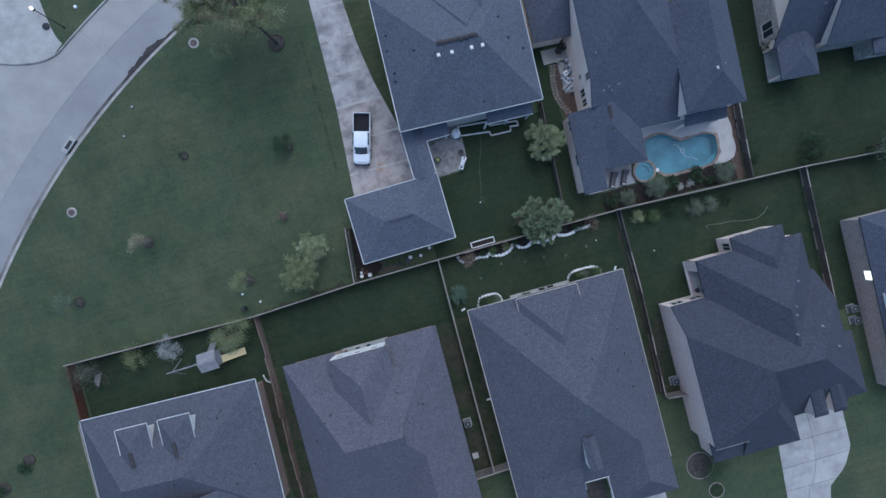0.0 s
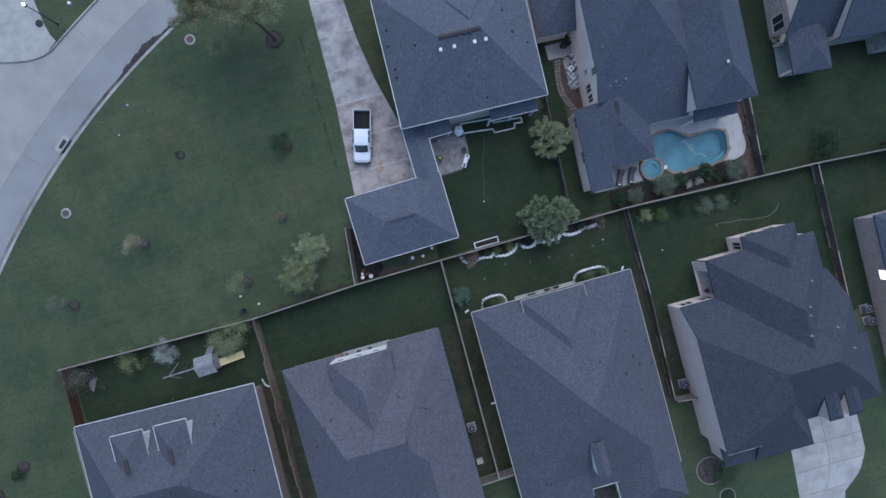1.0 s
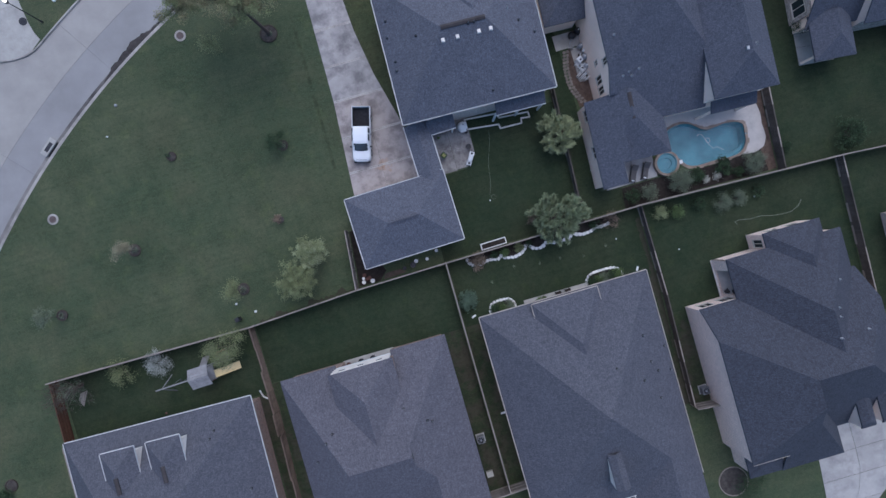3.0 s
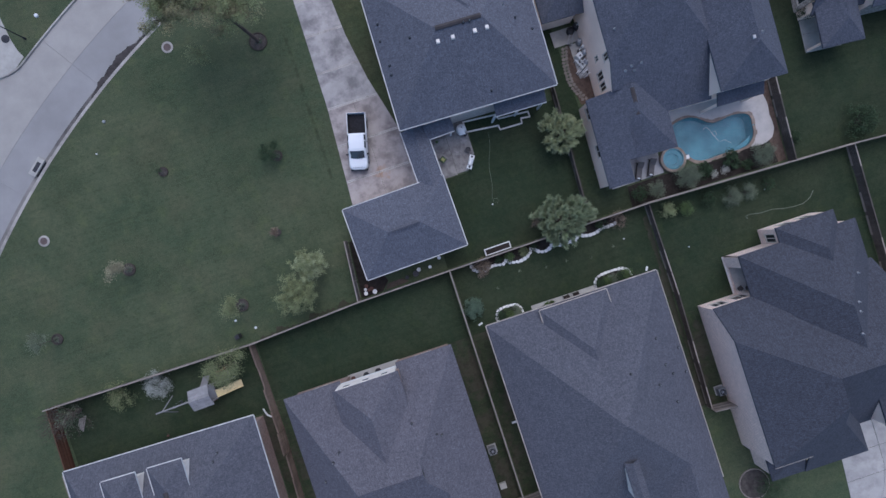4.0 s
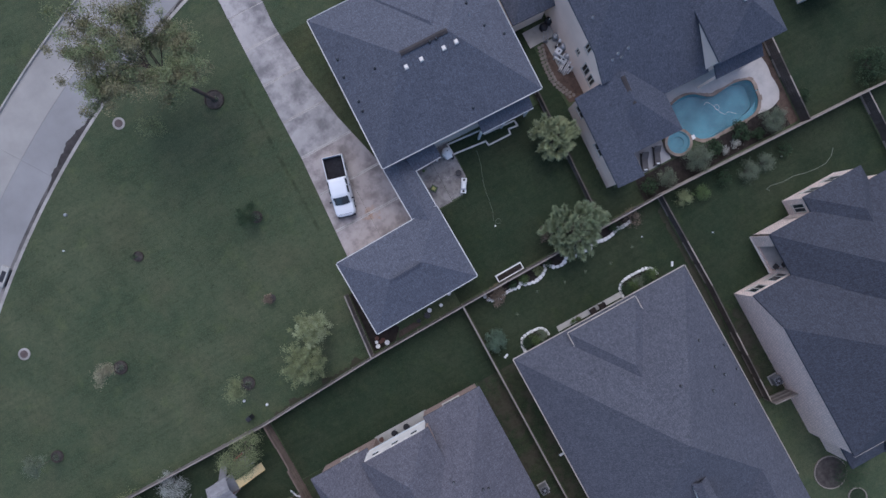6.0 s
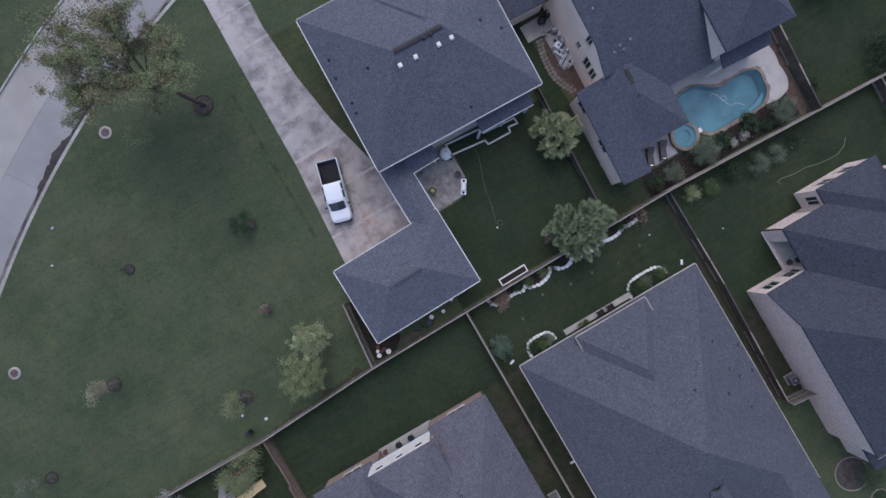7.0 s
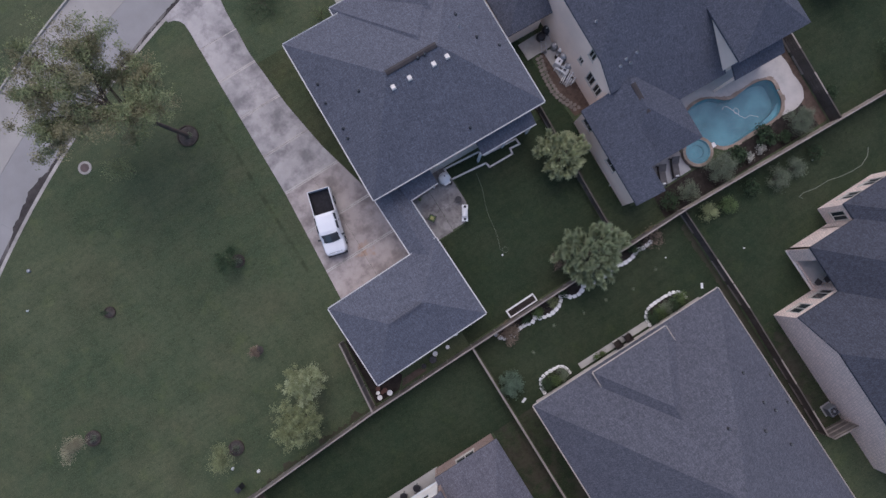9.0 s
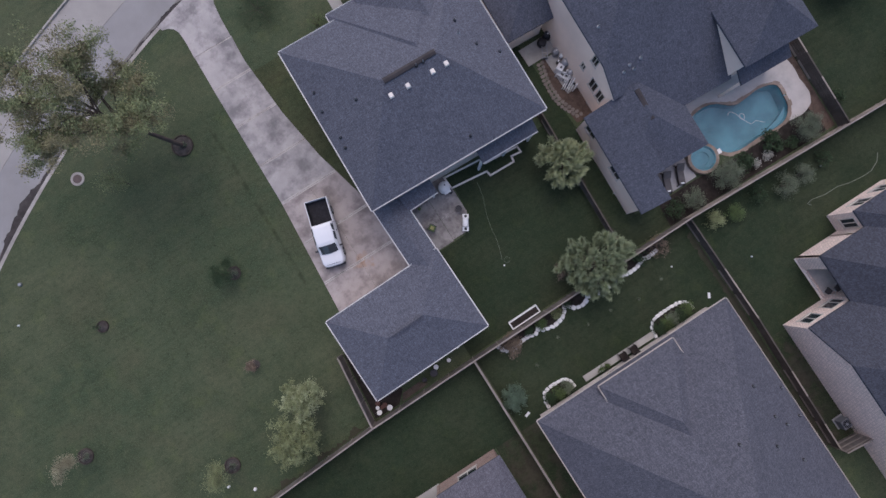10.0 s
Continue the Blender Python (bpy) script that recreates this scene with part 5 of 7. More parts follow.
tree(-17.0, 26.2, "faint slender sapling under the tall tree", 43, 1.4, 0.03, 1.5, 1.7, LEAF_OLIVE, 1700, 0.065, 0.28, depth=1, stems=5, name="sapling", category="sapling")


for k, (x, y) in enumerate(((-11.3, 26.6), (-13.3, 14.75), (-41.0, 3.75), (-21.65, 1.1), (-31.6, 8.3))):
    shrub(x, y, "low pale weeds growing in the mulch ring", 330 + k, 0.3, 0.22, LEAF_GREY, 420, 0.045, "ring weeds", "weed_clump")


IRON_LID = material("worn_iron_lid", (0.14, 0.105, 0.095), 0.8, 2.0, 0.3, 30.0, 0.2, 0.2)


def manhole(x, y, r, label, collar, lid, z=0.0):
    ob = thing("manhole", x, y, z, 15, label, "manhole", "manholes")
    n = 24
    g = Geo()
    g.lathe([(r, -0.1), (r, 0.03), (r * 0.97, 0.045), (r * 0.66, 0.045), (r * 0.66, 0.02)], 0, 0, n)
    part("collar", g, collar, ob)
    c = Geo()
    c.lathe([(r * 0.64, 0.0), (r * 0.64, 0.05), (r * 0.6, 0.055), (0.01, 0.055)], 0, 0, n)
    for k in range(5):
        w = math.sqrt(max(0.0, (r * 0.5) ** 2 - ((k - 2) * r * 0.2) ** 2))
        c.box(-w, w, (k - 2) * r * 0.2 - 0.02, (k - 2) * r * 0.2 + 0.02, 0.05, 0.065)
    part("lid", c, lid, ob)


RUST = material("rusty_iron", (0.14, 0.075, 0.06), 0.85, 3.0, 0.3, 30.0, 0.3, 0.2)
manhole(-20.56, 28.99, 0.6, "round manhole with a pale collar and brown iron lid", KERB, IRON_LID)
manhole(-39.06, 13.89, 0.58, "round manhole with a pale collar and brown iron lid", KERB, IRON_LID)
manhole(-36.08, 34.9, 0.42, "dark iron manhole cover in pale concrete", METAL_DARK, METAL_DARK, 0.05)

inlet = thing("storm_drain", -36.95, 21.0, 0, 41, "concrete kerb inlet of a storm drain", "storm drain")
part("lid", Geo().box(-1.0, 1.0, 0.15, 0.95, -0.2, 0.06, 0.02), PAD, inlet)
part("throat", Geo().box(-0.85, 0.85, -0.02, 0.1, -0.13, -0.02), DARK, inlet)
part("apron", Geo().box(-1.6, 1.6, -0.45, -0.03, -0.2, -0.125), PAD, inlet)
part("cover", Geo().box(-0.55, 0.55, 0.3, 0.72, 0.05, 0.075, 0.01), METAL_DARK, inlet)

corner = tagged(new("pavement"), "pale concrete apron at the street corner", "pavement", kind="structure")
apron = [round_at(outer_edge(d) + 0.17, d) for d in (125.5 + 0.5 * k for k in range(14))]
apron += [(-60.0, 48.0), (-37.0, 48.0), (-36.1, 38.6), (-35.85, 36.4), (-35.6, 34.6), (-35.3, 33.4), (-34.9, 32.6)]
for a, b, c in ((0.1, 1.0, -33.0), (-0.1, -1.0, 33.02)):
    for d in (1, -1):
        bay = clip(clip(apron[::-1], a, b, c), d, -0.1 * d, d * 44.9 - 0.012)
        if len(bay) > 2:
            part("slab", Geo().prism(bay, -0.1, 0.03), PAD, corner)
lamp = thing("street_lamp", -34.15, 34.3, 0, 140, "slim dark street lamp, lit, on a short post", "street lamp")
part("post", Geo().lathe([(0.11, -0.1), (0.11, 0.25), (0.06, 0.35), (0.045, 3.9), (0.03, 3.95)], 0, 0, 10), METAL_DARK, lamp)
part("head", Geo().lathe([(0.05, 3.9), (0.2, 4.05), (0.2, 4.12), (0.05, 4.2), (0.01, 4.2)], 0, 0, 14), METAL_DARK, lamp)
part("lantern", Geo().lathe([(0.04, 4.2), (0.12, 4.24), (0.14, 4.34), (0.08, 4.46), (0.01, 4.5)], 0, 0, 14), glow("lamp_glow", (1.0, 0.9, 0.75), 3.0), lamp)


def marker(x, y, r, label, mat, name="yard_marker"):
    ob = thing(name, x, y, 0, 0, label, "yard marker", "yard markers")
    part("cap", Geo().lathe([(r, -0.03), (r, 0.1), (r * 0.8, 0.16), (0.01, 0.18)], 0, 0, 12), mat, ob)


marker(-31.0, 20.75, 0.07, "small white capped pipe in the lawn", WHITE)
for x, y, r in ((-21.1, -1.55, 0.14), (-22.85, -0.2, 0.12)):
    marker(x, y, r, "white domed utility cap by the fence", WHITE)
marker(-32.3, 36.2, 0.2, "small white garden lamp on the verge", WHITE)
marker(-29.2, 23.7, 0.16, "grey utility box lid in the lawn", METAL)
bucket = thing("utility_pedestal", -22.95, -1.85, 0, 15, "grey-green utility pedestal beside the fence", "utility box")
part("body", Geo().box(-0.2, 0.2, -0.2, 0.2, -0.05, 0.75, 0.04), METAL_DARK, bucket)
part("cap", Geo().box(-0.23, 0.23, -0.23, 0.23, 0.75, 0.82, 0.03), METAL_DARK, bucket)

# the pickup on the drive
PAINT = material("white_car_paint", (0.74, 0.75, 0.76), 0.25, 0.8, 0.04, 30.0, 0.02, 0.0, spec=0.5)
TYRE = material("tyre_rubber", (0.02, 0.02, 0.02), 0.9)
LINER = material("black_bed_liner", (0.024, 0.023, 0.027), 0.85, 4.0, 0.4, 30.0, 0.2, 0.4)
GLASS = glass("car_glass", (0.05, 0.056, 0.064), 0.06)
truck = thing("pickup_truck", -4.79, 13.42, 0.03, -15.2, "white four-door pickup truck with an empty black bed", "pickup truck")


def shell(g, rows):
    """A body from cross-sections: y, half-width low, half-width high, z low, z high."""
    v = []
    for y, wl, wh, z0, z1 in rows:
        v += [(-wl, y, z0), (-wl, y, z0 + (z1 - z0) * 0.6), (-wh, y, z1 - 0.04), (-wh + 0.09, y, z1), (wh - 0.09, y, z1), (wh, y, z1 - 0.04), (wl, y, z0 + (z1 - z0) * 0.6), (wl, y, z0)]
    n = 8
    f = [(k * n + i, k * n + (i + 1) % n, (k + 1) * n + (i + 1) % n, (k + 1) * n + i) for k in range(len(rows) - 1) for i in range(n)]
    g.solid(v, f + [tuple(range(n - 1, -1, -1)), tuple(range(len(v) - n, len(v)))])
    return g


part("body", shell(Geo(), [(-2.93, 0.5, 0.46, 0.52, 0.9), (-2.88, 0.7, 0.64, 0.5, 0.97), (-2.78, 0.86, 0.78, 0.46, 1.03), (-2.55, 0.95, 0.87, 0.42, 1.09), (-1.95, 0.97, 0.9, 0.4, 1.15), (-1.7, 0.97, 0.91, 0.4, 1.18), (0.62, 0.97, 0.93, 0.4, 1.18), (0.66, 0.97, 0.93, 0.4, 0.66)]), PAINT, truck)
bed = part("bed", Geo().box(-0.97, -0.89, 0.66, 2.84, 0.42, 1.2, 0.02).box(0.89, 0.97, 0.66, 2.84, 0.42, 1.2, 0.02).box(-0.89, 0.89, 2.79, 2.84, 0.45, 1.18, 0.01).box(-0.89, 0.89, 0.66, 0.72, 0.45, 1.19), PAINT, truck)
part("bed_liner", Geo().box(-0.89, 0.89, 0.72, 2.79, 0.6, 0.68).box(-0.89, -0.86, 0.72, 2.79, 0.68, 1.17).box(0.86, 0.89, 0.72, 2.79, 0.68, 1.17).box(-0.86, 0.86, 0.72, 0.75, 0.68, 1.17), LINER, truck, "black bed liner")
for x in (-0.6, -0.3, 0.0, 0.3, 0.6):
    part("liner_rib", Geo().box(x - 0.05, x + 0.05, 0.8, 2.7, 0.675, 0.70), LINER, truck)
part("cab", shell(Geo(), [(-1.8, 0.88, 0.85, 1.0, 1.19), (-1.2, 0.9, 0.75, 1.1, 1.77), (-0.95, 0.9, 0.76, 1.1, 1.84), (-0.2, 0.9, 0.77, 1.1, 1.87), (0.35, 0.9, 0.76, 1.1, 1.84), (0.6, 0.9, 0.78, 1.1, 1.70)]), PAINT, truck)
screen = Geo()
low = [(-0.84, -1.74, 1.2), (-0.5, -1.85, 1.215), (0.0, -1.89, 1.22), (0.5, -1.85, 1.215), (0.84, -1.74, 1.2)]
high = [(-0.68, -1.18, 1.79), (-0.4, -1.23, 1.81), (0.0, -1.25, 1.82), (0.4, -1.23, 1.81), (0.68, -1.18, 1.79)]
for k in range(4):
    screen.solid([low[k], low[k + 1], high[k + 1], high[k]] + [(x, y + 0.05, z - 0.12) for x, y, z in (low[k], low[k + 1], high[k + 1], high[k])],
                 [(0, 1, 2, 3), (7, 6, 5, 4), (0, 4, 5, 1), (1, 5, 6, 2), (2, 6, 7, 3), (3, 7, 4, 0)])
part("windscreen", screen, GLASS, truck)
for x0 in (-0.55, 0.1):
    part("wiper", Geo().tube([(x0, -1.84, 1.235), (x0 + 0.5, -1.72, 1.31)], 0.012, 4), METAL_DARK, truck)
for s in (-1, 1):
    for y0, y1 in ((-0.95, -0.22), (-0.18, 0.42)):
        v = [(s * 0.922, y0, 1.55), (s * 0.922, y1, 1.55), (s * 0.80, y1, 1.775), (s * 0.80, y0 + 0.1, 1.775)]
        w = [(x - s * 0.1, y, z) for x, y, z in v]
        order = [(0, 1, 2, 3), (7, 6, 5, 4)] if s < 0 else [(3, 2, 1, 0), (4, 5, 6, 7)]
        part("side_window", Geo().solid(v + w, order + [(0, 4, 5, 1), (1, 5, 6, 2), (2, 6, 7, 3), (3, 7, 4, 0)]), GLASS, truck)
    part("mirror", Geo().box(min(s * 0.93, s * 1.16), max(s * 0.93, s * 1.16), -1.5, -1.36, 1.16, 1.34, 0.03), METAL_DARK, truck)
    part("headlight", Geo().box(min(s * 0.52, s * 0.8), max(s * 0.52, s * 0.8), -2.88, -2.78, 0.74, 0.92, 0.02), METAL, truck)
    part("tail_light", Geo().box(min(s * 0.86, s * 0.96), max(s * 0.86, s * 0.96), 2.83, 2.87, 0.75, 1.1), material("red_lens", (0.3, 0.02, 0.02), 0.3), truck)
    part("door_handle", Geo().box(min(s * 0.96, s * 1.0), max(s * 0.96, s * 1.0), -0.2, -0.02, 0.98, 1.02), METAL_DARK, truck)
    for y in (-1.9, 1.75):
        tyre = Geo().tube([(s * 0.74, y, 0.39), (s * 0.99, y, 0.39)], 0.39, 20)
        wheel = part("wheel", tyre, TYRE, truck, "black-tyred wheel")
        part("rim", Geo().tube([(s * 0.9, y, 0.39), (s * 1.0, y, 0.39)], [0.22, 0.2], 14), METAL, wheel)
part("rear_window", Geo().box(-0.62, 0.62, 0.585, 0.615, 1.34, 1.66, 0.0), GLASS, truck)
part("front_bumper", Geo().box(-0.86, 0.86, -3.0, -2.8, 0.42, 0.62, 0.05), METAL_DARK, truck)
part("rear_bumper", Geo().box(-0.9, 0.9, 2.84, 3.0, 0.45, 0.6, 0.03), METAL, truck)
part("grille", Geo().box(-0.48, 0.48, -2.9, -2.82, 0.66, 0.92, 0.03), METAL_DARK, truck)
part("bonnet_seam", Geo().box(-0.6, 0.6, -2.76, -2.735, 1.0, 1.05), METAL_DARK, truck)

# the verge north of the house
front_path = tagged(new("front_path"), "narrow pale concrete path to the front of the house", "path", kind="structure")
for a, b in ((29.6, 31.2), (31.23, 33.0), (33.03, 35.5)):
    part("slab", Geo().prism([(5.95, a), (6.95, a), (7.0, b), (6.0, b)], -0.05, 0.03), PAD, front_path)
shrub(0.4, 33.6, "dark sprawling shrub on the front lawn", 361, 1.9, 0.5, LEAF_DARK, 1500, 0.07)
shrub(4.1, 29.6, "thin dry shrub beside the house wall", 362, 0.9, 0.9, LEAF_GREEN, 420, 0.05)

# ---- back yard of the hipped house ----
patio = tagged(new("patio"), "worn square concrete patio beside the garage", "patio", kind="structure")
WORN = material("worn_patio_concrete", (0.36, 0.335, 0.31), 0.9, 0.9, 0.35, 12.0, 0.25, 0.3, stain=0.9, stain_scale=1.1, stain_at=(0.45, 0.62), stain_colour=(0.15, 0.135, 0.13), piece=0.1)
slabs(patio, WORN, lambda y: 1.3, lambda y: 4.0 - 0.01, [12.4, 9.2, 7.05], z=0.04)
slabs(patio, WORN, lambda y: 4.02, lambda y: float(np.interp(y, [7.15, 8.4, 11.0, 12.5], [5.2, 6.3, 6.3, 6.3])), [12.4, 9.2, 7.15], z=0.04)

bed = thing("planting_bed", 0, 0, 0, 0, "grassed garden bed with a stepped white edging", "planting bed")
edge = [(6.2, 12.1), (6.25, 11.0), (9.62, 10.62), (9.7, 10.15), (12.05, 10.08), (12.13, 10.6), (13.05, 10.48), (13.02, 11.05), (9.86, 11.28), (9.6, 11.8), (6.2, 12.1)]
part("turf", Geo().prism([(6.25, 12.05), (6.3, 11.05), (9.67, 10.67), (9.75, 10.2), (12.0, 10.13), (12.1, 10.65), (13.0, 10.53), (12.97, 11.0), (9.82, 11.25), (9.56, 11.75)], -0.05, 0.03), LAWN_SHADED, bed)
for a, b in zip(edge, edge[1:]):
    n = math.hypot(b[0] - a[0], b[1] - a[1])
    u = ((b[0] - a[0]) / n, (b[1] - a[1]) / n)
    w = (-u[1] * 0.075, u[0] * 0.075)
    a2, b2 = (a[0] - u[0] * 0.06, a[1] - u[1] * 0.06), (b[0] + u[0] * 0.055, b[1] + u[1] * 0.055)
    part("edging_board", Geo().prism([(a2[0] - w[0], a2[1] - w[1]), (b2[0] - w[0], b2[1] - w[1]), (b2[0] + w[0], b2[1] + w[1]), (a2[0] + w[0], a2[1] + w[1])], -0.05, 0.08), EDGE_WHITE, bed)

drum = thing("smoker", 5.7, 11.3, 0.04, 0, "round white domed smoker on the patio", "smoker")
part("body", Geo().lathe([(0.34, 0.0), (0.5, 0.15), (0.52, 0.75), (0.44, 0.95), (0.22, 1.05), (0.02, 1.08)], 0, 0, 20), WHITE, drum, smooth=True)
part("vent", Geo().lathe([(0.06, 1.03), (0.06, 1.14), (0.02, 1.15)], 0.08, 0.1, 10), METAL_DARK, drum)
part("shelf", Geo().box(-0.3, 0.3, -0.62, -0.36, 0.78, 0.82, 0.01), WHITE, drum)
for a in (30, 150, 270):
    part("leg", Geo().box(0.3 * math.cos(radians(a)) - 0.03, 0.3 * math.cos(radians(a)) + 0.03, 0.3 * math.sin(radians(a)) - 0.03, 0.3 * math.sin(radians(a)) + 0.03, -0.01, 0.14), METAL_DARK, drum)
for x, y, r, h in ((5.96, 10.72, 0.17, 0.35), (5.78, 9.14, 0.27, 0.45)):
    pot = thing("flower_pot", x, y, 0.04, 0, "dark round pot standing on the patio", "pot", "pots")
    part("pot", Geo().lathe([(r * 0.7, 0), (r, h), (r * 1.06, h), (r * 1.06, h - 0.05), (r * 0.85, h - 0.06), (0.01, h - 0.06)], 0, 0, 16), METAL_DARK, pot)
cart = thing("grill_cart", 5.6, 7.8, 0.04, 58, "white wheeled grill cart with side shelves", "grill")
part("cabinet", Geo().box(-0.33, 0.33, -0.24, 0.24, 0.1, 0.8, 0.02), WHITE, cart)
part("hood", Geo().tube([(-0.34, 0.02, 0.86), (0.34, 0.02, 0.86)], 0.24, 14), WHITE, cart, "white rounded hood")
for s in (-1, 1):
    part("side_shelf", Geo().box(min(s * 0.35, s * 0.72), max(s * 0.35, s * 0.72), -0.26, 0.26, 0.76, 0.8, 0.01), WHITE, cart)
    part("burner", Geo().lathe([(0.12, 0.8), (0.12, 0.84), (0.02, 0.85)], s * 0.54, 0, 12), METAL_DARK, cart)
    for t in (-1, 1):
        part("leg", Geo().box(s * 0.66 - 0.02, s * 0.66 + 0.02, t * 0.22 - 0.02, t * 0.22 + 0.02, -0.01, 0.76), WHITE, cart)
seat = thing("folding_chair", 2.98, 8.95, 0.04, 35, "folded green and yellow garden chair", "chair")
part("frame", Geo().box(-0.3, -0.26, -0.32, 0.32, 0.36, 0.42).box(0.26, 0.3, -0.32, 0.32, 0.36, 0.42).box(-0.26, 0.26, 0.28, 0.32, 0.36, 0.42).box(-0.26, 0.26, -0.32, -0.28, 0.36, 0.42), METAL_DARK, seat)
part("seat", Geo().box(-0.25, 0.25, -0.27, 0.27, 0.385, 0.41, 0.01), material("green_canvas", (0.12, 0.17, 0.07), 0.9), seat)
part("cushion", Geo().box(-0.14, 0.14, -0.16, 0.16, 0.412, 0.47, 0.03), material("yellow_cloth", (0.42, 0.4, 0.16), 0.9), seat)
for x in (-0.28, 0.28):
    for y in (-0.28, 0.28):
        part("leg", Geo().box(x - 0.02, x + 0.02, y - 0.02, y + 0.02, -0.01, 0.36), METAL_DARK, seat)
can = thing("watering_can", 2.95, 10.95, 0.04, 0, "small green watering can on the patio", "watering can")
part("body", Geo().lathe([(0.13, 0), (0.14, 0.22), (0.08, 0.26), (0.02, 0.27)], 0, 0, 12), LEAF_GREEN, can)
part("spout", Geo().tube([(0.1, 0, 0.08), (0.3, 0, 0.3)], 0.02, 6), LEAF_GREEN, can)

hose_mat = material("pale_hose", (0.26, 0.28, 0.22), 0.6)
curve = [(8.4 - 0.15 * k + 0.1 * math.sin(k * 0.8), 10.3 - 0.57 * k, 0.02) for k in range(13)]
g = Geo().tube(curve, 0.009, 5)
hose = thing("garden_hose", 0, 0, 0, 0, "thin pale hose lying on the lawn", "garden hose", "hoses")
part("line", g, hose_mat, hose)
part("loop", Geo().tube([(6.95 + 0.26 * math.cos(a / 9 * 6.283), 3.25 + 0.26 * math.sin(a / 9 * 6.283), 0.02) for a in range(9)], 0.008, 5), hose_mat, hose)
sprinkler = thing("sprinkler", 6.5, 2.98, 0, 0, "small white sprinkler on the lawn", "sprinkler")
part("base", Geo().lathe([(0.08, 0), (0.08, 0.03), (0.03, 0.05), (0.03, 0.1), (0.01, 0.11)], 0, 0, 10), WHITE, sprinkler)

planter = thing("raised_planter", 5.52, -1.6, 0, 1.0, "white-framed raised planter filled with dark soil", "planter")
for x0, x1, y0, y1 in ((-1.4, 1.4, 0.26, 0.36), (-1.4, 1.4, -0.36, -0.26), (-1.4, -1.3, -0.26, 0.26), (1.3, 1.4, -0.26, 0.26)):
    part("side", Geo().box(x0, x1, y0, y1, 0, 0.42, 0.015), WHITE, planter)
part("soil", Geo().box(-1.3, 1.3, -0.26, 0.26, 0.0, 0.34), MULCH, planter)

pine(12.5, -0.8, "dense bushy pine with pale grey-green tufts", 51, 2.35, 4.4, LEAF_PINE, 150, 230, 0.022, reach=0.14)
pine(14.95, 7.5, "small rounded tree with spiky yellow-green leaf clusters", 52, 1.68, 3.9, LEAF_PALE, 95, 170, 0.027, "tree", -0.06)
shrub(10.3, 0.0, "bare reddish brown shrub", 53, 0.7, 0.8, LEAF_BROWN, 350)

# the strip behind the garage
strip = single("garage_strip", Geo().prism([(-9.4, -2.1), (-7.3, -2.1), (-6.4, -1.2), (-6.9, 0.3), (-9.2, 0.2)], -0.05, 0.015), MULCH, "bare dark soil strip behind the garage", "soil", kind="structure")
single("garage_strip", Geo().prism([(-9.6, -2.05), (-8.0, -2.05), (-7.8, 3.9), (-9.05, 3.9)], -0.05, 0.012), MULCH, "bare dark soil strip beside the garage", "soil", kind="structure")
rng = random.Random(60)
for x, y, r, h, m, lab in ((-8.74, -1.03, 0.19, 0.3, "p", "terracotta pot behind the garage"), (-8.3, -1.45, 0.2, 0.32, "p", "terracotta pot behind the garage"), (-8.05, -1.85, 0.22, 0.35, "w", "pale pot behind the garage"),
                           (-8.6, -1.5, 0.16, 0.25, "p", "terracotta pot behind the garage"), (-9.0, -1.75, 0.2, 0.3, "w", "pale pot behind the garage"), (-8.95, -1.35, 0.15, 0.22, "w", "pale pot behind the garage"),
                           (-3.4, -1.4, 0.3, 0.6, "d", "dark plastic bin behind the garage"), (-3.0, -1.1, 0.2, 0.4, "w", "pale pot behind the garage"),
                           (-0.6, -0.6, 0.17, 0.3, "w", "pale pot behind the garage"), (-1.8, -1.2, 0.16, 0.3, "w", "pale pot behind the garage"), (-4.4, -1.5, 0.2, 0.3, "d", "dark plastic bin behind the garage")):
    pot = thing("flower_pot", x, y, 0.015 if x < -7 else 0.0, rng.random() * 90, lab, "pot", "pots")
    part("pot", Geo().lathe([(r * 0.7, 0), (r, h), (r * 1.08, h), (r * 1.08, h - 0.05), (r * 0.85, h - 0.07), (0.01, h - 0.07)], 0, 0, 14), {"p": RUST, "w": WHITE, "d": METAL_DARK}[m], pot)
boards = thing("stacked_boards", -5.6, -1.7, 0.0, 2, "weathered boards stacked along the fence", "boards")
for k in range(4):
    part("board", Geo().box(-1.3 + 0.1 * k, 1.2 - 0.15 * k, -0.3 + 0.14 * k, -0.18 + 0.14 * k, -0.01, 0.05 + 0.05 * (k % 2)), BARK, boards)

# ---- pool yard ----
BASIN = material("blue_pool_plaster", (0.165, 0.345, 0.40), 0.6, 0.45, 0.3, 12.0, 0.08, 0.1)
COPING = material("tan_coping_stone", (0.33, 0.26, 0.205), 0.85, 1.5, 0.3, 20.0, 0.2, 0.3, piece=0.35)
DECK = material("pale_pool_deck", (0.49, 0.455, 0.42), 0.9, 0.8, 0.12, 22.0, 0.12, 0.2, stain=0.2)
WATER = bpy.data.materials.new("pool_water")
WATER.use_nodes = True
wb = WATER.node_tree.nodes["Principled BSDF"]
wb.inputs["Base Color"].default_value = (0.75, 0.93, 1.0, 1)
wb.inputs["Roughness"].default_value, wb.inputs["IOR"].default_value, wb.inputs["Transmission Weight"].default_value = 0.02, 1.33, 1.0
ripple, rb = WATER.node_tree.nodes.new("ShaderNodeTexNoise"), WATER.node_tree.nodes.new("ShaderNodeBump")
ripple.inputs["Scale"].default_value, rb.inputs["Strength"].default_value, rb.inputs["Distance"].default_value = 2.2, 0.12, 0.05
WATER.node_tree.links.new(ripple.outputs["Fac"], rb.inputs["Height"])
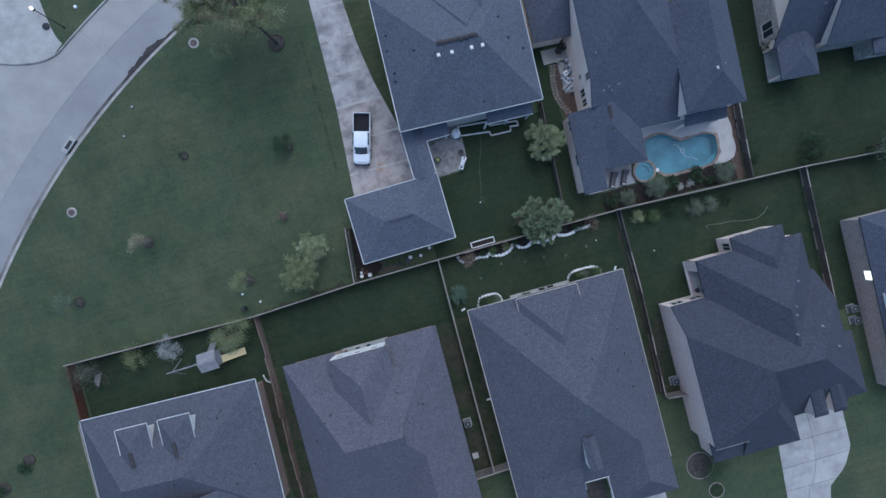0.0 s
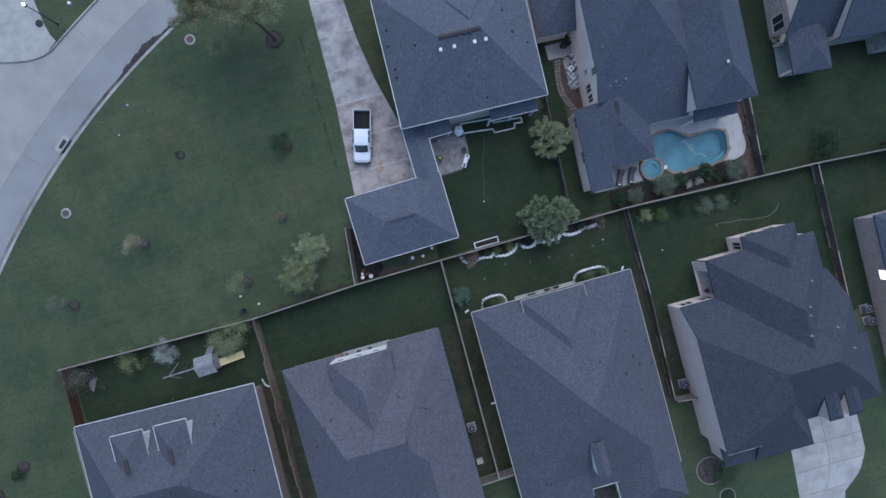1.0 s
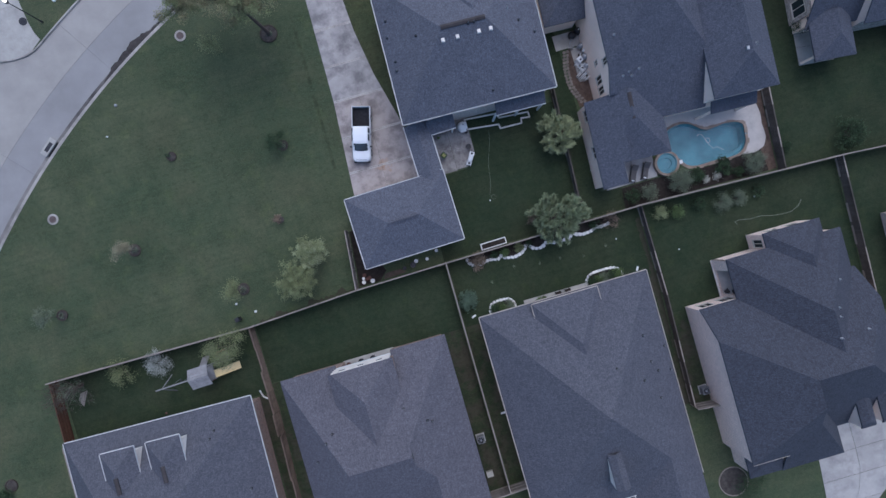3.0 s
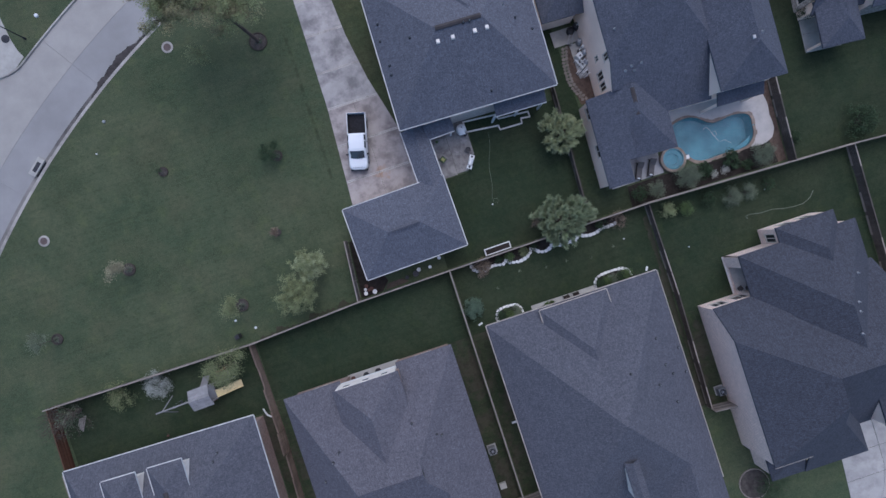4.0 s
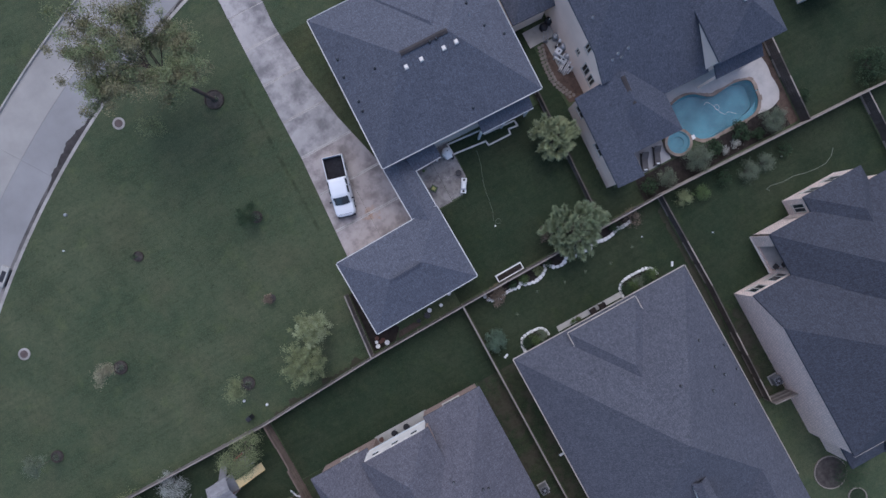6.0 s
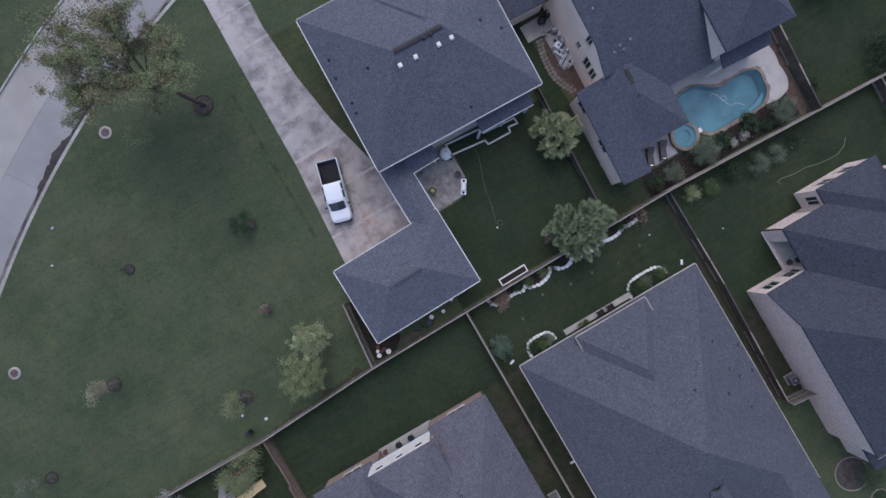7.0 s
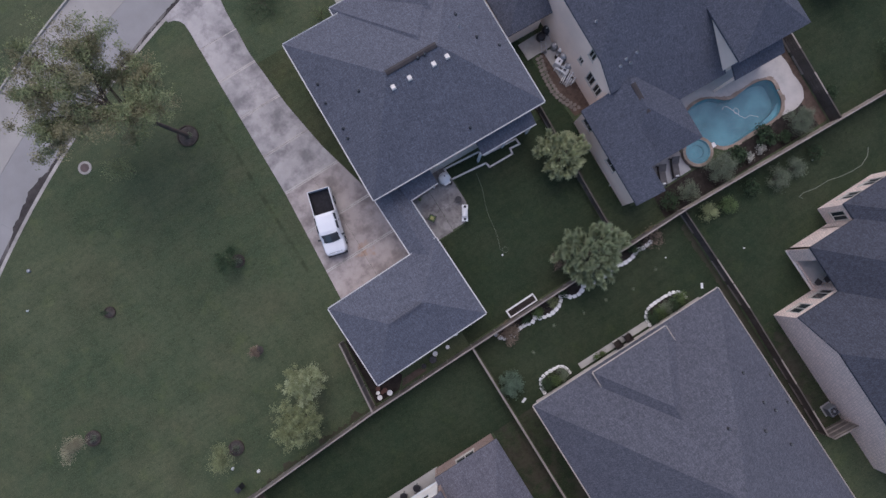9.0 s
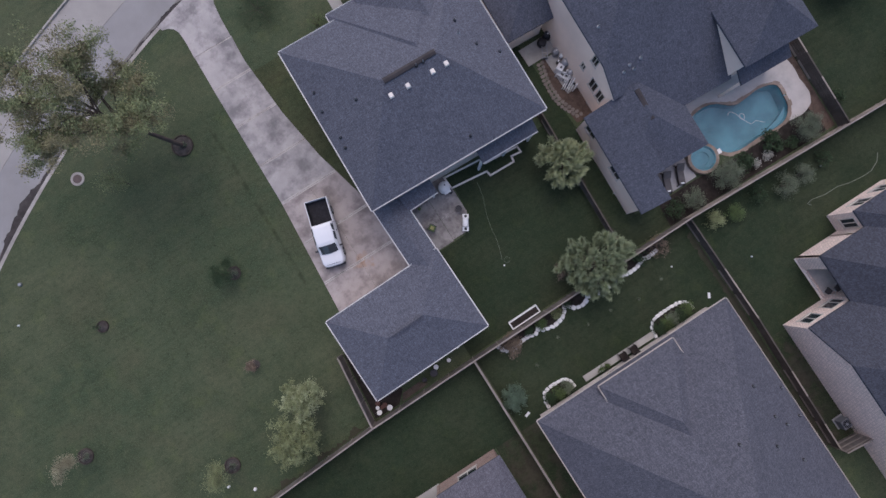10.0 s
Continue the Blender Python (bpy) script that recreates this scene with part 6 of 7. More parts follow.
WATER.node_tree.links.new(rb.outputs["Normal"], wb.inputs["Normal"])

pool = thing("swimming_pool", 0, 0, 0, 0, "free-form swimming pool of clear blue water", "swimming pool")
N = 72
ring = [2 * math.pi * k / N for k in range(N)]
rim = [pool_point(a) for a in ring]
basin = Geo()
floor_pts = [((x - POOL[0]) * 0.93 + POOL[0], (y - POOL[1]) * 0.93 + POOL[1]) for x, y in rim]
deep = [-0.75 - 0.4 * max(0.0, min(1.0, (x - 28) / 6)) for x, y in floor_pts]
for k in range(N):
    j = (k + 1) % N
    basin.face([(*rim[k], 0.0), (*floor_pts[k], deep[k]), (*floor_pts[j], deep[j]), (*rim[j], 0.0)])
    basin.face([(*floor_pts[k], deep[k]), (POOL[0], POOL[1], -1.15), (*floor_pts[j], deep[j])])
    wide = pool_point(ring[k], 0.16), pool_point(ring[j], 0.16)
    basin.face([(*rim[k], 0.0), (*rim[j], 0.0), (*wide[1], 0.0), (*wide[0], 0.0)])
part("basin", basin, BASIN, pool)
steps_ = Geo()
shelf = [0.08 * i - 1.0 for i in range(11)]
steps_.prism([pool_point(a, -0.02) for a in shelf] + [pool_point(a, -0.06 - 0.6 * math.sin(math.pi * (a + 1.0) / 0.8)) for a in shelf[::-1]], -0.9, -0.45)
part("step", steps_, BASIN, pool)
water = Geo()
water.face([(*pool_point(a, 0.002), -0.09) for a in ring])
surface = part("water", water, WATER, pool, "clear rippled water")
surface.visible_shadow = False
a, k = 0.0, 0
while a < 2 * math.pi - 0.06:
    r = pool_edge(a)
    b = min(2 * math.pi, a + 0.5 / max(1.6, r))
    g = Geo().prism([pool_point(t, -0.05) for t in (b - 0.006, (a + b) / 2, a)] + [pool_point(t, 0.3 + 0.07 * math.sin(3.7 * k)) for t in (a, (a + b) / 2, b - 0.006)], -0.02, 0.075 + 0.01 * math.sin(7 * k))
    part("coping_stone", g, COPING, pool)
    a, k = b, k + 1
hose_pts = [(30.1 + 0.3 * t, 3.5 - 0.28 * t + 0.5 * math.sin(t * 1.1) * (t < 6), -0.06) for t in (0, 0.5, 1, 1.6, 2.2, 2.9, 3.6, 4.4, 5.2, 6, 7, 8)]
part("cleaner_hose", Geo().tube(hose_pts, 0.015, 6), WHITE, pool, "white floating cleaner hose")
part("hose_loop", Geo().tube([(31.1 + 0.22 * math.cos(t * 0.7), 2.75 + 0.28 * math.sin(t * 0.7), -0.06) for t in range(10)], 0.018, 6), WHITE, pool)

deck = tagged(new("pool_deck"), "pale smooth concrete deck round the pool", "deck", kind="structure")
far_t = [-40, -31, -23, -14, 0, 10, 21, 35, 60, 90, 126, 139, 152, 172]
far_r = [4.2, 5.4, 6.1, 6.25, 6.0, 6.25, 6.4, 5.6, 4.0, 3.55, 4.4, 5.6, 6.2, 6.0]
cuts = [-40, -12, 18, 48, 80, 112, 142, 172]
for t0, t1 in zip(cuts, cuts[1:]):
    ts = [t0 + (t1 - t0) * k / 10 for k in range(11)]
    out = [(31.2 + float(np.interp(t, far_t, far_r)) * math.cos(radians(t)), 2.9 + float(np.interp(t, far_t, far_r)) * math.sin(radians(t))) for t in ts]
    inn = [pool_point(math.atan2(y - POOL[1], x - POOL[0]), 0.27) for x, y in out]
    g = Geo()
    n = len(ts)
    v = [(*p, 0.035) for p in out] + [(*p, 0.035) for p in inn] + [(*p, -0.05) for p in out]
    g.solid(v, [(k, k + 1, n + k + 1, n + k) for k in range(n - 1)] + [(2 * n + k, 2 * n + k + 1, k + 1, k) for k in range(n - 1)])
    part("slab", g, DECK, deck)
single("pool_bed", Geo().prism([(20.4, -1.9), (36.6, -2.2), (36.3, 1.0), (34.9, 0.9), (33.0, 0.0), (28.0, 0.1), (24.4, 0.35), (20.6, 0.3)], -0.05, 0.018), MULCH,
       "dark mulch bed round the pool", "planting bed", kind="structure")
single("fence_bed", Geo().prism([(36.6, -2.2), (37.5, -2.2), (38.15, 8.5), (35.6, 8.5), (35.6, 5.6), (36.0, 1.0)], -0.05, 0.016), MULCH_RED, "reddish mulch strip between deck and fence", "planting bed", kind="structure")

spa = thing("spa", 25.9, 1.55, 0, 0, "round raised spa with a stone rim beside the pool", "spa")
for k in range(20):
    a0, a1 = 6.283 * k / 20 + 0.01, 6.283 * (k + 1) / 20 - 0.01
    part("rim_stone", Geo().prism([(q * math.cos(t), q * math.sin(t)) for q, t in ((1.1, a0), (1.36, a0), (1.36, a1), (1.1, a1))], 0, 0.42), COPING, spa)
part("shell", Geo().lathe([(1.08, 0.05), (1.1, 0.4), (1.06, 0.4), (0.98, 0.22), (0.6, 0.2), (0.55, 0.03), (0.01, 0.03)], 0, 0, 24), BASIN, spa)
g = Geo()
g.face([(1.07 * math.cos(t), 1.07 * math.sin(t), 0.34) for t in ring])
sw = part("water", g, WATER, spa)
sw.visible_shadow = False
part("spill_stone", Geo().box(1.2, 1.75, -0.45, -0.05, 0, 0.3, 0.03), STONE_WHITE, spa)

porch = tagged(new("porch_floor"), "pale concrete floor under the pool porch", "porch floor", kind="structure")
PORCH = material("grey_porch_concrete", (0.40, 0.385, 0.37), 0.9, 0.8, 0.2, 18.0, 0.15, 0.2, stain=0.3)
slabs(porch, PORCH, lambda y: 19.0, lambda y: 22.3, [6.0, 3.2, 0.5], z=0.04)
slabs(porch, PORCH, lambda y: 22.33, lambda y: 24.7, [6.0, 3.2, 0.5], z=0.04)
WICKER = material("dark_wicker", (0.045, 0.035, 0.03), 0.9, 6.0, 0.3, 60.0, 0.4, 0.6)
CUSHION = material("grey_brown_cushion", (0.13, 0.12, 0.115), 0.95, 3.0, 0.2, 40.0, 0.2, 0.2)


def lounger(x, y, turn):
    ob = thing("sun_lounger", x, y, 0.04, turn, "brown cushioned wicker lounger under the porch", "lounger", "loungers")
    part("frame", Geo().box(-0.32, 0.32, -0.85, 0.85, 0.2, 0.3, 0.02), WICKER, ob)
    part("cushion", Geo().box(-0.28, 0.28, -0.83, 0.35, 0.3, 0.38, 0.03), CUSHION, ob)
    part("backrest", Geo().solid([(-0.32, 0.36, 0.3), (0.32, 0.36, 0.3), (0.32, 0.95, 0.62), (-0.32, 0.95, 0.62), (-0.32, 0.33, 0.38), (0.32, 0.33, 0.38), (0.32, 0.92, 0.7), (-0.32, 0.92, 0.7)],
                                 [(3, 2, 1, 0), (4, 5, 6, 7), (0, 1, 5, 4), (1, 2, 6, 5), (2, 3, 7, 6), (3, 0, 4, 7)]), CUSHION, ob)
    for sx in (-0.32, 0.32):
        for sy in (-0.88, 0.88):
            part("leg", Geo().box(sx - 0.03, sx + 0.03, sy - 0.03, sy + 0.03, -0.01, 0.21), WICKER, ob)
    part("pillow", Geo().box(-0.14, 0.14, -0.8, -0.66, 0.37, 0.45, 0.03), WHITE, ob, "white rolled towel")


lounger(22.1, 1.42, -24)
lounger(23.45, 1.38, -24)

for k, (x, y, r, h, m, lab, n, sz) in enumerate((
        (26.5, -0.62, 1.2, 1.6, LEAF_GREY, "fluffy rounded grey-green shrub by the spa", 7000, 0.05), (34.6, -0.9, 1.15, 1.5, LEAF_GREY, "fluffy rounded grey-green shrub by the pool", 6500, 0.05),
        (29.5, -1.2, 0.42, 0.5, BLOSSOM, "small white-flowering shrub by the pool", 600, 0.06), (30.8, -1.25, 0.42, 0.45, BLOSSOM, "small white-flowering shrub by the pool", 500, 0.06),
        (28.6, -0.65, 0.85, 0.9, LEAF_DARK, "dark spiky green shrub by the pool", 900, 0.12), (31.6, -0.35, 0.9, 0.9, LEAF_DARK, "dark spiky green shrub by the pool", 900, 0.12),
        (23.2, -0.85, 0.95, 1.0, LEAF_GREY, "low grey-green shrub by the fence", 2600, 0.05), (21.3, -0.8, 0.8, 0.8, LEAF_DARK, "low dark shrub by the fence", 700, 0.09), (33.1, -1.4, 0.6, 0.6, LEAF_DARK, "low dark shrub by the fence", 500, 0.09),
        (30.4, -4.1, 1.0, 1.1, LEAF_GREY, "grey-green shrub along the fence", 3000, 0.05), (32.1, -4.1, 0.9, 1.0, LEAF_GREY, "grey-green shrub along the fence", 2600, 0.05), (23.7, -3.4, 0.72, 0.9, LEAF_BRIGHT, "bright green shrub along the fence", 2200, 0.055),
        (25.5, -3.8, 0.75, 0.9, LEAF_GREEN, "leafy green shrub along the fence", 2000, 0.055), (28.0, -3.6, 0.8, 0.8, LEAF_DARK, "low dark shrub along the fence", 700, 0.08), (34.6, -4.0, 0.7, 0.6, LEAF_DARK, "low dark shrub along the fence", 500, 0.08),
        (45.6, -0.7, 1.7, 1.4, LEAF_DARK, "dark spreading shrub on the lawn", 1900, 0.1), (38.9, -0.2, 0.6, 0.6, LEAF_DARK, "low dark shrub beside the fence", 600, 0.09))):
    shrub(x, y, lab, 100 + k, r, h, m, n, sz)
tree(52.6, -2.6, "bare grey branching tree by the fence", 131, 1.2, 0.1, 2.2, 2.6, LEAF_GREY, 1500, 0.09, 0.3, depth=3, stems=6)

side_bed = single("side_bed", Geo().prism([(18.6, 10.0), (20.4, 9.8), (20.7, 16.3), (18.9, 16.3), (18.3, 13.0)], -0.05, 0.02), MULCH_RED, "reddish mulch bed along the house", "planting bed", kind="structure")
FLAG = material("tan_flagstone", (0.27, 0.235, 0.20), 0.9, 2.0, 0.3, 20.0, 0.2, 0.3, piece=0.45)
path_ = thing("stepping_stones", 0, 0, 0, 0, "double row of pale stepping stones curving round the bed", "stepping stones")
for k in range(17):
    t = k / 16
    x, y = 18.55 - 0.5 * math.sin(math.pi * t) + 1.1 * max(0, t - 0.6) * 2.2 * max(0, t - 0.6), 16.1 - 5.6 * t
    for off in (0.0, 0.36):
        rr = random.Random(500 + k * 2 + int(off * 3))
        q = [(x + off + 0.19 * (0.7 + 0.5 * rr.random()) * math.cos(6.283 * i / 7), y + 0.19 * (0.7 + 0.5 * rr.random()) * math.sin(6.283 * i / 7)) for i in range(7)]
        part("stone", Geo().prism(q, -0.02, 0.06, 0.015), FLAG, path_)
single("equipment_pad", Geo().box(17.75, 20.75, 16.45, 18.1, -0.05, 0.06, 0.01), PAD, "concrete pad beside the house", "concrete pad", kind="structure")
single("equipment_pad", Geo().box(19.3, 20.75, 12.6, 16.3, -0.05, 0.05, 0.01), PAD, "concrete pad under the pool equipment", "concrete pad", kind="structure")
ladder = thing("folded_ladder", 19.6, 16.9, 0.06, 62, "grey-blue folded ladder leaning on the pad", "ladder")
for s in (-0.22, 0.22):
    part("rail", Geo().box(-0.8, 0.8, s - 0.035, s + 0.035, 0.3, 0.36), METAL, ladder)
for k in range(7):
    part("rung", Geo().box(-0.72 + 0.22 * k, -0.66 + 0.22 * k, -0.2, 0.2, 0.3, 0.35), METAL, ladder)
for x in (-0.7, 0.7):
    part("foot", Geo().box(x - 0.03, x + 0.03, -0.22, 0.22, -0.01, 0.3), METAL, ladder)
for x, y, r, h, m, lab in ((20.4, 17.8, 0.35, 0.75, METAL_DARK, "dark round filter tank"), (20.3, 16.2, 0.33, 0.6, METAL, "grey round filter tank"), (20.3, 13.95, 0.3, 0.7, METAL, "grey round filter tank"), (20.0, 15.35, 0.14, 0.4, METAL_DARK, "small dark chlorinator")):
    ob = thing("filter_tank", x, y, 0.05, 0, lab + " by the house wall", "filter tank", "pool equipment")
    part("tank", Geo().lathe([(r * 0.9, 0), (r, 0.1), (r, h * 0.75), (r * 0.7, h * 0.93), (r * 0.2, h), (0.01, h)], 0, 0, 18), m, ob, smooth=True)
    part("valve", Geo().lathe([(0.07, h - 0.02), (0.07, h + 0.1), (0.01, h + 0.11)], 0, 0, 10), WHITE, ob)
heater = thing("pool_heater", 19.75, 14.75, 0.05, 28, "white boxy pool heater on a pad", "pool heater", "pool equipment")
part("cabinet", Geo().box(-0.32, 0.32, -0.3, 0.3, -0.01, 0.7, 0.04), WHITE, heater)
part("vent", Geo().box(-0.1, 0.1, -0.12, 0.02, 0.7, 0.73), METAL_DARK, heater)
pump = thing("pool_pump", 19.75, 13.3, 0.05, 30, "pool pump with white pipework on a pad", "pool pump", "pool equipment")
part("motor", Geo().tube([(-0.35, 0, 0.25), (0.3, 0, 0.25)], 0.14, 14), METAL_DARK, pump)
part("base", Geo().box(-0.35, 0.3, -0.12, 0.12, -0.01, 0.15), METAL_DARK, pump)
for s in (-0.28, -0.1, 0.1, 0.28):
    part("pipe", Geo().tube([(-0.6, s, 0.02), (-0.6, s, 0.35), (0.75, s, 0.35), (0.75, s, 0.02)], 0.045, 8), WHITE, pump)
for x, y, turn in ((19.95, 13.9, 30), (19.6, 14.15, 118), (20.1, 12.95, 25)):
    run_ = thing("pipe_manifold", x, y, 0.05, turn, "white plastic pipework of the pool equipment", "pipework", "pool equipment")
    for s, h in ((-0.22, 0.45), (0.0, 0.3), (0.2, 0.5)):
        part("pipe", Geo().tube([(-0.45, s, 0.0), (-0.45, s, h), (0.45, s, h), (0.45, s, 0.0)], 0.05, 8), WHITE, run_)
        part("valve", Geo().lathe([(0.09, h - 0.06), (0.09, h + 0.1), (0.05, h + 0.14), (0.01, h + 0.15)], 0.1 * s, s, 10), METAL_DARK if h < 0.4 else WHITE, run_)
for x, y, r, h, m in ((20.35, 14.9, 0.36, 0.95, METAL), (19.75, 17.55, 0.4, 0.55, METAL_DARK), (20.5, 15.6, 0.22, 0.7, WHITE)):
    ob = thing("filter_tank", x, y, 0.05, 0, "round pool filter tank beside the wall", "filter tank", "pool equipment")
    part("tank", Geo().lathe([(r * 0.9, 0), (r, 0.1), (r, h * 0.75), (r * 0.7, h * 0.93), (r * 0.2, h), (0.01, h)], 0, 0, 18), m, ob, smooth=True)
    part("band", Geo().lathe([(r * 1.04, h * 0.5), (r * 1.04, h * 0.56), (r * 0.98, h * 0.56)], 0, 0, 18), METAL_DARK, ob)

# ---- yards south of the long fence ----
scallop = thing("planting_bed", 0, 0, 0, 0, "scalloped planting bed edged with whitewashed stones", "planting bed")
outline = arc(3.4, -2.55, 1.05, 180, 300, 6, 0.85) + [(4.7, -3.15), (5.6, -3.35)] + arc(7.3, -2.4, 1.65, 215, 345, 8, 1.2) + arc(10.2, -2.35, 1.1, 215, 320, 6, 1.1) + [(12.0, -3.3), (13.6, -3.35)] + arc(15.4, -2.5, 1.5, 205, 330, 7, 0.8) + [(17.3, -3.05), (18.4, -2.9)]
part("soil", Geo().prism([(x, min(y + 0.0, -2.2)) for x, y in outline] + [(18.6, -2.1), (2.2, -2.25)], -0.05, 0.03), MULCH, scallop)
border_stones(scallop, outline, 0.42, 0.36, STONE_WHITE, 71, 0.11)
for k, (x, y, r, h, m, lab, n) in enumerate(((3.3, -2.95, 1.0, 0.9, LEAF_BROWN, "rust-brown shrub by the fence", 1700), (5.2, -2.75, 0.45, 0.5, LEAF_DARK, "dark low shrub by the fence", 350), (6.4, -2.8, 0.5, 0.6, LEAF_GREEN, "leafy green shrub by the fence", 500),
                                             (7.9, -2.75, 0.5, 0.6, LEAF_OLIVE, "small olive shrub by the fence", 500), (9.2, -2.6, 0.4, 0.4, LEAF_DARK, "dark low shrub by the fence", 250), (16.6, -2.6, 0.7, 0.6, LEAF_DARK, "dark low shrub by the fence", 500),
                                             (18.3, -2.7, 0.9, 0.8, LEAF_BROWN, "brown dry shrub by the fence", 700), (1.13, -6.7, 0.92, 1.2, LEAF_BLUE, "clipped round blue-green shrub on the lawn", 5200))):
    shrub(x, y, lab, 200 + k, r, h, m, n, 0.08)

for k, (x0, x1, dep) in enumerate(((3.2, 6.0, 1.25), (14.1, 18.1, 1.35))):
    ob = thing("planting_bed", 0, 0, 0, 0, "rounded planting bed edged with whitewashed stones", "planting bed")
    cx, rx = (x0 + x1) / 2, (x1 - x0) / 2
    line = [(cx + rx * math.copysign(abs(math.cos(radians(a))) ** 0.6, math.cos(radians(a))), -8.95 + dep * math.sin(radians(a)) ** 0.7) for a in range(180, -1, -12)]
    part("soil", Geo().prism(line[::-1], -0.05, 0.035), MULCH, ob)
    border_stones(ob, line, 0.38, 0.3, STONE_WHITE, 80 + k, 0.1)
    rr = random.Random(90 + k)
    for j in range(5 if k else 3):
        shrub(x0 + 0.6 + (x1 - x0 - 1.2) * j / ((5 if k else 3) - 1), -8.45 + 0.1 * rr.random(), "small dark-leaved shrub against the house", 220 + 10 * k + j, 0.56, 0.6, (LEAF_DARK, LEAF_GREEN, LEAF_GREY)[j % 3], 1000, 0.065)

slab3 = tagged(new("patio"), "narrow concrete patio behind the house", "patio", kind="structure")
slabs(slab3, PAD, lambda y: 7.0, lambda y: 14.0, [-8.45, -9.0], z=0.04)
for x, y, m, lab in ((9.2, -8.75, RUST, "potted plants on the patio"), (8.6, -8.7, WHITE, "potted plants on the patio")):
    pot = thing("flower_pot", x, y, 0.04, 0, lab, "pot", "pots")
    part("pot", Geo().lathe([(0.14, 0), (0.2, 0.3), (0.22, 0.3), (0.18, 0.26), (0.01, 0.26)], 0, 0, 12), m, pot)
    g = Geo()
    leaves(g, random.Random(int(x * 10)), [(0, 0, 0.4), (0.1, 0, 0.35), (-0.1, 0.05, 0.35)], 160, 0.08, 0.1)
    part("plant", g, LEAF_GREEN, pot)
for x in (10.75, 11.8):
    c = thing("patio_chair", x, -8.75, 0.04, 0, "dark wicker patio chair", "chair", "patio chairs")
    part("seat", Geo().box(-0.3, 0.3, -0.28, 0.28, 0.32, 0.42, 0.02), WICKER, c)
    part("backrest", Geo().box(-0.3, 0.3, -0.34, -0.28, 0.3, 0.85, 0.02), WICKER, c)
    for sx in (-0.27, 0.27):
        part("armrest", Geo().box(sx - 0.04, sx + 0.04, -0.28, 0.28, 0.42, 0.6, 0.01), WICKER, c)
        for sy in (-0.25, 0.25):
            part("leg", Geo().box(sx - 0.025, sx + 0.025, sy - 0.025, sy + 0.025, -0.01, 0.33), WICKER, c)
for x, y, turn in ((1.35, -8.6, 200), (19.85, -8.55, 60), (1.5, -19.58, 180)):
    d = thing("splash_block", x, y, 0, turn, "white downspout splash block at the house corner", "splash block", "splash blocks")
    part("trough", Geo().box(-0.24, 0.24, -0.1, 0.1, -0.02, 0.07, 0.015), WHITE, d)


CASING = material("weathered_grey_casing", (0.20, 0.205, 0.21), 0.6, 2.0, 0.15, 30.0, 0.1, 0.1, stain=0.2)


def air_conditioner(x, y, turn, label="grey air-conditioning unit on a concrete pad"):
    ob = thing("air_conditioner", x, y, 0, turn, label, "air conditioner", "air conditioners")
    part("pad", Geo().box(-0.48, 0.48, -0.48, 0.48, -0.05, 0.06, 0.01), PORCH, ob)
    part("casing", Geo().box(-0.38, 0.38, -0.38, 0.38, 0.05, 0.72, 0.03), CASING, ob)
    part("fan_well", Geo().lathe([(0.33, 0.68), (0.33, 0.73), (0.29, 0.73), (0.29, 0.722), (0.01, 0.722)], 0, 0, 18), METAL_DARK, ob)
    part("fan_hub", Geo().lathe([(0.1, 0.72), (0.1, 0.76), (0.01, 0.77)], 0, 0, 12), METAL, ob)
    for k in range(4):
        a = math.pi * k / 4
        part("guard_wire", Geo().tube([(-0.33 * math.cos(a), -0.33 * math.sin(a), 0.745), (0.33 * math.cos(a), 0.33 * math.sin(a), 0.745)], 0.008, 4), METAL, ob)


air_conditioner(-1.6, -21.5, 0)
air_conditioner(23.2, -23.2, 0)
air_conditioner(45.85, -20.5, 0)
air_conditioner(45.85, -21.95, 0)
box = thing("meter_box", -1.7, -25.5, 0, 0, "pale utility box beside the house wall", "utility box")
part("body", Geo().box(-0.35, 0.35, -0.3, 0.3, -0.02, 0.35, 0.03), PAD, box)
# Yard plots whose lawn colour also carries shade from fences and houses.
SHADED_PLOTS = (("back_lawn", [(-0.1, -2.0), (15.3, -1.85), (15.6, 3.0), (16.0, 11.4), (6.5, 11.4), (6.3, 8.2), (5.1, 7.0), (-0.1, 6.9)]),
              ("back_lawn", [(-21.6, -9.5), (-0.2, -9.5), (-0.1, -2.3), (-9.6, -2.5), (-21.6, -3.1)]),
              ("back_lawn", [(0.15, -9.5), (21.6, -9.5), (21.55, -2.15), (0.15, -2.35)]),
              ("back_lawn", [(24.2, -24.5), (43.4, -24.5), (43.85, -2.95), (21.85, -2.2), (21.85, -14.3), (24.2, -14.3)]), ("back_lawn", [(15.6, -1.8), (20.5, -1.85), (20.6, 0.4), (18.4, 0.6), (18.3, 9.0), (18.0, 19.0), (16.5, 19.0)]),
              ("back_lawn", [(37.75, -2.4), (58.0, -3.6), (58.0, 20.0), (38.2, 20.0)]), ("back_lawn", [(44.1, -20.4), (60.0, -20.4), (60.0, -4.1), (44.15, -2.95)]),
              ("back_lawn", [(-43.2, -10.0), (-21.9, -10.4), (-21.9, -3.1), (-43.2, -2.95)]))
for name, poly in SHADED_PLOTS:
    single(name, Geo().prism(poly, -0.06, 0.006), LAWN_SHADED, "dark green back lawn between the fences, shade in its colour", "lawn", kind="structure")

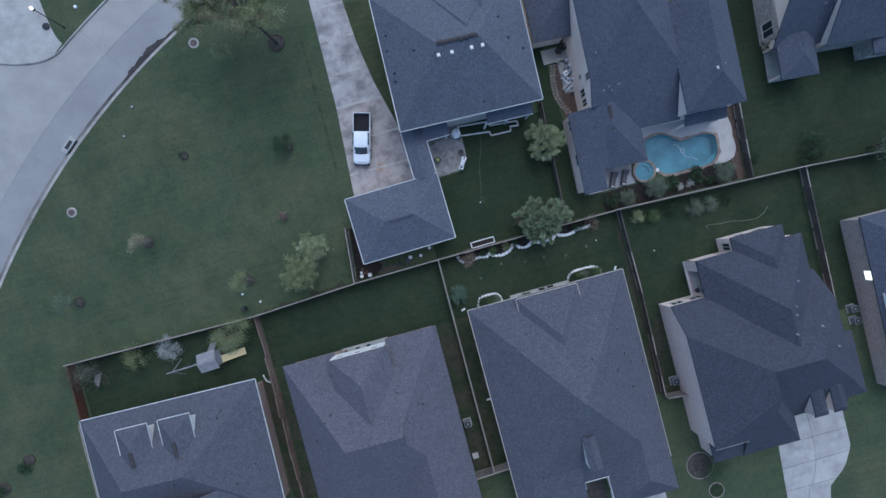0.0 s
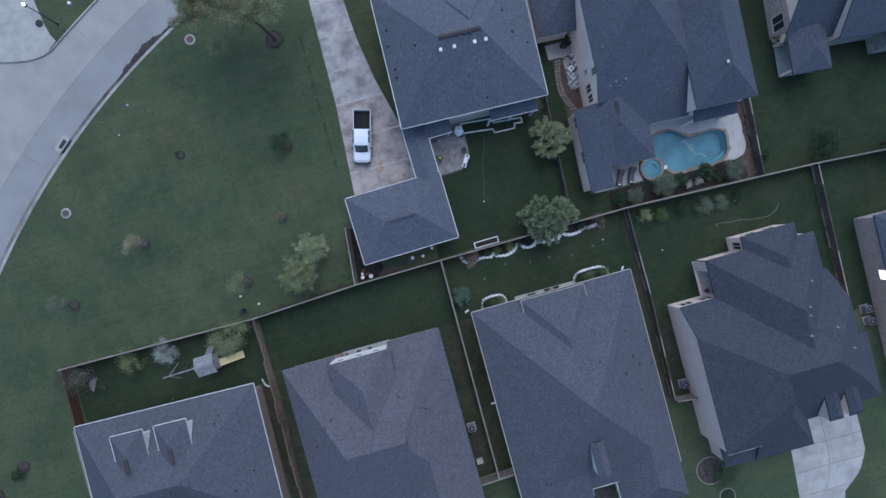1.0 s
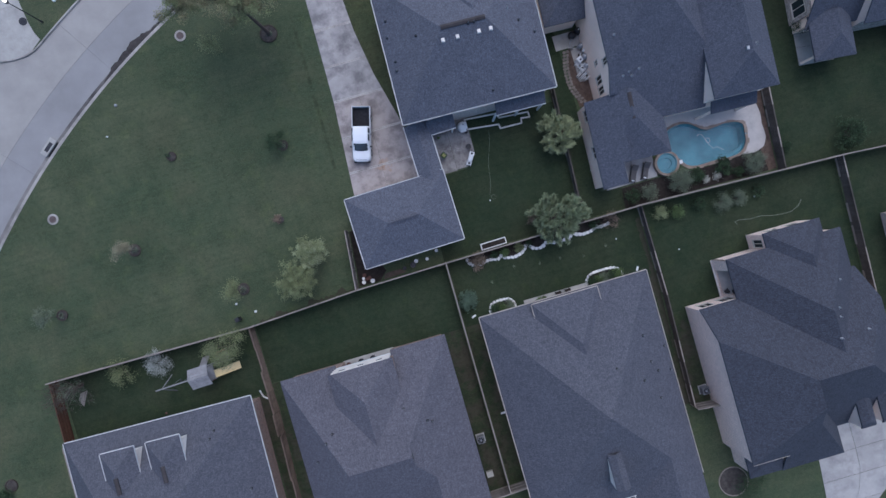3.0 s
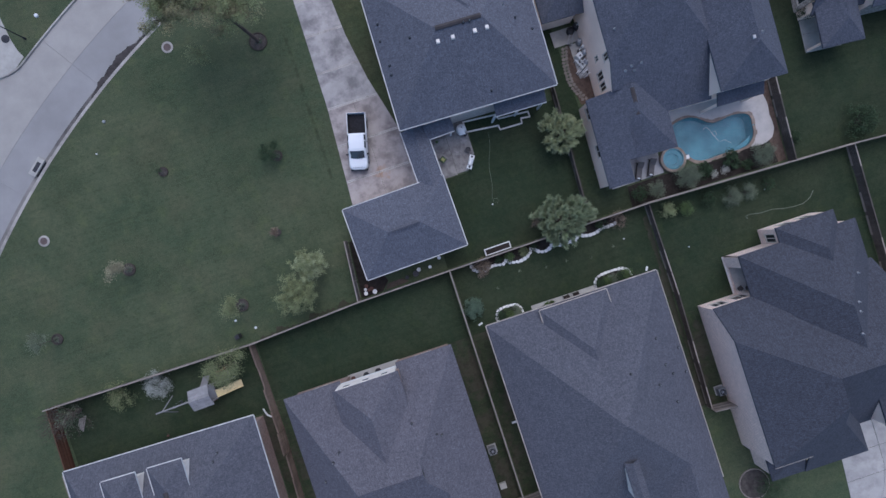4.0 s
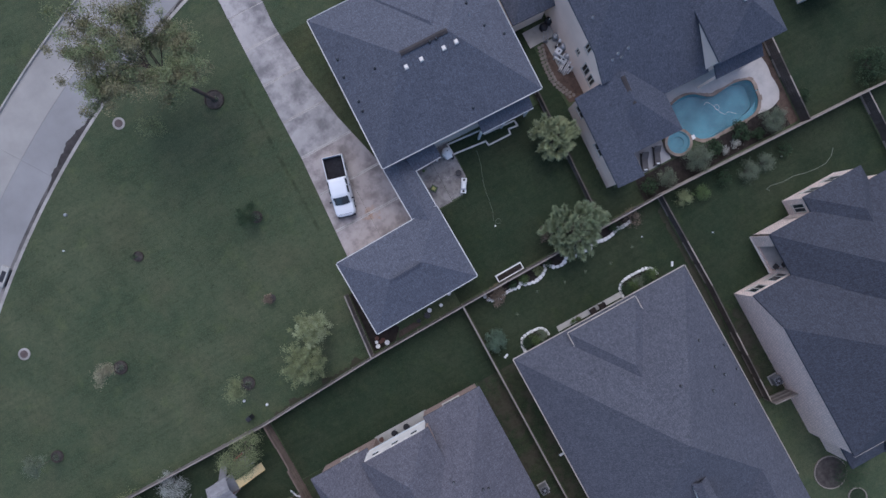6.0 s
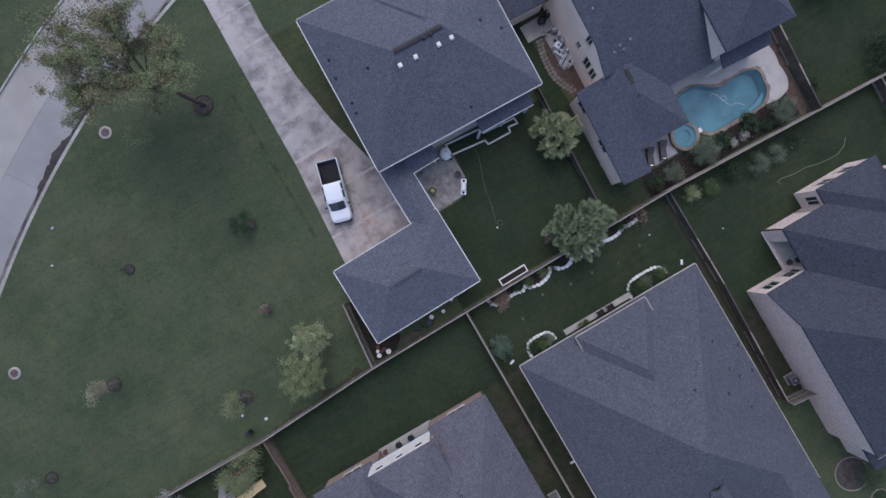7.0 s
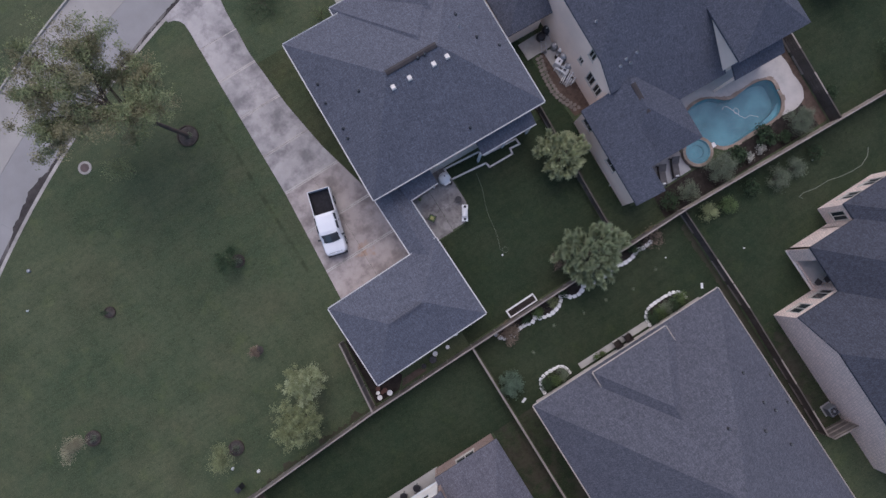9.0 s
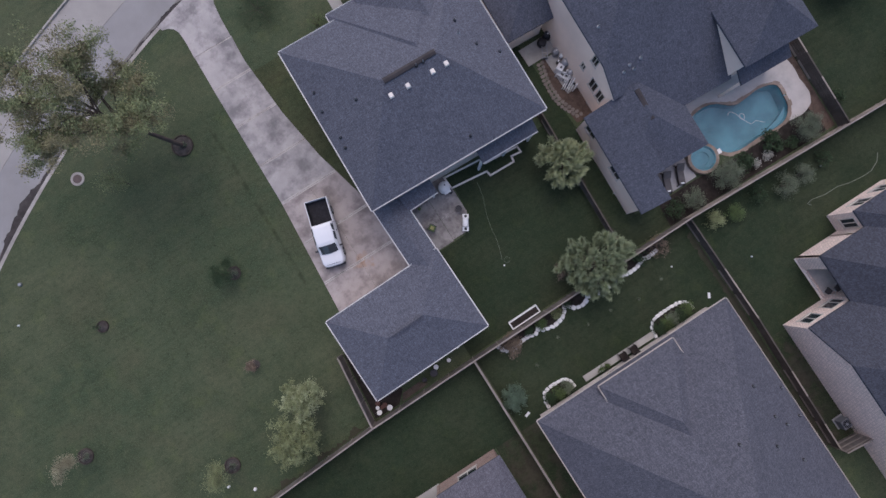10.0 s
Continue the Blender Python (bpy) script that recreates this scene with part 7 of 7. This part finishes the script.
for poly in ([(-2.4, -27.4), (-0.2, -27.4), (-0.2, -9.5), (-2.4, -9.5)], [(0.1, -27.3), (2.1, -27.3), (2.1, -9.5), (0.1, -9.5)],
             [(19.2, -24.3), (21.4, -24.3), (21.65, -9.5), (19.2, -9.5)], [(21.5, -24.5), (24.2, -24.5), (24.2, -14.3), (21.85, -14.3)],
             [(-23.4, -31.0), (-22.3, -31.0), (-21.72, -12.5), (-21.9, -10.5), (-23.4, -10.45)], [(-22.2, -31.0), (-19.2, -31.0), (-19.2, -9.55), (-21.6, -9.55), (-21.55, -12.5)]):
    single("side_lawn", Geo().prism(poly, -0.06, 0.006), LAWN_WORN, "thin dark side lawn with bare brown patches", "lawn", kind="structure")

LAWN_OLIVE = lawn("olive_side_lawn", 0.74, (1.06, 1.0, 0.9))
single("side_lawn", Geo().prism([(-2.2, 15.0), (0.3, 14.5), (0.6, 29.0), (-3.3, 29.0), (-3.4, 25.0)], -0.06, 0.006), LAWN_OLIVE, "thin olive lawn strip between drive and house", "lawn", kind="structure")
for k, (x, y) in enumerate(((4.25, -5.57), (9.81, -5.05), (12.03, -5.1), (14.6, -5.6), (7.0, -4.6), (17.2, -5.2))):
    shrub(x, y, "small pale clover tuft in the lawn", 370 + k, 0.13, 0.06, LEAF_GREY, 90, 0.04, "clover tufts", "clover_tuft")

# porch of the brick house
slab2 = tagged(new("porch_floor"), "pale concrete floor of the rear porch", "porch floor", kind="structure")
slabs(slab2, PAD, lambda y: -13.6, lambda y: -8.0, [-9.35, -12.0], z=0.04)
for x in (-11.6, -10.3):
    c = thing("patio_chair", x, -9.82, 0.04, 10, "dark metal patio chair on the porch", "chair", "patio chairs")
    part("seat", Geo().lathe([(0.3, 0.38), (0.32, 0.42), (0.28, 0.44), (0.01, 0.43)], 0, 0, 16), METAL_DARK, c)
    part("backrest", Geo().tube([(0.3 * math.cos(a), -0.3 * math.sin(a), 0.8) for a in (0.2, 0.9, 1.57, 2.2, 2.9)], 0.03, 6), METAL_DARK, c)
    for sx in (-0.2, 0.2):
        for sy in (-0.2, 0.2):
            part("leg", Geo().box(sx - 0.02, sx + 0.02, sy - 0.02, sy + 0.02, -0.01, 0.4), METAL_DARK, c)
        part("back_post", Geo().box(sx - 0.02, sx + 0.02, -0.24, -0.2, 0.4, 0.82), METAL_DARK, c)
pot = thing("flower_pot", -13.0, -9.75, 0.04, 0, "terracotta pot on the porch", "pot", "pots")
part("pot", Geo().lathe([(0.14, 0), (0.22, 0.4), (0.24, 0.4), (0.2, 0.35), (0.01, 0.35)], 0, 0, 12), RUST, pot)

# play yard of the house with twin dormers
play = thing("play_set", -27.4, -6.35, 0, 2, "wooden play fort with a plank roof, slide and swing beam", "play set")
TIMBER = material("grey_timber", (0.31, 0.30, 0.30), 0.9, 1.5, 0.25, 30.0, 0.25, 0.3, piece=0.3)
YELLOW = material("yellow_plastic", (0.72, 0.58, 0.30), 0.45, 1.0, 0.1, 20.0, 0.05, 0.0)
for x in (-0.8, 0.8):
    for y in (-0.75, 0.75):
        part("post", Geo().box(x - 0.06, x + 0.06, y - 0.06, y + 0.06, -0.05, 2.5), TIMBER, play)
part("deck", Geo().box(-0.9, 0.9, -0.85, 0.85, 1.2, 1.28), TIMBER, play)
for k in range(8):
    y0 = -1.05 + 0.265 * k
    part("roof_plank", Geo().solid([(-1.05, y0, 2.95 - abs(y0) * 0.45), (1.05, y0, 2.95 - abs(y0) * 0.45), (1.05, y0 + 0.25, 2.95 - abs(y0 + 0.25) * 0.45), (-1.05, y0 + 0.25, 2.95 - abs(y0 + 0.25) * 0.45),
                                    (-1.05, y0, 2.99 - abs(y0) * 0.45), (1.05, y0, 2.99 - abs(y0) * 0.45), (1.05, y0 + 0.25, 2.99 - abs(y0 + 0.25) * 0.45), (-1.05, y0 + 0.25, 2.99 - abs(y0 + 0.25) * 0.45)],
                                   [(3, 2, 1, 0), (4, 5, 6, 7), (0, 1, 5, 4), (1, 2, 6, 5), (2, 3, 7, 6), (3, 0, 4, 7)]), TIMBER, play)
v = []
for x, z in ((0.9, 1.28), (1.5, 1.1), (2.6, 0.4), (3.2, 0.22)):
    v += [(x, -0.7, z + 0.16), (x, -0.65, z), (x, 0.05, z), (x, 0.1, z + 0.16), (x, 0.1, z - 0.06), (x, -0.7, z - 0.06)]
part("slide", Geo().solid(v, [(k * 6 + i, k * 6 + (i + 1) % 6, (k + 1) * 6 + (i + 1) % 6, (k + 1) * 6 + i) for k in range(3) for i in range(6)] + [(5, 4, 3, 2, 1, 0), (18, 19, 20, 21, 22, 23)]), YELLOW, play, "yellow plastic slide")
part("slide_support", Geo().box(2.2, 2.3, -0.3, -0.2, -0.05, 0.6), TIMBER, play)
part("swing_beam", Geo().box(-4.9, -0.8, -0.06, 0.06, 2.15, 2.28), TIMBER, play)
for y in (-0.9, 0.9):
    part("swing_leg", Geo().tube([(-4.2, y * 0.05, 2.2), (-4.2, y, 0.0)], 0.05, 6), TIMBER, play)
for x in (-3.2, -2.0):
    for y in (-0.22, 0.22):
        part("chain", Geo().tube([(x, y * 0.2, 2.15), (x, y, 0.5)], 0.012, 4), METAL, play)
    part("swing_seat", Geo().box(x - 0.09, x + 0.09, -0.24, 0.24, 0.47, 0.5), METAL_DARK, play)
part("climbing_wall", Geo().solid([(-0.5, 0.8, 1.25), (0.3, 0.8, 1.25), (0.3, 1.6, 0.0), (-0.5, 1.6, 0.0), (-0.5, 0.86, 1.28), (0.3, 0.86, 1.28), (0.3, 1.66, 0.03), (-0.5, 1.66, 0.03)],
                                  [(0, 1, 2, 3), (7, 6, 5, 4), (0, 4, 5, 1), (1, 5, 6, 2), (2, 6, 7, 3), (3, 7, 4, 0)]), TIMBER, play)
part("panel", Geo().box(-0.85, 0.85, -0.85, -0.8, 1.28, 1.9), material("faded_red_paint", (0.25, 0.09, 0.07), 0.8), play)
part("rail", Geo().box(0.95, 3.0, 0.55, 0.65, 0.7, 0.8), TIMBER, play)
tree(-24.3, -4.3, "olive tree with feathery leaves in the yard corner", 151, 1.2, 0.08, 1.9, 2.2, LEAF_OLIVE, 7500, 0.06, 0.3, depth=2, stems=6)
shrub(-32.3, -3.9, "pale silvery shrub by the fence", 152, 1.4, 1.3, LEAF_SILVER, 4200, 0.05)
shrub(-36.2, -3.8, "loose olive shrub by the fence", 153, 1.5, 1.1, LEAF_OLIVE, 2600, 0.055)
tree(-41.2, -4.0, "bare dead shrub with grey twigs", 154, 0.7, 0.11, 2.4, 1.6, LEAF_GREY, 1500, 0.06, 0.3, depth=3, stems=12)
logs = thing("log_pile", -42.6, -4.3, 0, 40, "cut logs and boards heaped in the corner", "logs")
for k in range(6):
    part("log", Geo().tube([(-0.8, 0.16 * (k % 3) - 0.16, 0.08 + 0.15 * (k // 3)), (0.7 - 0.1 * k, 0.16 * (k % 3) - 0.13, 0.08 + 0.15 * (k // 3))], 0.075, 7), BARK if k % 2 else CAP, logs)
spout = thing("drain_pipe", -22.75, -10.6, 0, -20, "white corrugated drain pipe at the house corner", "drain pipe")
part("hose", Geo().tube([(-0.35, 0.7, 0.5), (-0.3, 0.3, 0.15), (-0.05, -0.05, 0.09), (0.4, -0.2, 0.09)], 0.08, 10), WHITE, spout)

# the many-gabled house: porch, drive and front
porch4 = tagged(new("porch_floor"), "pale concrete slab in the house's rear corner", "porch floor", kind="structure")
slabs(porch4, EDGE_WHITE, lambda y: 27.75, lambda y: 32.0, [-9.9, -14.0], z=0.05)
roll = thing("rolled_shade", 27.98, -12.2, 0.05, 0, "white rolled-up shade lying along the porch edge", "roller shade")
part("cloth", Geo().tube([(0, -1.1, 0.09), (0, 1.1, 0.09)], 0.09, 10), EDGE_WHITE, roll)
for y in (-0.8, 0.8):
    part("strap", Geo().tube([(0, y - 0.04, 0.09), (0, y + 0.04, 0.09)], 0.096, 10), METAL, roll)
for x, y in ((28.4, -13.55), (29.2, -13.75)):
    c = thing("patio_chair", x, y, 0.05, 200, "white metal chair with a dark cushion", "chair", "patio chairs")
    part("seat", Geo().box(-0.26, 0.26, -0.26, 0.26, 0.38, 0.44, 0.02), CUSHION, c)
    part("backrest", Geo().tube([(0.3 * math.cos(a), 0.3 * math.sin(a), 0.75) for a in (0.0, 0.8, 1.57, 2.3, 3.14)], 0.025, 6), WHITE, c)
    for sx in (-0.24, 0.24):
        for sy in (-0.24, 0.24):
            part("leg", Geo().box(sx - 0.02, sx + 0.02, sy - 0.02, sy + 0.02, -0.01, 0.39 if sy < 0 else 0.75), WHITE, c)
drive4 = tagged(new("driveway"), "pale concrete driveway in jointed slabs", "driveway", kind="structure")
slabs(drive4, DRIVE_PALE, lambda y: float(np.interp(y, [-46, -40.6, -34.2], [32.4, 32.95, 33.45])), lambda y: float(np.interp(y, [-46, -42, -40.5, -38.8, -36.5, -31], [38.0, 38.0, 38.4, 40.6, 41.9, 42.0])), [-31.2, -34.2, -37.0, -39.8, -42.6, -46.0], middle=-31.0, gap=0.045)
drive3 = tagged(new("driveway"), "pale concrete driveway in jointed slabs", "driveway", kind="structure")
slabs(drive3, DRIVE_PALE, lambda y: 12.6, lambda y: 18.9, [-33.9, -36.6, -39.5], z=0.03, middle=-33.0, edge=TOOLED)
for x, y, r in ((23.7, -33.9, 1.55), (24.9, -37.3, 0.85)):
    ob = thing("planting_bed", x, y, 0, 0, "round mulch bed with a pale edging", "planting bed")
    part("mulch", Geo().lathe([(r, -0.03), (r, 0.03), (0.01, 0.06)], 0, 0, 24), MULCH_AND_SHADE if r > 1 else LAWN_SHADED, ob)
    for k in range(20):
        a0, a1 = 6.283 * k / 20 + 0.01, 6.283 * (k + 1) / 20 - 0.01
        part("edging_block", Geo().prism([(q * math.cos(t), q * math.sin(t)) for q, t in ((r, a0), (r + 0.08, a0), (r + 0.08, a1), (r, a1))], -0.03, 0.1), CAP, ob)
shrub(24.9, -34.3, "loose dark sprawling shrub in a round bed", 171, 1.7, 1.2, LEAF_DARK, 1500, 0.08)
shrub(24.0, -20.9 - 3.2, "dark small shrub by the wall", 172, 0.35, 0.5, LEAF_DARK, 200, 0.07)
coil = thing("garden_hose", 0, 0, 0, 0, "thin pale hose snaking over the lawn", "garden hose", "hoses")
part("line", Geo().tube([(31.7, -6.9, 0.02), (31.5, -6.6, 0.02), (32.0, -6.5, 0.02), (33.2, -6.75, 0.02), (34.5, -6.75, 0.02), (35.6, -7.05, 0.02), (36.8, -7.2, 0.02), (37.8, -7.2, 0.02), (38.7, -6.8, 0.02), (39.2, -6.2, 0.02)], 0.02, 5), hose_mat, coil)
for x, y in ((18.5, -4.8), (24.8, -7.76), (17.85, 3.13), (34.3, -4.5)):
    marker(x, y, 0.06, "small white sprinkler cap", WHITE)
# the lit window and white gable of the far brick house
WINDOW_GLOW = glow("window_glow", (1.0, 0.93, 0.72), 0.8)
lw = thing("lit_window", 47.0, -16.6, 0, -1.0, "brightly lit window with blinds in the brick wall", "window", kind="structure")
part("frame", Geo().box(-0.06, 0.02, -0.6, 0.6, 1.75, 2.75), WHITE, lw)
for k in range(6):
    part("blind_slat", Geo().box(-0.1, -0.07, -0.5, 0.5, 1.82 + 0.15 * k, 1.93 + 0.15 * k), WINDOW_GLOW, lw)

# play yard clutter
RED_PAINT = bpy.data.materials["faded_red_paint"]
bench = thing("picnic_bench", -25.7, -5.2, 0, 12, "small weathered picnic bench with faded red seat", "bench")
for k in range(4):
    part("plank", Geo().box(-0.6, 0.6, -0.36 + 0.19 * k, -0.2 + 0.19 * k, 0.5, 0.54), TIMBER, bench)
for x in (-0.45, 0.45):
    part("leg", Geo().box(x - 0.04, x + 0.04, -0.3, 0.3, -0.02, 0.5), TIMBER, bench)
part("seat", Geo().box(-0.6, 0.6, 0.5, 0.72, 0.28, 0.32), RED_PAINT, bench)
for x in (-0.5, 0.5):
    part("seat_leg", Geo().box(x - 0.03, x + 0.03, 0.52, 0.7, -0.02, 0.28), TIMBER, bench)
toy = thing("toy_tub", -29.3, -6.3, 0, 20, "small faded red plastic tub by the swing", "toy")
part("tub", Geo().lathe([(0.2, -0.01), (0.26, 0.25), (0.28, 0.25), (0.22, 0.06), (0.01, 0.05)], 0, 0, 14), RED_PAINT, toy)
ball = thing("garden_ball", -33.3, -9.4, 0, 0, "small orange ball on the lawn", "ball")
part("ball", Geo().lathe([(0.02, 0.0), (0.09, 0.04), (0.13, 0.12), (0.09, 0.21), (0.02, 0.25)], 0, 0, 12), RUST, ball, smooth=True)
poles = thing("board_pile", -41.4, -5.3, 0, 62, "pale boards leaning on cut branches", "boards")
for k in range(5):
    part("board", Geo().box(-0.9 + 0.12 * k, 0.8 - 0.1 * k, -0.3 + 0.13 * k, -0.21 + 0.13 * k, -0.02, 0.05 + 0.05 * (k % 3)), CAP, poles)
entry = tagged(new("entry_path"), "entry floor before the recessed front door, darkened for the recess's shade", "path", kind="structure")
# Dark mulch colour paints the shade of the recessed porch onto the floor.
slabs(entry, MULCH_AND_SHADE, lambda y: 9.3, lambda y: 12.1, [-32.2, -33.6, -36.0], z=0.03)
shrub(43.55, 11.9, "dark dense shrub in the porch corner", 341, 0.75, 1.2, LEAF_DARK, 2400, 0.07)

THIN = material("thin_dry_grass", (0.066, 0.060, 0.044), 0.98, 1.2, 0.4, 12.0, 0.5, 0.6, tint=(0.050, 0.056, 0.034), spec=0.1)


def worn_ground(a, b, wide, seed, label):
    """A ragged strip of worn ground along a fence."""
    rng = random.Random(seed)
    n = max(6, int(math.hypot(b[0] - a[0], b[1] - a[1]) / 0.18))
    ux, uy = (b[0] - a[0]) / n, (b[1] - a[1]) / n
    k = math.hypot(ux, uy)
    nx, ny = -uy / k, ux / k
    w, edge_ = wide * 0.6, []
    for i in range(n + 1):
        w = max(0.05, min(wide, w + rng.gauss(0, wide * 0.16))) * (0.35 if i in (0, n) else 1.0)
        edge_.append((a[0] + ux * i + nx * w, a[1] + uy * i + ny * w))
    g = Geo()
    for i in range(n):
        p, q = (a[0] + ux * i, a[1] + uy * i), (a[0] + ux * (i + 1), a[1] + uy * (i + 1))
        g.face([(*p, 0.011), (*q, 0.011), (*edge_[i + 1], 0.009), (*edge_[i], 0.009)])
    single("worn_ground", g, THIN, label, "bare ground", kind="structure")


worn_ground((-21.0, -2.85), (-9.95, -2.2), 1.1, 401, "worn brown ground along the lot fence")
worn_ground((-9.95, -1.9), (-9.45, 3.6), 0.7, 402, "worn brown ground beside the garage fence")
worn_ground((15.2, -1.8), (10.0, -1.9), -1.0, 403, "bare brown ground under the pine")
worn_ground((0.2, -8.8), (0.2, -3.0), -1.2, 404, "thin dry ground along the side fence")
worn_ground((21.5, -23.8), (21.6, -3.2), 0.55, 405, "bare dark ground along the side fence")
worn_ground((22.0, -23.8), (21.95, -3.2), -0.4, 406, "bare dark ground along the side fence")
worn_ground((16.0, 17.5), (15.6, -1.2), 0.6, 407, "bare brown ground along the yard fence")
